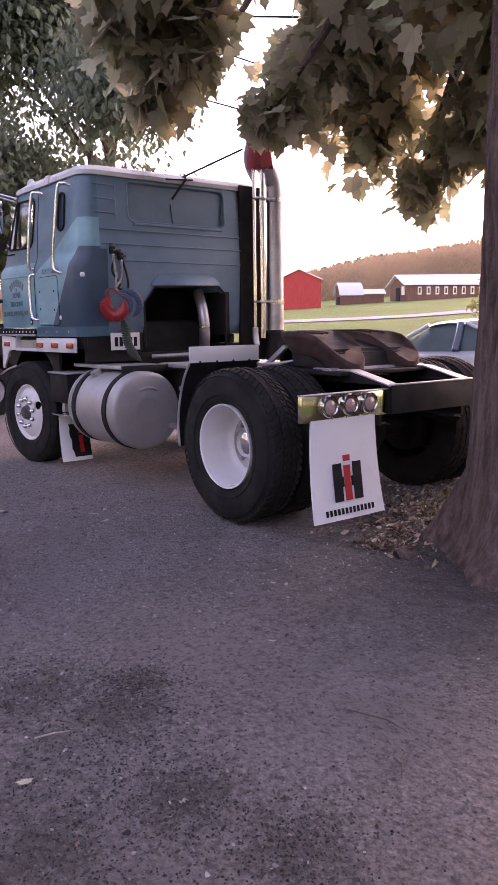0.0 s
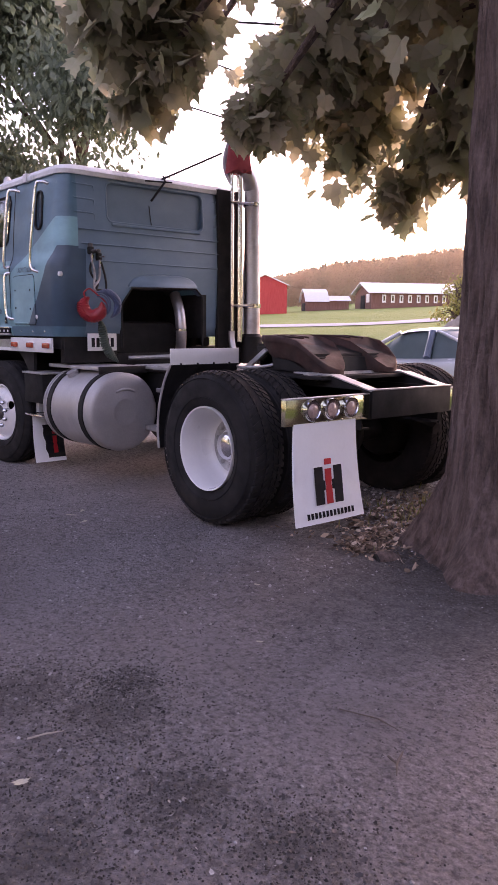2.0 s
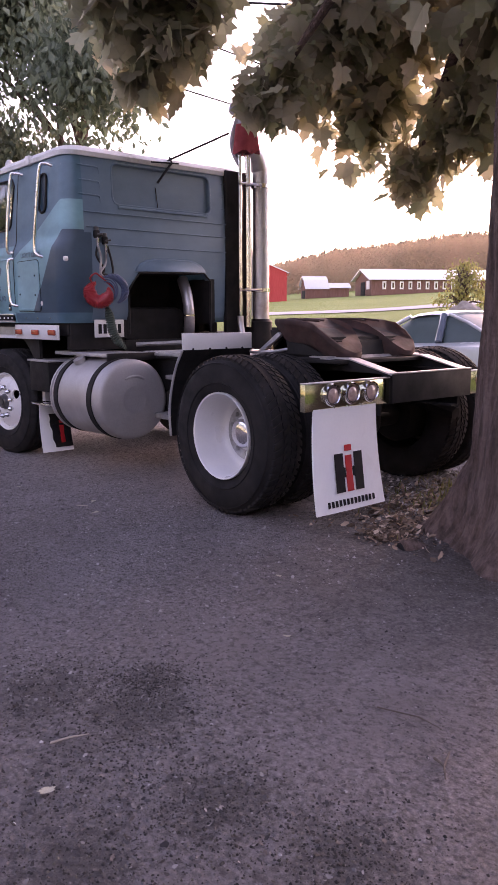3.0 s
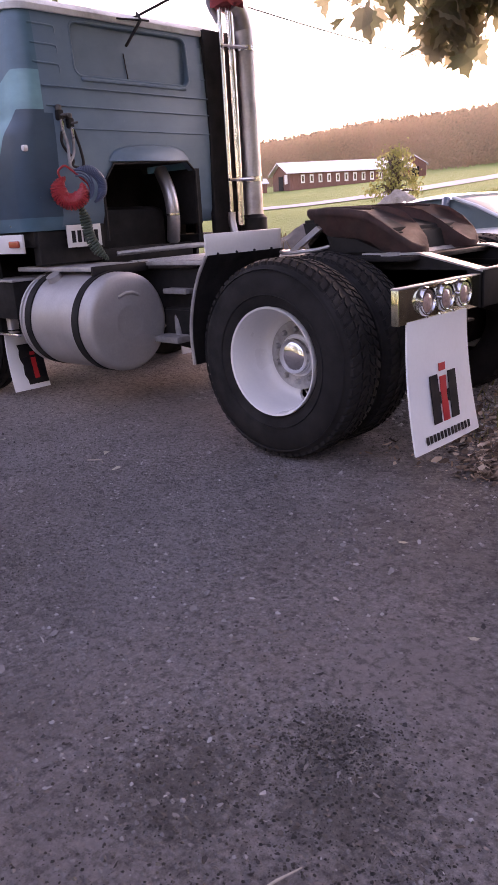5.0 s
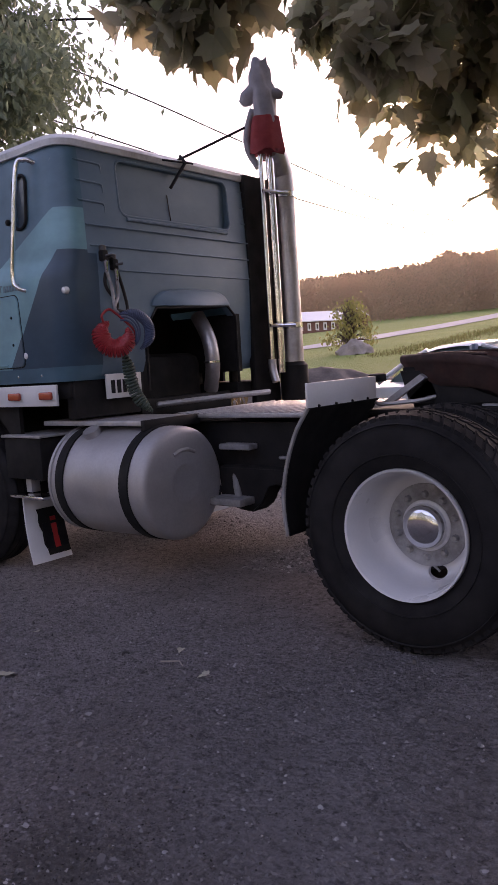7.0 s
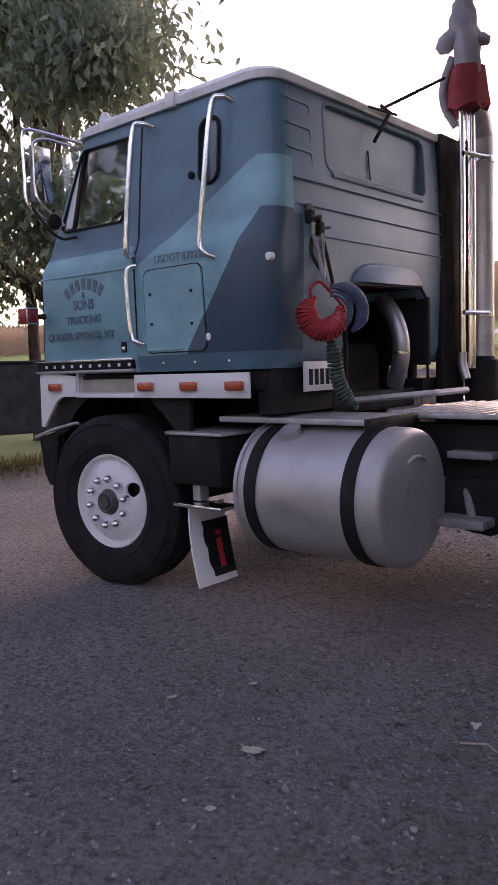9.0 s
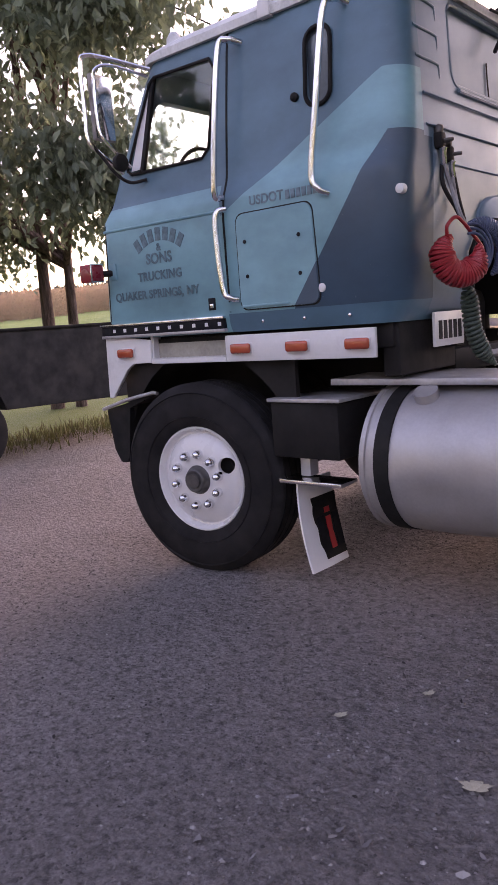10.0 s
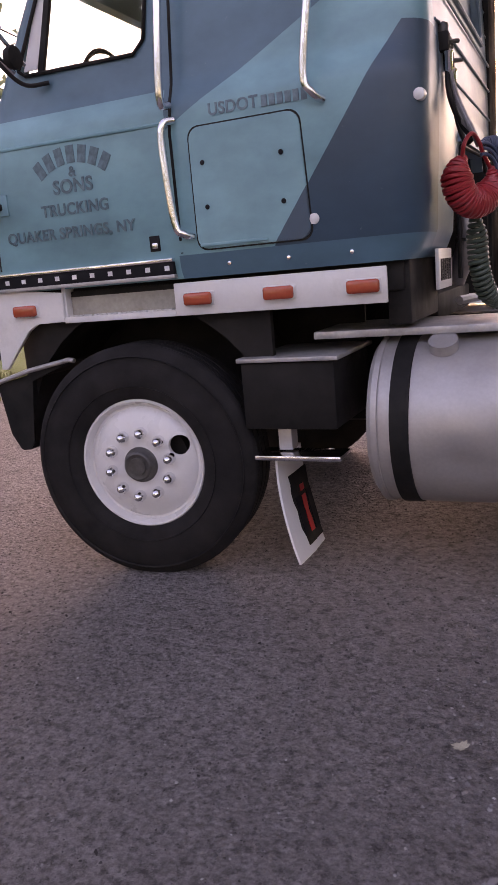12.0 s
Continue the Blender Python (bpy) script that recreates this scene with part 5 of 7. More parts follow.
for y, z in ((-0.795, 2.085), (-0.715, 2.035)):
    part("gladhand", boxed(-2.252, -2.200, y - 0.024, y + 0.026, z - 0.052, z + 0.018, 0.012), M_BLACK, lines)
    part("fitting", lathed([(z + 0.014, 0.021), (z + 0.036, 0.023), (z + 0.044, 0.021), (z + 0.050, 0.010)], (-2.226, y, 0), "z", 12), M_HUB, lines)
    part("shut_off", tubed([(-2.205, y, z - 0.02), (-2.175, y + 0.035, z - 0.015)], 0.008, 8), M_HUB, lines)
    part("coupler", lathed([(z - 0.125, 0.009), (z - 0.118, 0.014), (z - 0.065, 0.014), (z - 0.052, 0.018), (z - 0.045, 0.012)], (-2.206, y, 0), "z", 10), M_CHROME, lines)
    part("hose_drop", tubed(curve_pts([(-2.206, y, z - 0.11), (-2.18, y + 0.012 * (1 if y < -0.75 else -2), z - 0.22), (-2.12, -0.825, 1.735), (-2.105, -0.80, 1.69)], 6), 0.0105, 8), M_BRACKET, lines, "worn grey hose")
    part("hose_drop", tubed(curve_pts([(-2.215, y + 0.02, z - 0.06), (-2.205, y + 0.055 * (-0.3 if y < -0.75 else 1), z - 0.20), (-2.17, y + 0.035, z - 0.31), (-2.12, -0.81, 1.72)], 6), 0.010, 8), M_BLACK, lines)
part("hose_bridge", tubed([(-2.215, -0.79, 2.045), (-2.205, -0.755, 2.06), (-2.215, -0.72, 2.045)], 0.012, 8), M_BLACK, lines)
plate = group("licence_plate", truck)
plate["label"] = "white licence plate behind the cab"
part("sheet", boxed(-2.275, -2.260, -0.82, -0.52, 1.172, 1.330, 0.003), M_WHITE, plate)
for k in range(5):
    part("number_bar", boxed(-2.261, -2.2575, -0.785 + k * 0.050, -0.752 + k * 0.050, 1.205, 1.29), M_INK, plate)

# exhaust stacks
st = group("exhaust_stack", truck)
st["label"] = "tall stainless exhaust stacks clamped behind the cab"
part("muffler", tubed(curve_pts([(-2.12, 1.03, 1.30), (-2.12, 1.03, 2.66), (-2.12, 1.02, 2.80), (-2.12, 0.97, 2.92), (-2.12, 0.88, 2.97)], 6), 0.085, 24), M_STACK, st)
part("tall_pipe", tubed([(-2.12, 0.865, 1.25), (-2.12, 0.865, 3.35)], 0.034, 16), M_CHROME, st)
part("thin_pipe", tubed([(-2.14, 0.775, 1.35), (-2.14, 0.775, 3.1)], 0.02, 12), M_CHROME, st)
part("pipe_end", tubed(curve_pts([(-2.14, 0.775, 1.36), (-2.14, 0.775, 1.28), (-2.11, 0.77, 1.18)], 4), 0.032, 12), M_STACK, st)
part("base", lathed([(1.02, 0.10), (1.04, 0.115), (1.30, 0.115), (1.33, 0.085)], (-2.12, 1.03, 0), "z", 24), M_BLACK, st, "black lower silencer body")
part("guard", boxed(-2.28, -2.225, 0.66, 0.98, 1.02, 2.775, 0.01), M_BLACK, st, "dark heat guard")
for z in (2.64, 1.62):
    part("clamp", tubed([(-2.11, 0.74, z), (-2.08, 0.80, z), (-2.07, 0.88, z), (-2.04, 0.97, z)], 0.014, 8), M_CHROME, st)
    part("clamp_ring", lathed([(z - 0.02, 0.085), (z - 0.02, 0.093), (z + 0.02, 0.093), (z + 0.02, 0.085)], (-2.12, 1.03, 0), "z", 24, closed=True), M_CHROME, st)
# cloth figure pulled over the stack, as a plain draped shape
doll = tagged(group("cloth_cover"), "grey and red stuffed cloth figure pulled over the stack", "cloth figure")
bm = bmesh.new()
rings = []
for k in range(15):
    z = 2.99 + k * 0.046
    r = 0.100 - 0.025 * (k / 14) - (0.02 if k > 12 else 0)
    rings.append([(-2.14 + (r + 0.015 * math.sin(4 * q * 0.2618 + k * 0.5)) * math.cos(q * 0.2618) - 0.03 * (k > 9), 0.86 + (r + 0.015 * math.cos(3 * q * 0.2618 + k * 0.5)) * math.sin(q * 0.2618), z + 0.02 * math.sin(q * 0.7854)) for q in range(24)])
part("body", loft(bm, rings), M_CLOTH, doll)
bm = bmesh.new()
rings = []
for k in range(7):
    r = 0.142 - 0.006 * k
    rings.append([(-2.14 + (r + 0.012 * math.sin(1.5708 * q)) * math.cos(q * 0.2618), 0.86 + (r + 0.012 * math.cos(1.0472 * q)) * math.sin(q * 0.2618), 2.93 + 0.045 * k + 0.02 * math.sin(q * 1.309) * (k < 2)) for q in range(24)])
part("skirt", loft(bm, rings), M_CLOTH_RED, doll, "red cloth skirt")
part("arm", tubed([(-2.16, 0.84, 3.42), (-2.22, 0.83, 3.41), (-2.27, 0.82, 3.375), (-2.295, 0.82, 3.34), (-2.30, 0.82, 3.32)], 0.05, 10, [0.05, 0.06, 0.062, 0.05, 0.015]), M_CLOTH, doll)
part("arm", tubed([(-2.10, 0.90, 3.38), (-2.06, 0.92, 3.38), (-2.035, 0.93, 3.36), (-2.025, 0.93, 3.34)], 0.035, 10, [0.035, 0.042, 0.036, 0.012]), M_CLOTH, doll)
part("tail", tubed(curve_pts([(-2.22, 0.82, 3.28), (-2.275, 0.80, 3.12), (-2.27, 0.80, 2.98), (-2.20, 0.82, 2.84)], 4), 0.028, 10), M_CLOTH, doll)
part("strap", tubed([(-2.30, 0.02, 2.79), (-2.28, 0.25, 2.90), (-2.22, 0.70, 3.12)], 0.010, 6), M_INK, doll, "dark elastic cord tied to the cab roof")
part("strap_hook", tubed([(-2.240, -0.13, 2.57), (-2.228, -0.08, 2.64), (-2.225, 0.02, 2.76), (-2.30, 0.05, 2.825)], 0.011, 6), M_INK, doll)
part("strap_bar", tubed([(-2.228, -0.20, 2.745), (-2.228, 0.10, 2.765)], 0.008, 6), M_INK, doll)


# ---- the near tree ----
maple = tagged(group("maple_tree"), "large maple with furrowed bark and low hanging leaves", "tree")
TX, TY = 1.71, -0.10


def trunk_mesh():
    bm = bmesh.new()
    rings = []
    levels = [(-0.08, 0.67), (0.0, 0.60), (0.10, 0.535), (0.25, 0.485), (0.5, 0.448), (0.9, 0.425), (1.5, 0.40), (2.2, 0.39), (3.0, 0.385), (3.8, 0.36), (4.4, 0.27), (5.2, 0.22), (6.0, 0.15)]
    heights = [-0.08 + 0.045 * k for k in range(90)] + [4.1, 4.4, 4.8, 5.2, 6.0]
    for z in heights:
        r = float(np.interp(z, [l[0] for l in levels], [l[1] for l in levels]))
        ring_pts = []
        for k in range(150):
            a = 2 * math.pi * k / 150
            flare = max(0, 0.5 - z) * 0.36 * (0.5 + 0.5 * math.cos(5 * a + 0.7)) ** 2
            sway = 0.25 * noise.noise(Vector((math.cos(a) * 2, math.sin(a) * 2, z * 0.9)))
            furrow = noise.noise(Vector((math.cos(a + sway) * 8, math.sin(a + sway) * 8, z * 0.9)))
            fine = noise.noise(Vector((math.cos(a + sway) * 22, math.sin(a + sway) * 22, z * 3.5 + 7)))
            rr = r + flare + 0.055 * (0.30 - abs(furrow)) + 0.016 * fine
            ring_pts.append((TX + rr * math.cos(a), TY + rr * math.sin(a), z + 0.02))
        rings.append(ring_pts)
    return loft(bm, rings)


part("trunk", trunk_mesh(), M_BARK, maple)
LEAF2D = [(0.0, 0.0), (0.16, -0.10), (0.44, -0.06), (0.36, 0.10), (0.60, 0.30), (0.40, 0.36), (0.40, 0.50), (0.20, 0.50), (0.22, 0.72), (0.10, 0.80), (0.0, 1.0)]
OUTLINE = LEAF2D + [(-x, y) for x, y in reversed(LEAF2D[1:-1])]


def leaf_points(m, size):
    """A lobed blade with a fold along the midrib, hanging along -z of m."""
    return [m @ Vector((x * size, abs(x) * size * 0.22 - 0.12 * size * y * y, -y * size)) for x, y in OUTLINE]


def leaf_pose(rng, p, droop=0.75):
    yaw, tip, roll_ = rng.uniform(0, 2 * math.pi), rng.gauss(0, 0.5) * (1 - droop * 0.4), rng.gauss(0, 0.5)
    return Matrix.Translation(p) @ Matrix.Rotation(yaw, 4, "Z") @ Matrix.Rotation(tip + rng.choice((0, 0.5, 0.9)), 4, "X") @ Matrix.Rotation(roll_, 4, "Y")


def crown_mesh(rng, places, size0, size1, outline_leaf=True):
    verts, faces = [], []
    for p in places:
        m = leaf_pose(rng, p)
        s = rng.uniform(size0, size1)
        pts = leaf_points(m, s) if outline_leaf else [m @ Vector(q) * 1.0 for q in ((0, 0, 0), (0.28 * s, 0.06 * s, -0.4 * s), (0, -0.05 * s, -s), (-0.28 * s, 0.06 * s, -0.45 * s))]
        n = len(verts)
        verts += [tuple(v) for v in pts]
        faces.append(tuple(range(n, n + len(pts))))
    me = bpy.data.meshes.new("crown")
    me.from_pydata(verts, [], faces)
    return me


rng = random.Random(11)
# boughs as start, end, spread, leaves, reach back along the bough; the low sprays hang over the truck's tail
BOUGHS = [
    ((1.7, -0.1, 4.4), (-1.61, -0.44, 3.55), 0.13, 130, 0.02), ((1.7, -0.1, 4.2), (-0.44, -0.38, 2.93), 0.15, 190, 0.02), ((1.7, -0.1, 4.4), (-1.55, 0.80, 3.70), 0.22, 330, 0.08), ((1.7, -0.1, 4.2), (-1.10, 0.80, 3.24), 0.27, 330, 0.14), ((1.7, -0.1, 4.0), (-0.70, 0.90, 2.86), 0.27, 330, 0.16),
    ((1.7, -0.1, 4.0), (-0.30, 1.05, 2.42), 0.20, 130, 0.06), ((1.7, -0.1, 3.6), (0.27, 1.00, 2.70), 0.24, 330, 0.16), ((1.7, -0.1, 3.5), (0.85, 0.80, 2.86), 0.30, 220, 0.20),
    ((1.7, -0.1, 4.2), (0.6, -0.2, 3.3), 0.42, 230, 0.20), ((1.7, -0.1, 4.2), (-0.35, 0.25, 3.32), 0.34, 430, 0.18), ((1.7, -0.1, 4.3), (-0.85, 0.45, 3.55), 0.26, 300, 0.12),
    ((1.7, -0.1, 4.4), (0.3, 1.5, 3.3), 0.55, 250, 0.22), ((1.7, -0.1, 4.4), (1.5, 1.5, 3.2), 0.55, 260, 0.22),
    ((1.7, -0.1, 5.0), (-1.50, -0.60, 3.30), 0.17, 220, 0.05), ((1.7, -0.1, 5.0), (-1.20, -0.92, 3.14), 0.20, 260, 0.05), ((1.7, -0.1, 5.1), (-1.90, -0.60, 3.60), 0.22, 320, 0.08), ((1.7, -0.1, 5.1), (-1.30, -0.95, 3.58), 0.26, 320, 0.08), ((1.7, -0.1, 5.1), (-1.20, -1.30, 3.60), 0.24, 300, 0.06),
    ((1.7, -0.1, 4.0), (0.62, 2.1, 2.42), 0.36, 420, 0.10), ((1.7, -0.1, 4.6), (3.2, 0.6, 3.9), 0.8, 260, 0.22), ((1.7, -0.1, 4.8), (0.7, -1.2, 4.1), 0.5, 260, 0.2),
    ((1.7, -0.1, 5.2), (0.1, 0.3, 4.2), 0.6, 350, 0.22), ((1.7, -0.1, 5.2), (3.0, -1.2, 4.6), 1.0, 300, 0.22), ((1.7, -0.1, 5.6), (-1.5, -0.6, 4.25), 0.42, 150, 0.08), ((1.7, -0.1, 5.6), (1.6, 0.6, 4.6), 1.0, 250, 0.22),
]
places, near = [], []
for a, b, spread, count, along in BOUGHS:
    a, b = Vector(a), Vector(b)
    mid = a.lerp(b, 0.5) + Vector((0, 0, 0.25))
    path = curve_pts([a, mid, b], 6)
    part("bough", tubed(path, 0.02, 8, [0.085 - 0.07 * i / (len(path) - 1) for i in range(len(path))]), M_BARK, maple)
    for _ in range(int(count * 0.72)):
        t = min(1, max(0.25, 1.0 - abs(rng.gauss(0, along * 1.4))))
        p = path[int(t * (len(path) - 1) + 0.5)] + Vector((rng.gauss(0, spread * 0.55), rng.gauss(0, spread * 0.55), rng.gauss(0, spread * 0.42)))
        if p.z > 2.1 and (p - Vector((TX, TY, p.z))).length > 0.42:
            (near if p.z < 2.95 else places).append(p)
rng.shuffle(near)
blade = bpy.data.meshes.new("leaf")
pts = leaf_points(Matrix.Identity(4), 1.0)
blade.from_pydata([tuple(p) for p in pts], [], [tuple(range(len(pts)))])
blade.materials.append(M_LEAF)
for p in near[:290]:
    ob = new("leaf", blade)
    ob.parent = maple
    s = rng.uniform(0.15, 0.25)
    ob.matrix_local = leaf_pose(rng, p) @ Matrix.Diagonal((s, s, s, 1))
places += near[290:]
# the high crown, well above the lot and out of view, added for shade
high = random.Random(17)
for k in range(26):
    a, rad, z = high.uniform(0, 2 * math.pi), 4.3 * math.sqrt(high.random()), high.uniform(5.0, 8.5)
    tip = Vector((TX + rad * math.cos(a), TY + rad * math.sin(a), z - 0.25 * rad))
    path = curve_pts([(TX, TY, 4.2 + 0.15 * z), tuple(Vector((TX, TY, z + 0.3)).lerp(tip, 0.5)), tuple(tip)], 4)
    part("bough", tubed(path, 0.03, 8, [0.10 - 0.08 * i / (len(path) - 1) for i in range(len(path))]), M_BARK, maple)
    for _ in range(150):
        p = tip + Vector((high.gauss(0, 0.75), high.gauss(0, 0.75), high.gauss(0, 0.45)))
        if p.z > 1.6 + 0.52 * max(math.hypot(p.x - 4.1, p.y + 4.2), math.hypot(p.x + 1.7, p.y + 3.9)):
            places.append(p)
me = crown_mesh(rng, places, 0.15, 0.25)
me.materials.append(M_LEAF)
crown = tagged(new("crown", me), kind="stuff")
crown.parent = maple

# ---- the tree ahead of the truck ----
def background_tree(name, x, y, height, radius, low, count, size, label, material=M_LEAF2, seed=3, lean=(0, 0), stems=((0, 0, 0.022),)):
    r = random.Random(seed)
    z0 = ground_z(x, y)
    t = tagged(group(name), label, "tree")
    for sx, sy, thick in stems:
        part("trunk", tubed(curve_pts([(x + sx, y + sy, z0 - 0.1), (x + sx * 1.1 + 0.05, y + sy * 1.1, z0 + height * 0.3), (x + sx * 1.6, y + sy * 1.6 + 0.1, z0 + height * 0.75)], 5), 0.2, 14, [height * thick * (1 - 0.07 * i) for i in range(11)]), M_BARK, t)
    spots = []
    cx, cy = x + lean[0], y + lean[1]
    clumps = [Vector((cx, cy, z0)) + Vector((r.gauss(0, radius * 0.55), r.gauss(0, radius * 0.55), r.uniform(low, height))) for _ in range(46)]
    for c in clumps:
        h = (c.z - z0) / height
        lim = radius * (1.05 - 0.75 * max(0, h - 0.45) / 0.55)
        d = Vector((c.x - cx, c.y - cy, 0))
        if d.length > lim:
            d = d * (lim / d.length)
            c = Vector((cx + d.x, cy + d.y, c.z))
        part("limb", tubed([(x, y, z0 + max(low * 0.8, (c.z - z0) * 0.7)), tuple((Vector((x, y, c.z)) + c) / 2 + Vector((0, 0, 0.1))), tuple(c)], 0.03, 6, [0.07, 0.04, 0.012]), M_BARK, t)
        for _ in range(count // 46):
            spots.append(c + Vector((r.gauss(0, 0.56), r.gauss(0, 0.56), r.gauss(0, 0.42))) * radius / 3.0)
    me = crown_mesh(r, spots, size * 0.75, size * 1.2, False)
    me.materials.append(material)
    c = tagged(new("crown", me), kind="stuff")
    c.parent = t
    return t


background_tree("shade_tree", -11.97, 4.46, 12.0, 2.95, 3.1, 150000, 0.165, "broad green shade tree with dense drooping foliage", M_LEAF2, 3, (0.72, -2.2), ((0, 0, 0.009), (-0.30, -0.30, 0.011)))
background_tree("young_tree", -19.8, 30.6, 2.7, 1.1, 0.5, 1500, 0.19, "small yellow-green roadside tree", leafy("young_leaves", [(0.0, (0.15, 0.145, 0.055)), (1.0, (0.34, 0.29, 0.11))]), 5)

# ---- woods on the hill ----
def woods():
    r = random.Random(21)
    verts, faces = [], []
    line = [(-80, 2.6), (-50, 3.4), (-47.6, 3.85), (-43, 4.85), (-39, 5.25), (-35, 5.75), (-33, 5.85), (-28, 6.1), (-25.5, 6.3), (-24.3, 7.0), (-23.5, 6.6), (-21, 6.7), (-18, 6.0), (0, 6.0), (30, 5.6)]
    for k in range(2600):
        az = r.uniform(-78, 24)
        d = 165 + 130 * r.random() ** 0.9
        el = np.interp(az, [a for a, _ in line], [e for _, e in line])
        x, y = d * math.sin(radians(az)), d * math.cos(radians(az))
        z0 = ground_z(x, y) - 1.0
        h = (1.4 + d * math.tan(radians(el)) - z0) * r.uniform(0.90, 1.05)
        w = min(h, 14) * r.uniform(0.26, 0.40)
        for _ in range(210):
            u, v = r.uniform(0, 2 * math.pi), r.random() ** 0.6
            zz = z0 + h * (0.10 + 0.90 * r.random())
            rad = w * v * (1.15 - 0.8 * abs((zz - z0) / h - 0.45))
            c = Vector((x + rad * math.cos(u), y + rad * math.sin(u), zz))
            n = len(verts)
            s = r.uniform(0.13, 0.32)
            t1 = Vector((1.0 + r.gauss(0, 0.3), r.gauss(0, 0.35), r.gauss(0, 0.4))).normalized() * s
            t2 = Vector((r.gauss(0, 0.4), 0.45 + r.gauss(0, 0.3), 1.0)).normalized() * s
            verts += [tuple(c + t1), tuple(c + t2), tuple(c - t1 * 0.8), tuple(c - t2 * 0.9)]
            faces.append((n, n + 1, n + 2, n + 3))
    for ring_d, share in ((232, 0.80), (285, 0.94)):
        first = len(verts)
        az_all = [-82 + 0.35 * k for k in range(311)]
        for az in az_all:
            el = np.interp(az, [a for a, _ in line], [e for _, e in line])
            x, y = ring_d * math.sin(radians(az)), ring_d * math.cos(radians(az))
            top = 1.4 + ring_d * math.tan(radians(el)) * share + 1.3 * noise.noise(Vector((az * 0.9, ring_d, 0.0))) + 0.7 * noise.noise(Vector((az * 3.1, ring_d, 4.0)))
            for q in range(7):
                lean = 9.0 * (1 - q / 6) + 2.5 * noise.noise(Vector((az * 1.4, q * 0.9, ring_d)))
                f = (ring_d - lean) / ring_d
                verts.append((x * f, y * f, ground_z(x, y) - 2 + (top - ground_z(x, y) + 2) * q / 6))
        for k in range(len(az_all) - 1):
            for q in range(6):
                i = first + k * 7 + q
                faces.append((i, i + 7, i + 8, i + 1))
    me = bpy.data.meshes.new("woods")
    me.from_pydata(verts, [], faces)
    me.materials.append(M_WOODS)
    spikes, tips = [], []
    for k in range(3200):
        az = r.uniform(-78, 24)
        el = np.interp(az, [a for a, _ in line], [e for _, e in line])
        d = 278 + 10 * r.random()
        base = Vector((d * math.sin(radians(az)), d * math.cos(radians(az)), 0.6 + d * math.tan(radians(el)) * r.uniform(0.94, 0.985)))
        h, w = r.uniform(1.2, 3.0), r.uniform(0.35, 0.9)
        side = Vector((math.cos(radians(az)), -math.sin(radians(az)), 0))
        for lift in (0.0, 0.3, 0.6):
            n = len(spikes)
            c = base + Vector((0, 0, h * lift))
            ww = w * (1 - lift * 0.8)
            deep = Vector((side.y, -side.x, 0)) * ww
            spikes += [tuple(c - side * ww), tuple(c + deep), tuple(c + side * ww), tuple(c - deep), tuple(c + side * r.uniform(-0.2, 0.2) + Vector((0, 0, h * 0.45)))]
            tips += [(n, n + 1, n + 4), (n + 1, n + 2, n + 4), (n + 2, n + 3, n + 4), (n + 3, n, n + 4)]
    ridge = bpy.data.meshes.new("ridge_pines")
    ridge.from_pydata(spikes, [], tips)
    ridge.materials.append(leafy("ridge_pine_needles", [(0.0, (0.050, 0.050, 0.034)), (1.0, (0.115, 0.095, 0.062))], 0.1))
    tagged(new("ridge_pines", ridge), "dark pines standing along the ridge of the hill", "woods", kind="stuff")
    return tagged(new("woods", me), "autumn woods in russet and green along a low hill", "woods", kind="stuff")


woods()


def tree_row(count, seed):
    """Unseen leafy trees closing the lot behind, added to block low sky light."""
    r = random.Random(seed)
    verts, faces = [], []
    for k in range(count):
        a = radians(38 + 236 * (k + r.random() * 0.6) / count)
        d = r.uniform(17, 23)
        x, y = d * math.sin(a), d * math.cos(a)
        h, w = r.uniform(7.0, 10.0), r.uniform(2.0, 2.8)
        for _ in range(420):
            u, t = r.uniform(0, 2 * math.pi), r.random()
            rad = w * r.random() ** 0.5 * math.sin(math.pi * min(1, 0.12 + 0.88 * t)) ** 0.6
            c = Vector((x + rad * math.cos(u), y + rad * math.sin(u), 0.4 + t * (h - 0.4)))
            n, s = len(verts), r.uniform(0.22, 0.45)
            t1 = Vector((r.gauss(0, 1), r.gauss(0, 1), r.gauss(0, 1))).normalized() * s
            t2 = Vector((r.gauss(0, 1), r.gauss(0, 1), r.gauss(0, 1))).normalized() * s
            verts += [tuple(c + t1), tuple(c + t2), tuple(c - t1 * 0.8), tuple(c - t2 * 0.9)]
            faces.append((n, n + 1, n + 2, n + 3))
    me = bpy.data.meshes.new("tree_row")
    me.from_pydata(verts, [], faces)
    me.materials.append(M_LEAF2)
    return tagged(new("tree_row", me), "unseen dark green trees round the lot, added to block low sky light", "trees", kind="stuff")


tree_row(36, 41)


# ---- road across the field ----
def road(name, pts, width, label):
    bm = bmesh.new()
    path = curve_pts([(x, y, 0) for x, y in pts], 10)
    rows = []
    for i, p in enumerate(path):
        d = (path[min(i + 1, len(path) - 1)] - path[max(0, i - 1)]).normalized()
        n = Vector((-d.y, d.x, 0)) * width / 2
        rows.append([bm.verts.new((q.x, q.y, ground_z(q.x, q.y) + 0.05)) for q in (p - n, p, p + n)])
    for a, b in zip(rows, rows[1:]):
        for j in range(2):
            bm.faces.new((a[j], a[j + 1], b[j + 1], b[j]))
    return tagged(part(name, bm, M_ROAD), label, "road", kind="structure")


road("road", [(-120, 20), (-60, 28), (-36, 33), (-29.5, 38), (-29.5, 50), (-33, 75), (-42, 115), (-56, 170), (-78, 250), (-90, 300)], 4.8, "pale asphalt country road across the fields")


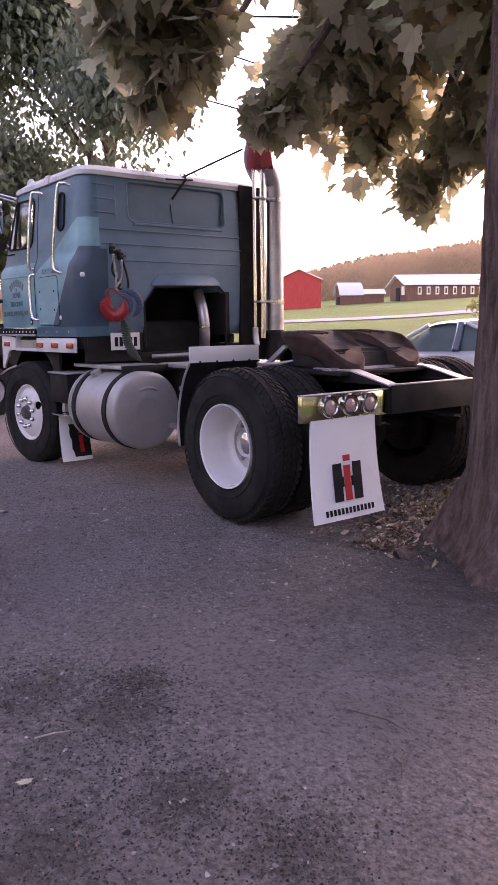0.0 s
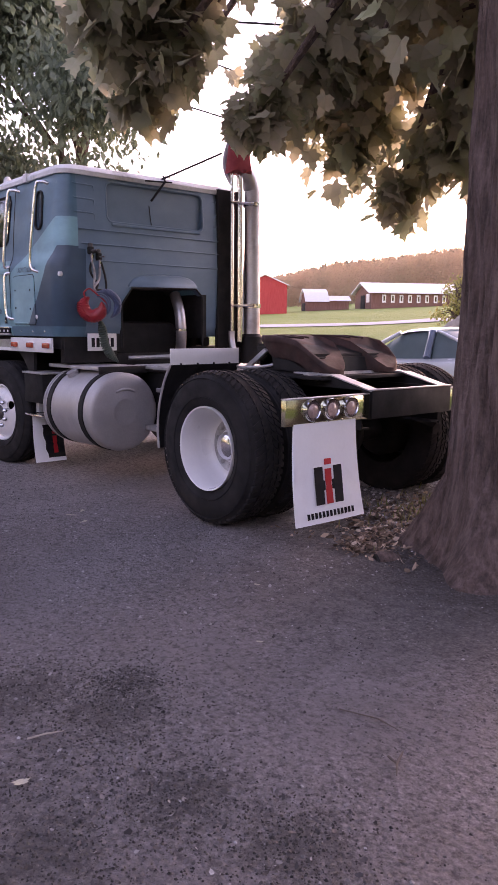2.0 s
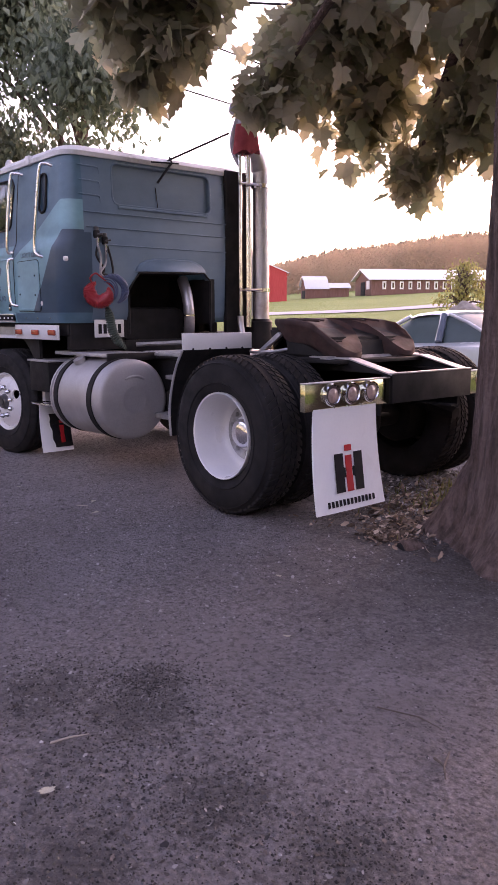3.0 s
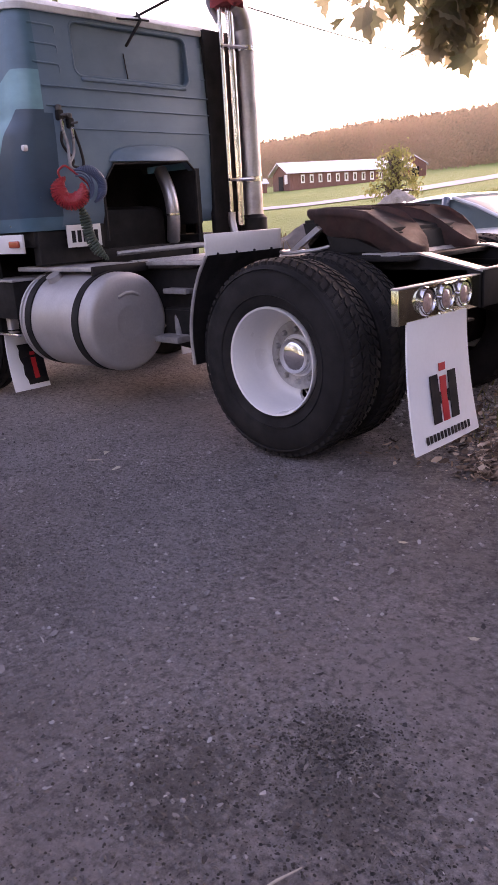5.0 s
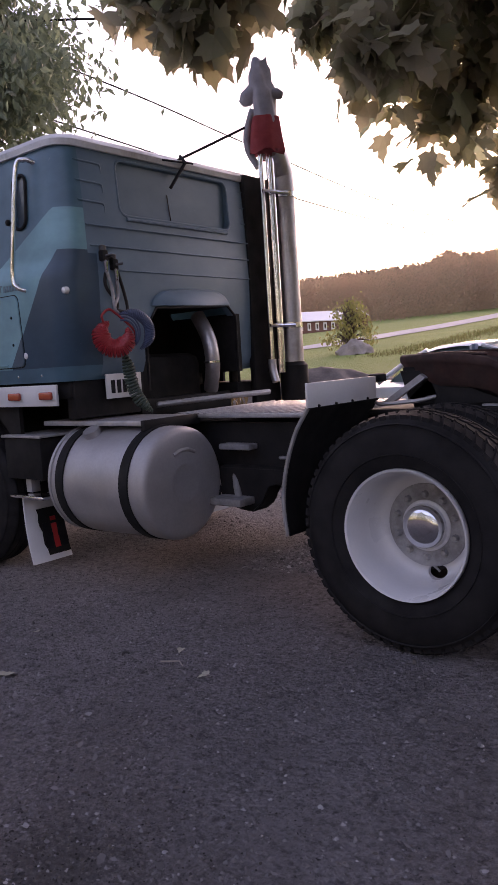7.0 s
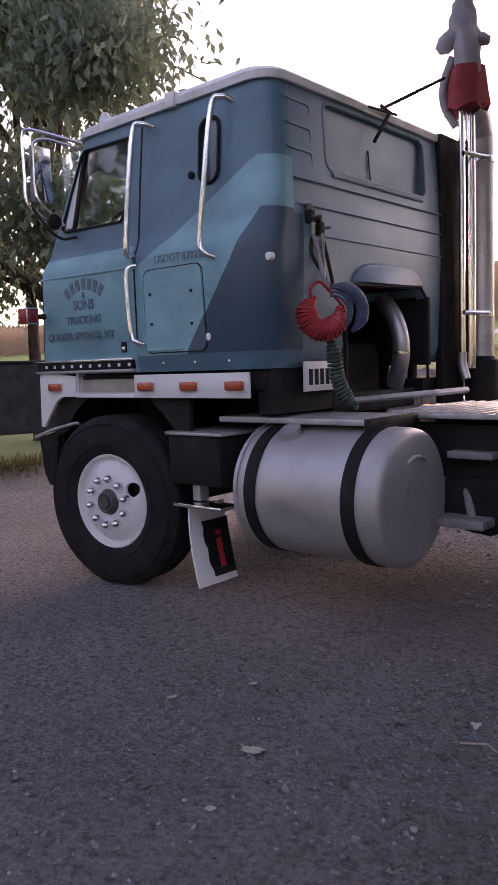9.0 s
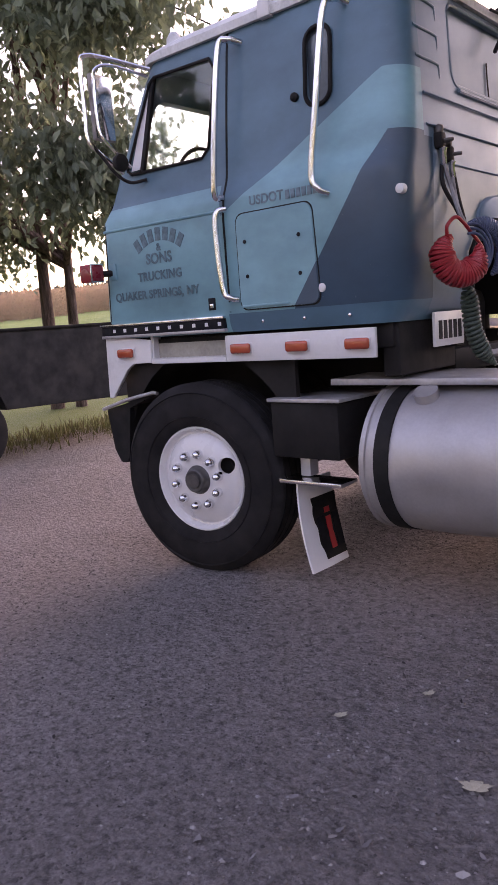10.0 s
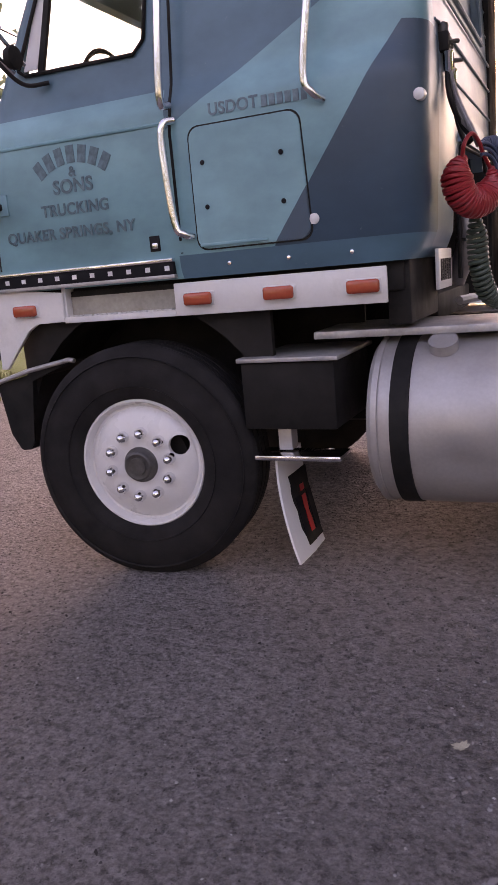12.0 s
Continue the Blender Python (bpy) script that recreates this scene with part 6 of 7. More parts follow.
# ---- barns ----
def long_barn(at, turn, length, width, eave, peak):
    b = tagged(group("long_barn"), "long low brown barn with a white metal roof and small windows", "barn")
    b.matrix_world = Matrix.Translation((at[0], at[1], ground_z(*at))) @ Matrix.Rotation(radians(turn), 4, "Z")
    hw = width / 2
    part("wall_shell", prismed([(-hw, -0.5), (hw, -0.5), (hw, eave), (0, peak - 0.1), (-hw, eave)], "x", 0, length), M_BARN_BRN, b)
    for s in (-1, 1):
        part("roof", prismed([(0, peak + 0.1), (s * (hw + 0.5), eave - 0.15), (s * (hw + 0.5), eave - 0.3), (0, peak - 0.05)], "x", -0.6, length + 0.6), M_TIN, b, "white metal roof")
    n = int(length / 1.3)
    for k in range(n):
        x = 1.6 + k * 1.3
        if x > length - 1.5:
            break
        w = part("window", boxed(x, x + 0.55, -hw - 0.09, -hw - 0.02, eave * 0.34, eave * 0.80), M_WHITE, b)
        part("pane", boxed(x + 0.14, x + 0.41, -hw - 0.11, -hw - 0.09, eave * 0.42, eave * 0.72), M_DARK, w)
    part("door", boxed(-0.08, -0.01, -0.9, 0.9, -0.3, eave * 0.8), M_INK, b)
    part("window", boxed(-0.08, -0.01, -hw + 0.8, -hw + 2.0, eave * 0.35, eave * 0.85), M_WHITE, b)
    return b


def small_barn(name, at, turn, length, width, eave, peak, wall, label, roof=M_TIN, knee=0.0, door=M_INK):
    """A gabled building; knee breaks the roof in two slopes at that share of its half-width."""
    b = tagged(group(name), label, "barn")
    b.matrix_world = Matrix.Translation((at[0], at[1], ground_z(*at))) @ Matrix.Rotation(radians(turn), 4, "Z")
    hw = width / 2
    half = [(hw, eave)] + ([(hw * knee, eave + (peak - eave) * 0.68)] if knee else [])
    part("wall_shell", prismed([(-hw, -0.5), (hw, -0.5)] + [(y, z - 0.02) for y, z in half] + [(0, peak - 0.1)] + [(-y, z - 0.02) for y, z in reversed(half)], "x", 0, length), wall, b)
    slope = [(hw + 0.3, eave - 0.16)] + half[1:] + [(0, peak)]
    for s in (-1, 1):
        for (ya, za), (yb, zb) in zip(slope, slope[1:]):
            part("roof", prismed([(s * yb, zb + 0.08), (s * ya, za + 0.08), (s * ya, za - 0.04), (s * yb, zb - 0.04)], "x", -0.3, length + 0.3), roof, b, "pale metal roof")
    part("door", boxed(-0.08, -0.01, -0.8, 0.8, -0.3, eave * 0.75), door, b)
    return b


long_barn((-71.65, 82.25), 60, 18.5, 7.2, 2.4, 3.7)
small_barn("red_barn", (-70.7, 62.2), 138.4, 10, 5.6, 3.8, 5.0, M_BARN_RED, "bright red gabled barn with a pale roof", M_TIN, 0.0, M_BARN_RED)
small_barn("shed", (-76.6, 75.0), 60, 3.0, 3.2, 1.5, 3.1, M_BARN_BRN, "small brown shed with a pale gambrel roof", M_TIN, 0.6)
small_barn("lean_to", (-75.0, 77.5), 55, 3.4, 2.6, 1.5, 2.0, M_BARN_BRN, "low brown lean-to with a pale roof")
small_barn("field_shed", (-62.0, 101.5), 120, 5, 3.6, 1.9, 3.1, M_BARN_BRN, "small brown field shed with a pale roof")

# ---- parked car ----
car = tagged(group("sports_car"), "silver-blue low sports coupe parked beyond the truck", "car")


CY = 3.02
tail = Matrix.Translation((0.10, 2.35, 0))
car.matrix_world = Matrix.Translation((-0.55, 0.85, 0)) @ tail @ Matrix.Rotation(radians(-12), 4, "Z") @ tail.inverted() @ Matrix.Translation((-0.10, 0, 0))


def smooth_sections(stations, n=6):
    """Car stations (x, half-width, low, high) blended along the length."""
    out = []
    pts = curve_pts([(x, hw, z0) for x, hw, z0, z1 in stations], n)
    tops = curve_pts([(x, z1, 0) for x, hw, z0, z1 in stations], n)
    return [(p.x, p.y, p.z, q.y) for p, q in zip(pts, tops)]


def car_body():
    rings = []
    for x, hw, z0, z1 in smooth_sections([(-3.72, 0.62, 0.48, 0.68), (-3.45, 0.80, 0.34, 0.80), (-2.9, 0.87, 0.30, 0.93), (-2.35, 0.90, 0.28, 1.01), (-1.6, 0.91, 0.28, 1.03), (-0.9, 0.92, 0.28, 1.05), (-0.3, 0.91, 0.30, 1.07), (0.10, 0.88, 0.38, 1.05), (0.20, 0.85, 0.46, 1.01)], 4):
        half = [(hw * 0.9, z0), (hw, z0 + 0.08), (hw + 0.015, (z0 + z1) / 2), (hw, z1 - 0.12), (hw - 0.03, z1 - 0.05), (hw * 0.85, z1 - 0.01), (hw * 0.45, z1 + 0.02)]
        rings.append([(x, CY - y, z) for y, z in half] + [(x, CY + y, z) for y, z in reversed(half)])
    return loft(bmesh.new(), rings)


def cabin(inset, stations, lift=0.0):
    rings = []
    for x, hw, z0, z1 in smooth_sections(stations, 5):
        t = max(0.0, z1 - z0)
        half = [(hw + 0.20 * t / 0.4, z0), (hw + 0.11 * t / 0.4, z0 + t * 0.5), (hw + 0.02, z1 - 0.05 * t / 0.4), (hw - 0.04, z1 - 0.012), (hw * 0.5, z1)]
        rings.append([(x, CY - y + inset, z + lift) for y, z in half] + [(x, CY + y - inset, z + lift) for y, z in reversed(half)])
    return loft(bmesh.new(), rings)


part("body", car_body(), M_CAR, car)
part("glasshouse", cabin(0.0, [(-2.12, 0.66, 1.0, 1.02), (-1.88, 0.62, 1.0, 1.20), (-1.62, 0.57, 1.0, 1.35), (-1.2, 0.56, 1.0, 1.40), (-0.95, 0.56, 1.0, 1.385), (-0.6, 0.58, 1.02, 1.28), (-0.25, 0.62, 1.03, 1.15), (0.0, 0.64, 1.03, 1.07)]), M_CARGLASS, car, "pale reflecting glass")
part("roof", loft(bmesh.new(), [[(x, CY - hw, z - 0.03), (x, CY - hw + 0.06, z + 0.006), (x, CY - hw * 0.4, z + 0.02), (x, CY + hw * 0.4, z + 0.02), (x, CY + hw - 0.06, z + 0.006), (x, CY + hw, z - 0.03), (x, CY, z - 0.03)] for x, z, hw in ((-1.68, 1.345, 0.60), (-1.5, 1.385, 0.60), (-1.25, 1.404, 0.595), (-1.1, 1.402, 0.595), (-0.95, 1.387, 0.60))]), M_CAR, car)
for s in (-1, 1):
    part("windscreen_pillar", tubed([(-2.12, CY + s * 0.86, 1.02), (-1.88, CY + s * 0.72, 1.21), (-1.62, CY + s * 0.60, 1.35)], 0.028, 8), M_CAR, car)
    part("door_pillar", tubed([(-0.92, CY + s * 0.78, 1.05), (-0.99, CY + s * 0.66, 1.25), (-1.04, CY + s * 0.59, 1.365)], 0.045, 8), M_CARTRIM, car)
    part("hatch_edge", tubed([(-0.95, CY + s * 0.585, 1.375), (-0.6, CY + s * 0.63, 1.28), (-0.25, CY + s * 0.67, 1.15), (0.02, CY + s * 0.68, 1.07)], 0.02, 8), M_CAR, car)
part("mirror", boxed(-2.18, -2.02, 2.05, 2.22, 1.04, 1.13, 0.03), M_DARKRUB, car, "black door mirror")
for x in (-2.95, -0.55):
    for s in (-1, 1):
        wheel = part("wheel", lathed([(s * 0.72, 0.30), (s * 0.74, 0.325), (s * 0.92, 0.325), (s * 0.94, 0.29), (s * 0.93, 0.22), (s * 0.90, 0.2), (s * 0.90, 0.02)], (x, CY, 0.325 + ground_z(x, CY)), "y", 32), M_RUBBER, car)
        part("rim", lathed([(s * 0.905, 0.2), (s * 0.925, 0.19), (s * 0.915, 0.05), (s * 0.93, 0.04), (s * 0.93, 0.01)], (x, CY, 0.325 + ground_z(x, CY)), "y", 24), M_ALU, wheel)
part("rear_panel", boxed(0.195, 0.225, CY - 0.80, CY + 0.80, 0.50, 0.985, 0.02), M_DARKRUB, car, "black rear panel")
part("light_strip", boxed(-0.06, 0.10, CY - 0.55, CY - 0.05, 1.062, 1.078, 0.004), M_RED, car, "red strip on the tail")
for y in (2.35, 2.62, 3.42, 3.69):
    part("tail_lamp", lathed([(0.225, 0.075), (0.240, 0.07), (0.244, 0.01)], (0, y, 0.84), "x", 16), M_LAMP_RED, car)

# ---- pickup ahead of the truck ----
pick = tagged(group("pickup"), "black pickup truck parked ahead of the tractor unit", "pickup")
PX = -7.9
part("bed", prismed([(-0.90, 0.66), (-0.87, 0.60), (-0.43, 0.62), (-0.37, 0.80), (-0.23, 0.98), (0.0, 1.04), (0.23, 0.98), (0.37, 0.80), (0.43, 0.60), (2.95, 0.54), (3.00, 0.66), (3.00, 1.38), (2.96, 1.43), (-0.87, 1.43), (-0.90, 1.40)], "x", PX, PX - 1.8, 0.015), M_PICKUP, pick)
part("bed_rail", boxed(PX - 0.1, PX + 0.02, -0.90, 3.02, 1.43, 1.46, 0.008), M_DARKRUB, pick)
part("cab", prismed([(-4.3, 0.6), (-4.3, 1.15), (-3.0, 1.30), (-2.4, 1.85), (-1.15, 1.88), (-1.02, 1.40), (-0.95, 0.60)], "x", PX - 0.02, PX - 1.78, 0.02), M_PICKUP, pick)
for y in (0.0, -3.2):
    for s in (0, 1):
        x = PX - 0.02 if s == 0 else PX - 1.78
        wheel = part("wheel", lathed([(x - 0.12, 0.2), (x - 0.12, 0.36), (x - 0.1, 0.39), (x + 0.06, 0.39), (x + 0.08, 0.36), (x + 0.07, 0.24), (x + 0.03, 0.22), (x + 0.03, 0.02)], (0, y, 0.39 + ground_z(x, y)), "x", 32), M_RUBBER, pick)
        part("rim", lathed([(x + 0.03, 0.22), (x + 0.055, 0.2), (x + 0.04, 0.07), (x + 0.06, 0.05), (x + 0.06, 0.01)], (0, y, 0.39 + ground_z(x, y)), "x", 24), M_ALU, wheel)

# ---- utility pole and wires ----
pole = tagged(group("utility_line"), "weathered wooden utility poles and wires along the road", "utility line")
for px, py, top in ((-34.5, 92.0, 7.5),):
    part("post", tubed([(px, py, ground_z(px, py) - 0.2), (px, py, ground_z(px, py) + top)], 0.16, 10, [0.17, 0.12]), M_WOOD, pole)

for pts in ([(-30.0, -6.0, 9.0), (-11.5, 4.0, 7.68), (-6.0, 7.0, 6.95), (-1.0, 9.8, 7.3), (25.0, 24.0, 9.5)], [(-13.5, -10.0, 9.6), (-14.4, 9.2, 9.0), (-15.3, 17.0, 8.8), (-16.5, 29.5, 8.4), (-17.2, 45.0, 8.6), (-18.5, 70.0, 9.2)], [(-13.5, -10.0, 8.4), (-14.9, 9.0, 7.8), (-16.1, 20.3, 7.6), (-16.5, 31.0, 7.4), (-17.2, 45.0, 7.5), (-18.5, 70.0, 8.2)]):
    part("wire", tubed(curve_pts(pts, 8), 0.021, 5), M_INK, pole)


# ---- gravel pile beyond the car ----
def pile(px, py, size, height):
    bm = bmesh.new()
    rings = []
    for k in range(12):
        t = k / 11
        rr = size * (1 - t ** 1.6) ** 0.8 + 0.02
        ring_pts = []
        for q in range(40):
            a = 2 * math.pi * q / 40
            w = rr * (1 + 0.22 * noise.noise(Vector((math.cos(a) * 1.5, math.sin(a) * 1.5, t * 2))))
            ring_pts.append((px + 1.25 * w * math.cos(a), py + 0.8 * w * math.sin(a), ground_z(px, py) - 0.05 + height * t + 0.16 * noise.noise(Vector((math.cos(a) * 3 * rr, math.sin(a) * 3 * rr, t * 4 + 5)))))
        rings.append(ring_pts)
    return loft(bm, rings)


tagged(part("earth_mound", pile(-5.3, 6.2, 1.85, 1.14), M_DIRT), "grey-brown heap of gravel and dirt overgrown at the edges", "mound")
tagged(part("earth_mound", pile(-18.45, 29.0, 0.85, 0.80), surface("pale_heap_stone", (0.27, 0.225, 0.20), 0.9, vary=0.5, scale=2, grain=20, bump=1.0)), "pale grey heap of stone below the young tree", "mound")


# ---- loose ground cover ----
def scatter(name, count, area, r0, r1, material, label, category, flat=0.6, seed=1, clumps=(), in_clumps=0.65):
    """Small chips lying on the ground, five or six faces each."""
    r = random.Random(seed)
    verts, faces = [], []
    for _ in range(count):
        if clumps and r.random() < in_clumps:
            cx, cy, cr = r.choice(clumps)
            x, y = r.gauss(cx, cr), r.gauss(cy, cr)
        else:
            x, y = r.uniform(area[0], area[1]), r.uniform(area[2], area[3])
        s = r0 + (r1 - r0) * r.random() ** 3
        z = ground_z(x, y)
        a = r.uniform(0, 6.28)
        n = len(verts)
        k = 5
        for i in range(k):
            q = a + 6.283 * i / k
            verts.append((x + s * math.cos(q) * r.uniform(0.6, 1.2), y + s * math.sin(q) * r.uniform(0.5, 1.1), z - 0.002))
        verts.append((x + r.uniform(-0.3, 0.3) * s, y + r.uniform(-0.3, 0.3) * s, z + s * flat * r.uniform(0.6, 1.3)))
        for i in range(k):
            faces.append((n + i, n + (i + 1) % k, n + k))
    me = bpy.data.meshes.new(name)
    me.from_pydata(verts, [], faces)
    me.materials.append(material)
    return tagged(new(name, me), label, category, kind="stuff")


def flakes(name, count, area, r0, r1, material, label, category, seed, clumps=(), in_clumps=0.65):
    """Thin tilted scraps, each a bent four-sided piece."""
    r = random.Random(seed)
    verts, faces = [], []
    for _ in range(count):
        if clumps and r.random() < in_clumps:
            cx, cy, cr = r.choice(clumps)
            x, y = r.gauss(cx, cr), r.gauss(cy, cr)
        else:
            x, y = r.uniform(area[0], area[1]), r.uniform(area[2], area[3])
        s = r0 + (r1 - r0) * r.random() ** 2
        m = Matrix.Translation((x, y, ground_z(x, y) + s * 0.30)) @ Matrix.Rotation(r.uniform(0, 6.28), 4, "Z") @ Matrix.Rotation(r.gauss(0, 0.5), 4, "X") @ Matrix.Rotation(r.gauss(0, 0.4), 4, "Y")
        w, n = s * r.uniform(0.25, 0.8), len(verts)
        lift = s * r.uniform(0.05, 0.35)
        for px, py, pz in ((-s, -w * 0.4, lift), (-s * 0.2, -w, 0), (s * 0.9, -w * 0.3, lift), (s, w * 0.3, lift), (s * 0.1, w, 0), (-s * 0.8, w * 0.6, lift * 0.6)):
            verts.append(tuple(m @ Vector((px * r.uniform(0.8, 1.2), py * r.uniform(0.7, 1.3), pz))))
        faces += [(n, n + 1, n + 4, n + 5), (n + 1, n + 2, n + 3, n + 4)]
    me = bpy.data.meshes.new(name)
    me.from_pydata(verts, [], faces)
    me.materials.append(material)
    return tagged(new(name, me), label, category, kind="stuff")


def island_stones(name, stops):
    m, nt, b = nodes_of(name)
    geo = nt.nodes.new("ShaderNodeNewGeometry")
    nt.links.new(ramp(nt, geo.outputs["Random Per Island"], stops), b.inputs["Base Color"])
    b.inputs["Roughness"].default_value = 0.8
    return m


M_GRIT = island_stones("mixed_grit", [(0.0, (0.045, 0.04, 0.04)), (0.5, (0.12, 0.108, 0.11)), (0.90, (0.19, 0.17, 0.17)), (0.985, (0.30, 0.28, 0.28)), (1.0, (0.48, 0.46, 0.46))])
M_LITTER = island_stones("dry_litter", [(0.0, (0.04, 0.027, 0.02)), (0.4, (0.14, 0.09, 0.065)), (0.75, (0.33, 0.225, 0.17)), (1.0, (0.55, 0.43, 0.35))])
M_CLOD = island_stones("dark_mulch", [(0.0, (0.012, 0.010, 0.010)), (0.7, (0.045, 0.036, 0.032)), (1.0, (0.14, 0.12, 0.10))])
M_FLAKE = island_stones("dry_flakes", [(0.0, (0.02, 0.016, 0.016)), (0.45, (0.06, 0.05, 0.05)), (0.75, (0.12, 0.10, 0.098)), (0.95, (0.20, 0.175, 0.17)), (1.0, (0.38, 0.35, 0.34))])
M_PALESTONE = island_stones("crushed_stone", [(0.0, (0.07, 0.065, 0.065)), (0.5, (0.20, 0.185, 0.185)), (0.85, (0.32, 0.30, 0.30)), (1.0, (0.55, 0.53, 0.53))])
M_CHIP = island_stones("stone_chips", [(0.0, (0.085, 0.076, 0.077)), (0.5, (0.17, 0.152, 0.155)), (0.85, (0.22, 0.20, 0.205)), (1.0, (0.36, 0.34, 0.34))])
scatter("gravel", 80000, (-5.0, 3.6, -3.9, 0.6), 0.002, 0.011, M_GRIT, "loose mixed gravel over dark asphalt", "gravel", 0.55, 1)
scatter("coarse_gravel", 5000, (-3.0, 3.0, 0.6, 6.0), 0.008, 0.03, M_GRIT, "coarse pale gravel beyond the truck", "gravel", 0.6, 2)
CLUMPS = [(1.75, -2.95, 0.16), (2.35, -3.05, 0.15), (2.72, -2.95, 0.13), (1.40, -3.15, 0.18), (2.3, -3.45, 0.18), (1.6, -2.8, 0.09), (-0.2, -2.9, 0.25), (2.0, -3.2, 0.2)]
scatter("mulch", 15000, (0.6, 3.2, -3.7, -2.5), 0.002, 0.009, M_CLOD, "dark mulch and broken bark on the gravel", "mulch", 0.6, 3, CLUMPS, 0.9)
flakes("leaf_litter", 2600, (0.3, 1.5, -0.95, 1.2), 0.006, 0.032, M_LITTER, "dry tan leaf litter and wood chips at the foot of the tree", "leaf litter", 4, [(0.98, -0.55, 0.12), (0.80, -0.25, 0.16), (0.65, 0.10, 0.2), (0.75, 0.5, 0.25), (1.05, -0.75, 0.08)], 0.8)
flakes("chips", 3000, (-4.5, 3.6, -4.0, -1.3), 0.003, 0.012, M_FLAKE, "scattered dry chips and leaf fragments", "chips", 5, CLUMPS + [(2.6, -3.25, 0.3), (2.1, -3.3, 0.3)], 0.55)
scatter("crushed_stone", 12000, (-1.7, 0.9, -0.35, 2.8), 0.006, 0.027, M_PALESTONE, "coarse pale crushed stone under the truck", "gravel", 0.6, 6)
flakes("stone_flakes", 1200, (-2.0, 1.2, -3.5, -1.1), 0.004, 0.018, M_CHIP, "small pale flakes of stone and leaf on the lot", "chips", 12)
scatter("strewn_stone", 9000, (-2.2, 1.5, -3.5, -1.0), 0.003, 0.015, M_CHIP, "strewn chips of stone on the lot", "gravel", 0.5, 8)

# a cut root stub beside the tree
stub = tagged(group("root_stub"), "dark cut root stub beside the tree", "root")
part("wood", tubed([(1.235, -0.86, 0.028), (1.24, -0.85, 0.030), (1.262, -0.78, 0.030), (1.285, -0.72, 0.010)], 0.09, 14, [0.048, 0.055, 0.054, 0.03]), M_BARK, stub)
part("cut_end", tubed([(1.229, -0.872, 0.028), (1.237, -0.857, 0.029)], 0.05, 14, [0.040, 0.049]), M_BLACK, stub, "blackened cut end")

# fallen leaves and twigs told apart on the gravel
for i, (x, y, s, turn) in enumerate(((-1.48, -2.215, 0.085, 20), (-1.83, -1.79, 0.045, 80), (-0.66, -1.745, 0.055, 140), (1.11, -1.70, 0.04, 10), (-2.01, -2.08, 0.05, 60), (1.66, -2.16, 0.035, 30), (2.0, -3.41, 0.05, 75), (-0.96, -1.60, 0.04, 200))):
    lf = tagged(new("fallen_leaf", blade.copy()), "pale dry fallen leaf on the gravel", "leaf", "fallen leaves")
    lf.data.materials.clear()
    lf.data.materials.append(surface("dry_leaf", (0.46, 0.42, 0.33), 0.7, vary=0.3, scale=30))
    lf.matrix_world = Matrix.Translation((x, y, ground_z(x, y) + 0.012)) @ Matrix.Rotation(radians(turn), 4, "Z") @ Matrix.Rotation(radians(84), 4, "X") @ Matrix.Diagonal((s, s, s, 1))
M_TWIG = surface("brown_twig", (0.10, 0.08, 0.07), 0.8, vary=0.3)
M_TWIG_PALE = surface("pale_twig", (0.36, 0.31, 0.27), 0.8, vary=0.3)
for pts, r in (([(2.606, -2.435, 0.012), (2.65, -2.447, 0.014), (2.69, -2.497, 0.010)], 0.0045), ([(2.65, -2.447, 0.012), (2.635, -2.41, 0.016), (2.617, -2.372, 0.012)], 0.005), ([(1.762, -3.285, 0.010), (1.778, -3.225, 0.014), (1.795, -3.165, 0.010)], 0.0035), ([(2.285, -2.32, 0.006), (2.425, -2.27, 0.010), (2.516, -2.27, 0.006)], 0.003), ([(-0.95, -1.75, 0.01), (-0.87, -1.71, 0.012), (-0.82, -1.74, 0.01)], 0.004)):
    tagged(part("twig", tubed([(x, y, z + ground_z(x, y)) for x, y, z in pts], r, 6, [r, r * 0.9, r * 0.5]), M_TWIG if pts[0][0] > 1.9 else M_TWIG_PALE), "broken twig lying on the gravel", "twig", "twigs")


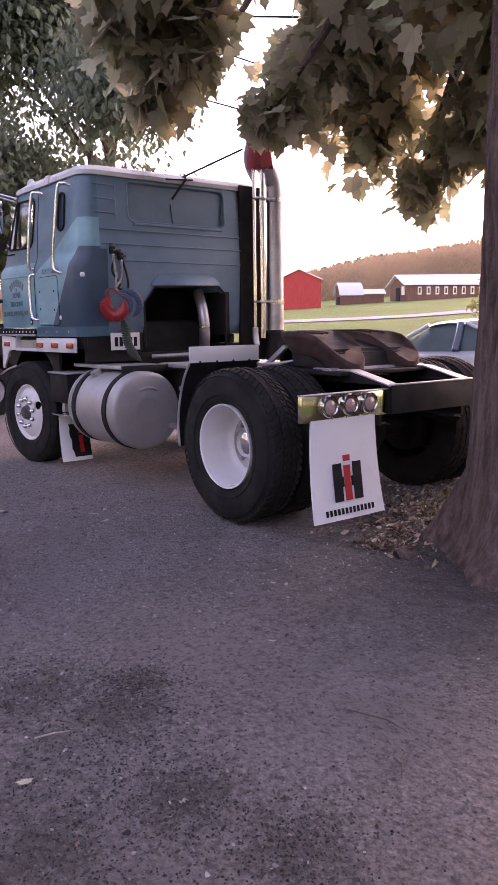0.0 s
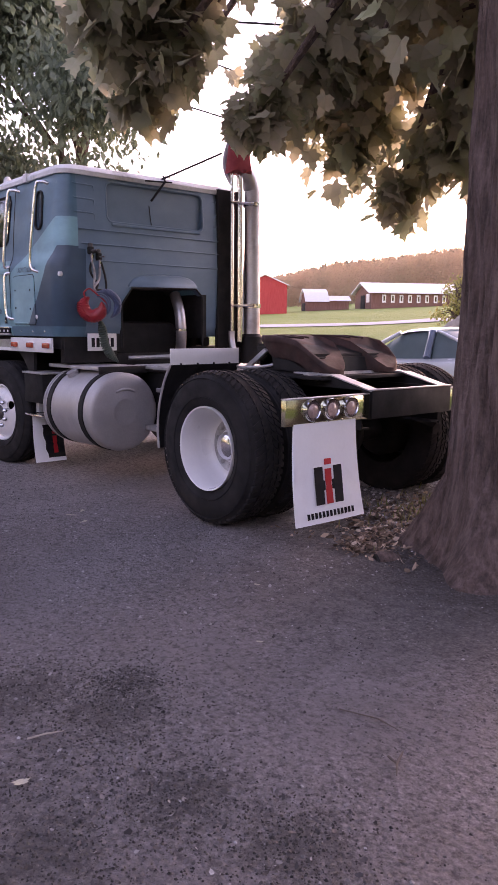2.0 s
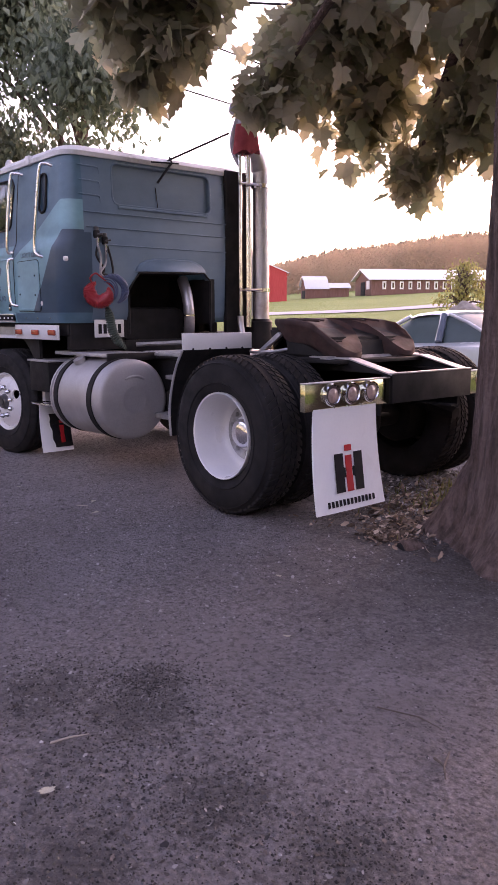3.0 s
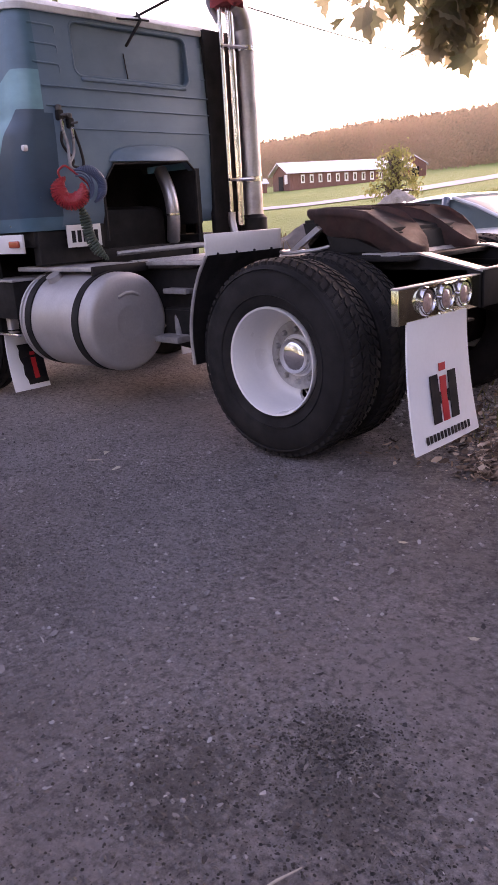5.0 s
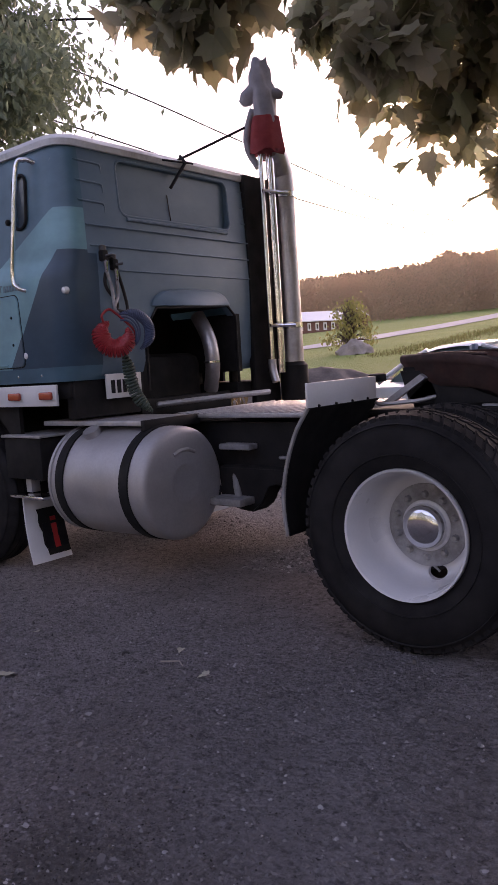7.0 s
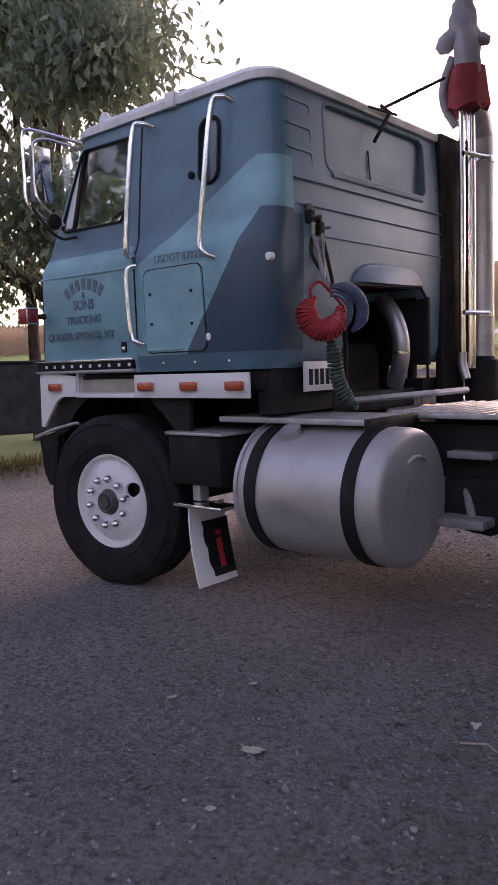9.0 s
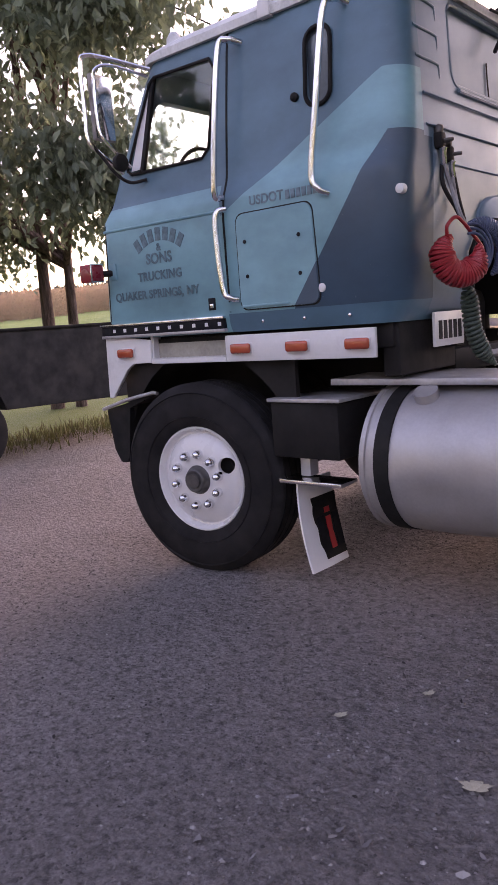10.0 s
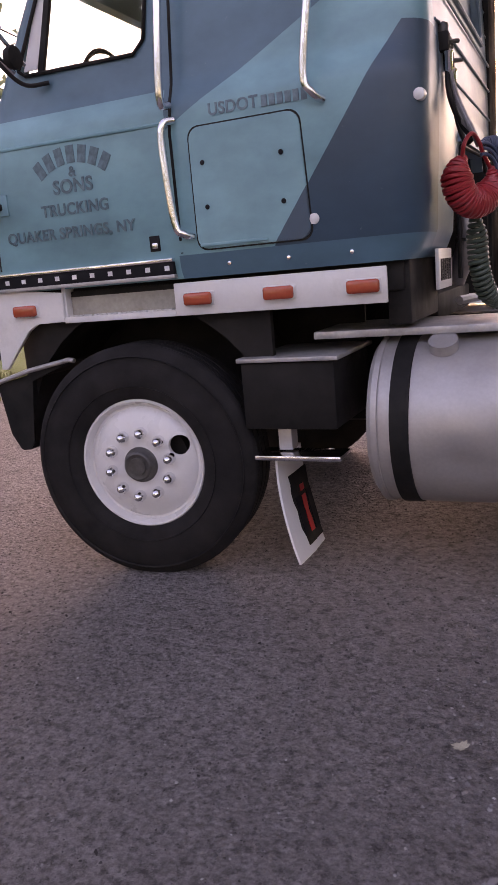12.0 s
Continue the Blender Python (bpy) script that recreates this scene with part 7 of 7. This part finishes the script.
# ---- rough grass along the field edge ----
def tufts(name, count, line, spread, size, seed, stops, label):
    r = random.Random(seed)
    verts, faces = [], []
    for _ in range(count):
        k = r.randrange(len(line) - 1)
        t = r.random()
        x = line[k][0] + (line[k + 1][0] - line[k][0]) * t + r.gauss(0, spread)
        y = line[k][1] + (line[k + 1][1] - line[k][1]) * t + r.gauss(0, spread)
        z, a, h = ground_z(x, y), r.uniform(0, 6.28), size * r.uniform(0.5, 1.2)
        n = len(verts)
        w = h * 0.09
        lean = Vector((r.gauss(0, 0.3), r.gauss(0, 0.3), 0)) * h
        verts += [(x - w * math.cos(a), y - w * math.sin(a), z - 0.01), (x + w * math.cos(a), y + w * math.sin(a), z - 0.01), (x + lean.x, y + lean.y, z + h)]
        faces.append((n, n + 1, n + 2))
    me = bpy.data.meshes.new(name)
    me.from_pydata(verts, [], faces)
    me.materials.append(leafy(name + "_blades", stops, 0.3))
    return tagged(new(name, me), label, "grass", kind="stuff")


tufts("rough_grass", 5000, [(-15.0, 26.0), (-16.5, 36.0), (-18.5, 48.0), (-20, 60)], 0.8, 0.17, 31, [(0.0, (0.07, 0.08, 0.02)), (1.0, (0.20, 0.17, 0.06))], "rough brownish grass along a field edge")
tufts("brush", 7000, [(-7.1, 6.8), (-5.5, 6.2), (-4.4, 6.6), (-2.5, 6.8)], 0.5, 0.75, 34, [(0.0, (0.09, 0.07, 0.03)), (1.0, (0.22, 0.13, 0.07))], "dry brown brush round the gravel heap")
tufts("tree_foot_grass", 2600, [(0.8, 0.1), (1.2, 0.9), (2.3, 1.0), (2.6, 0.2)], 0.3, 0.075, 32, [(0.0, (0.06, 0.08, 0.02)), (1.0, (0.22, 0.19, 0.08))], "thin worn grass round the foot of the tree")
tufts("lot_edge_grass", 9000, [(-9.0, -3.0), (-9.3, 1.0), (-9.2, 5.0), (-6.0, 6.6), (0.0, 6.6), (3.0, 5.0)], 0.4, 0.12, 33, [(0.0, (0.035, 0.045, 0.018)), (1.0, (0.11, 0.105, 0.045))], "mown grass at the edge of the lot")
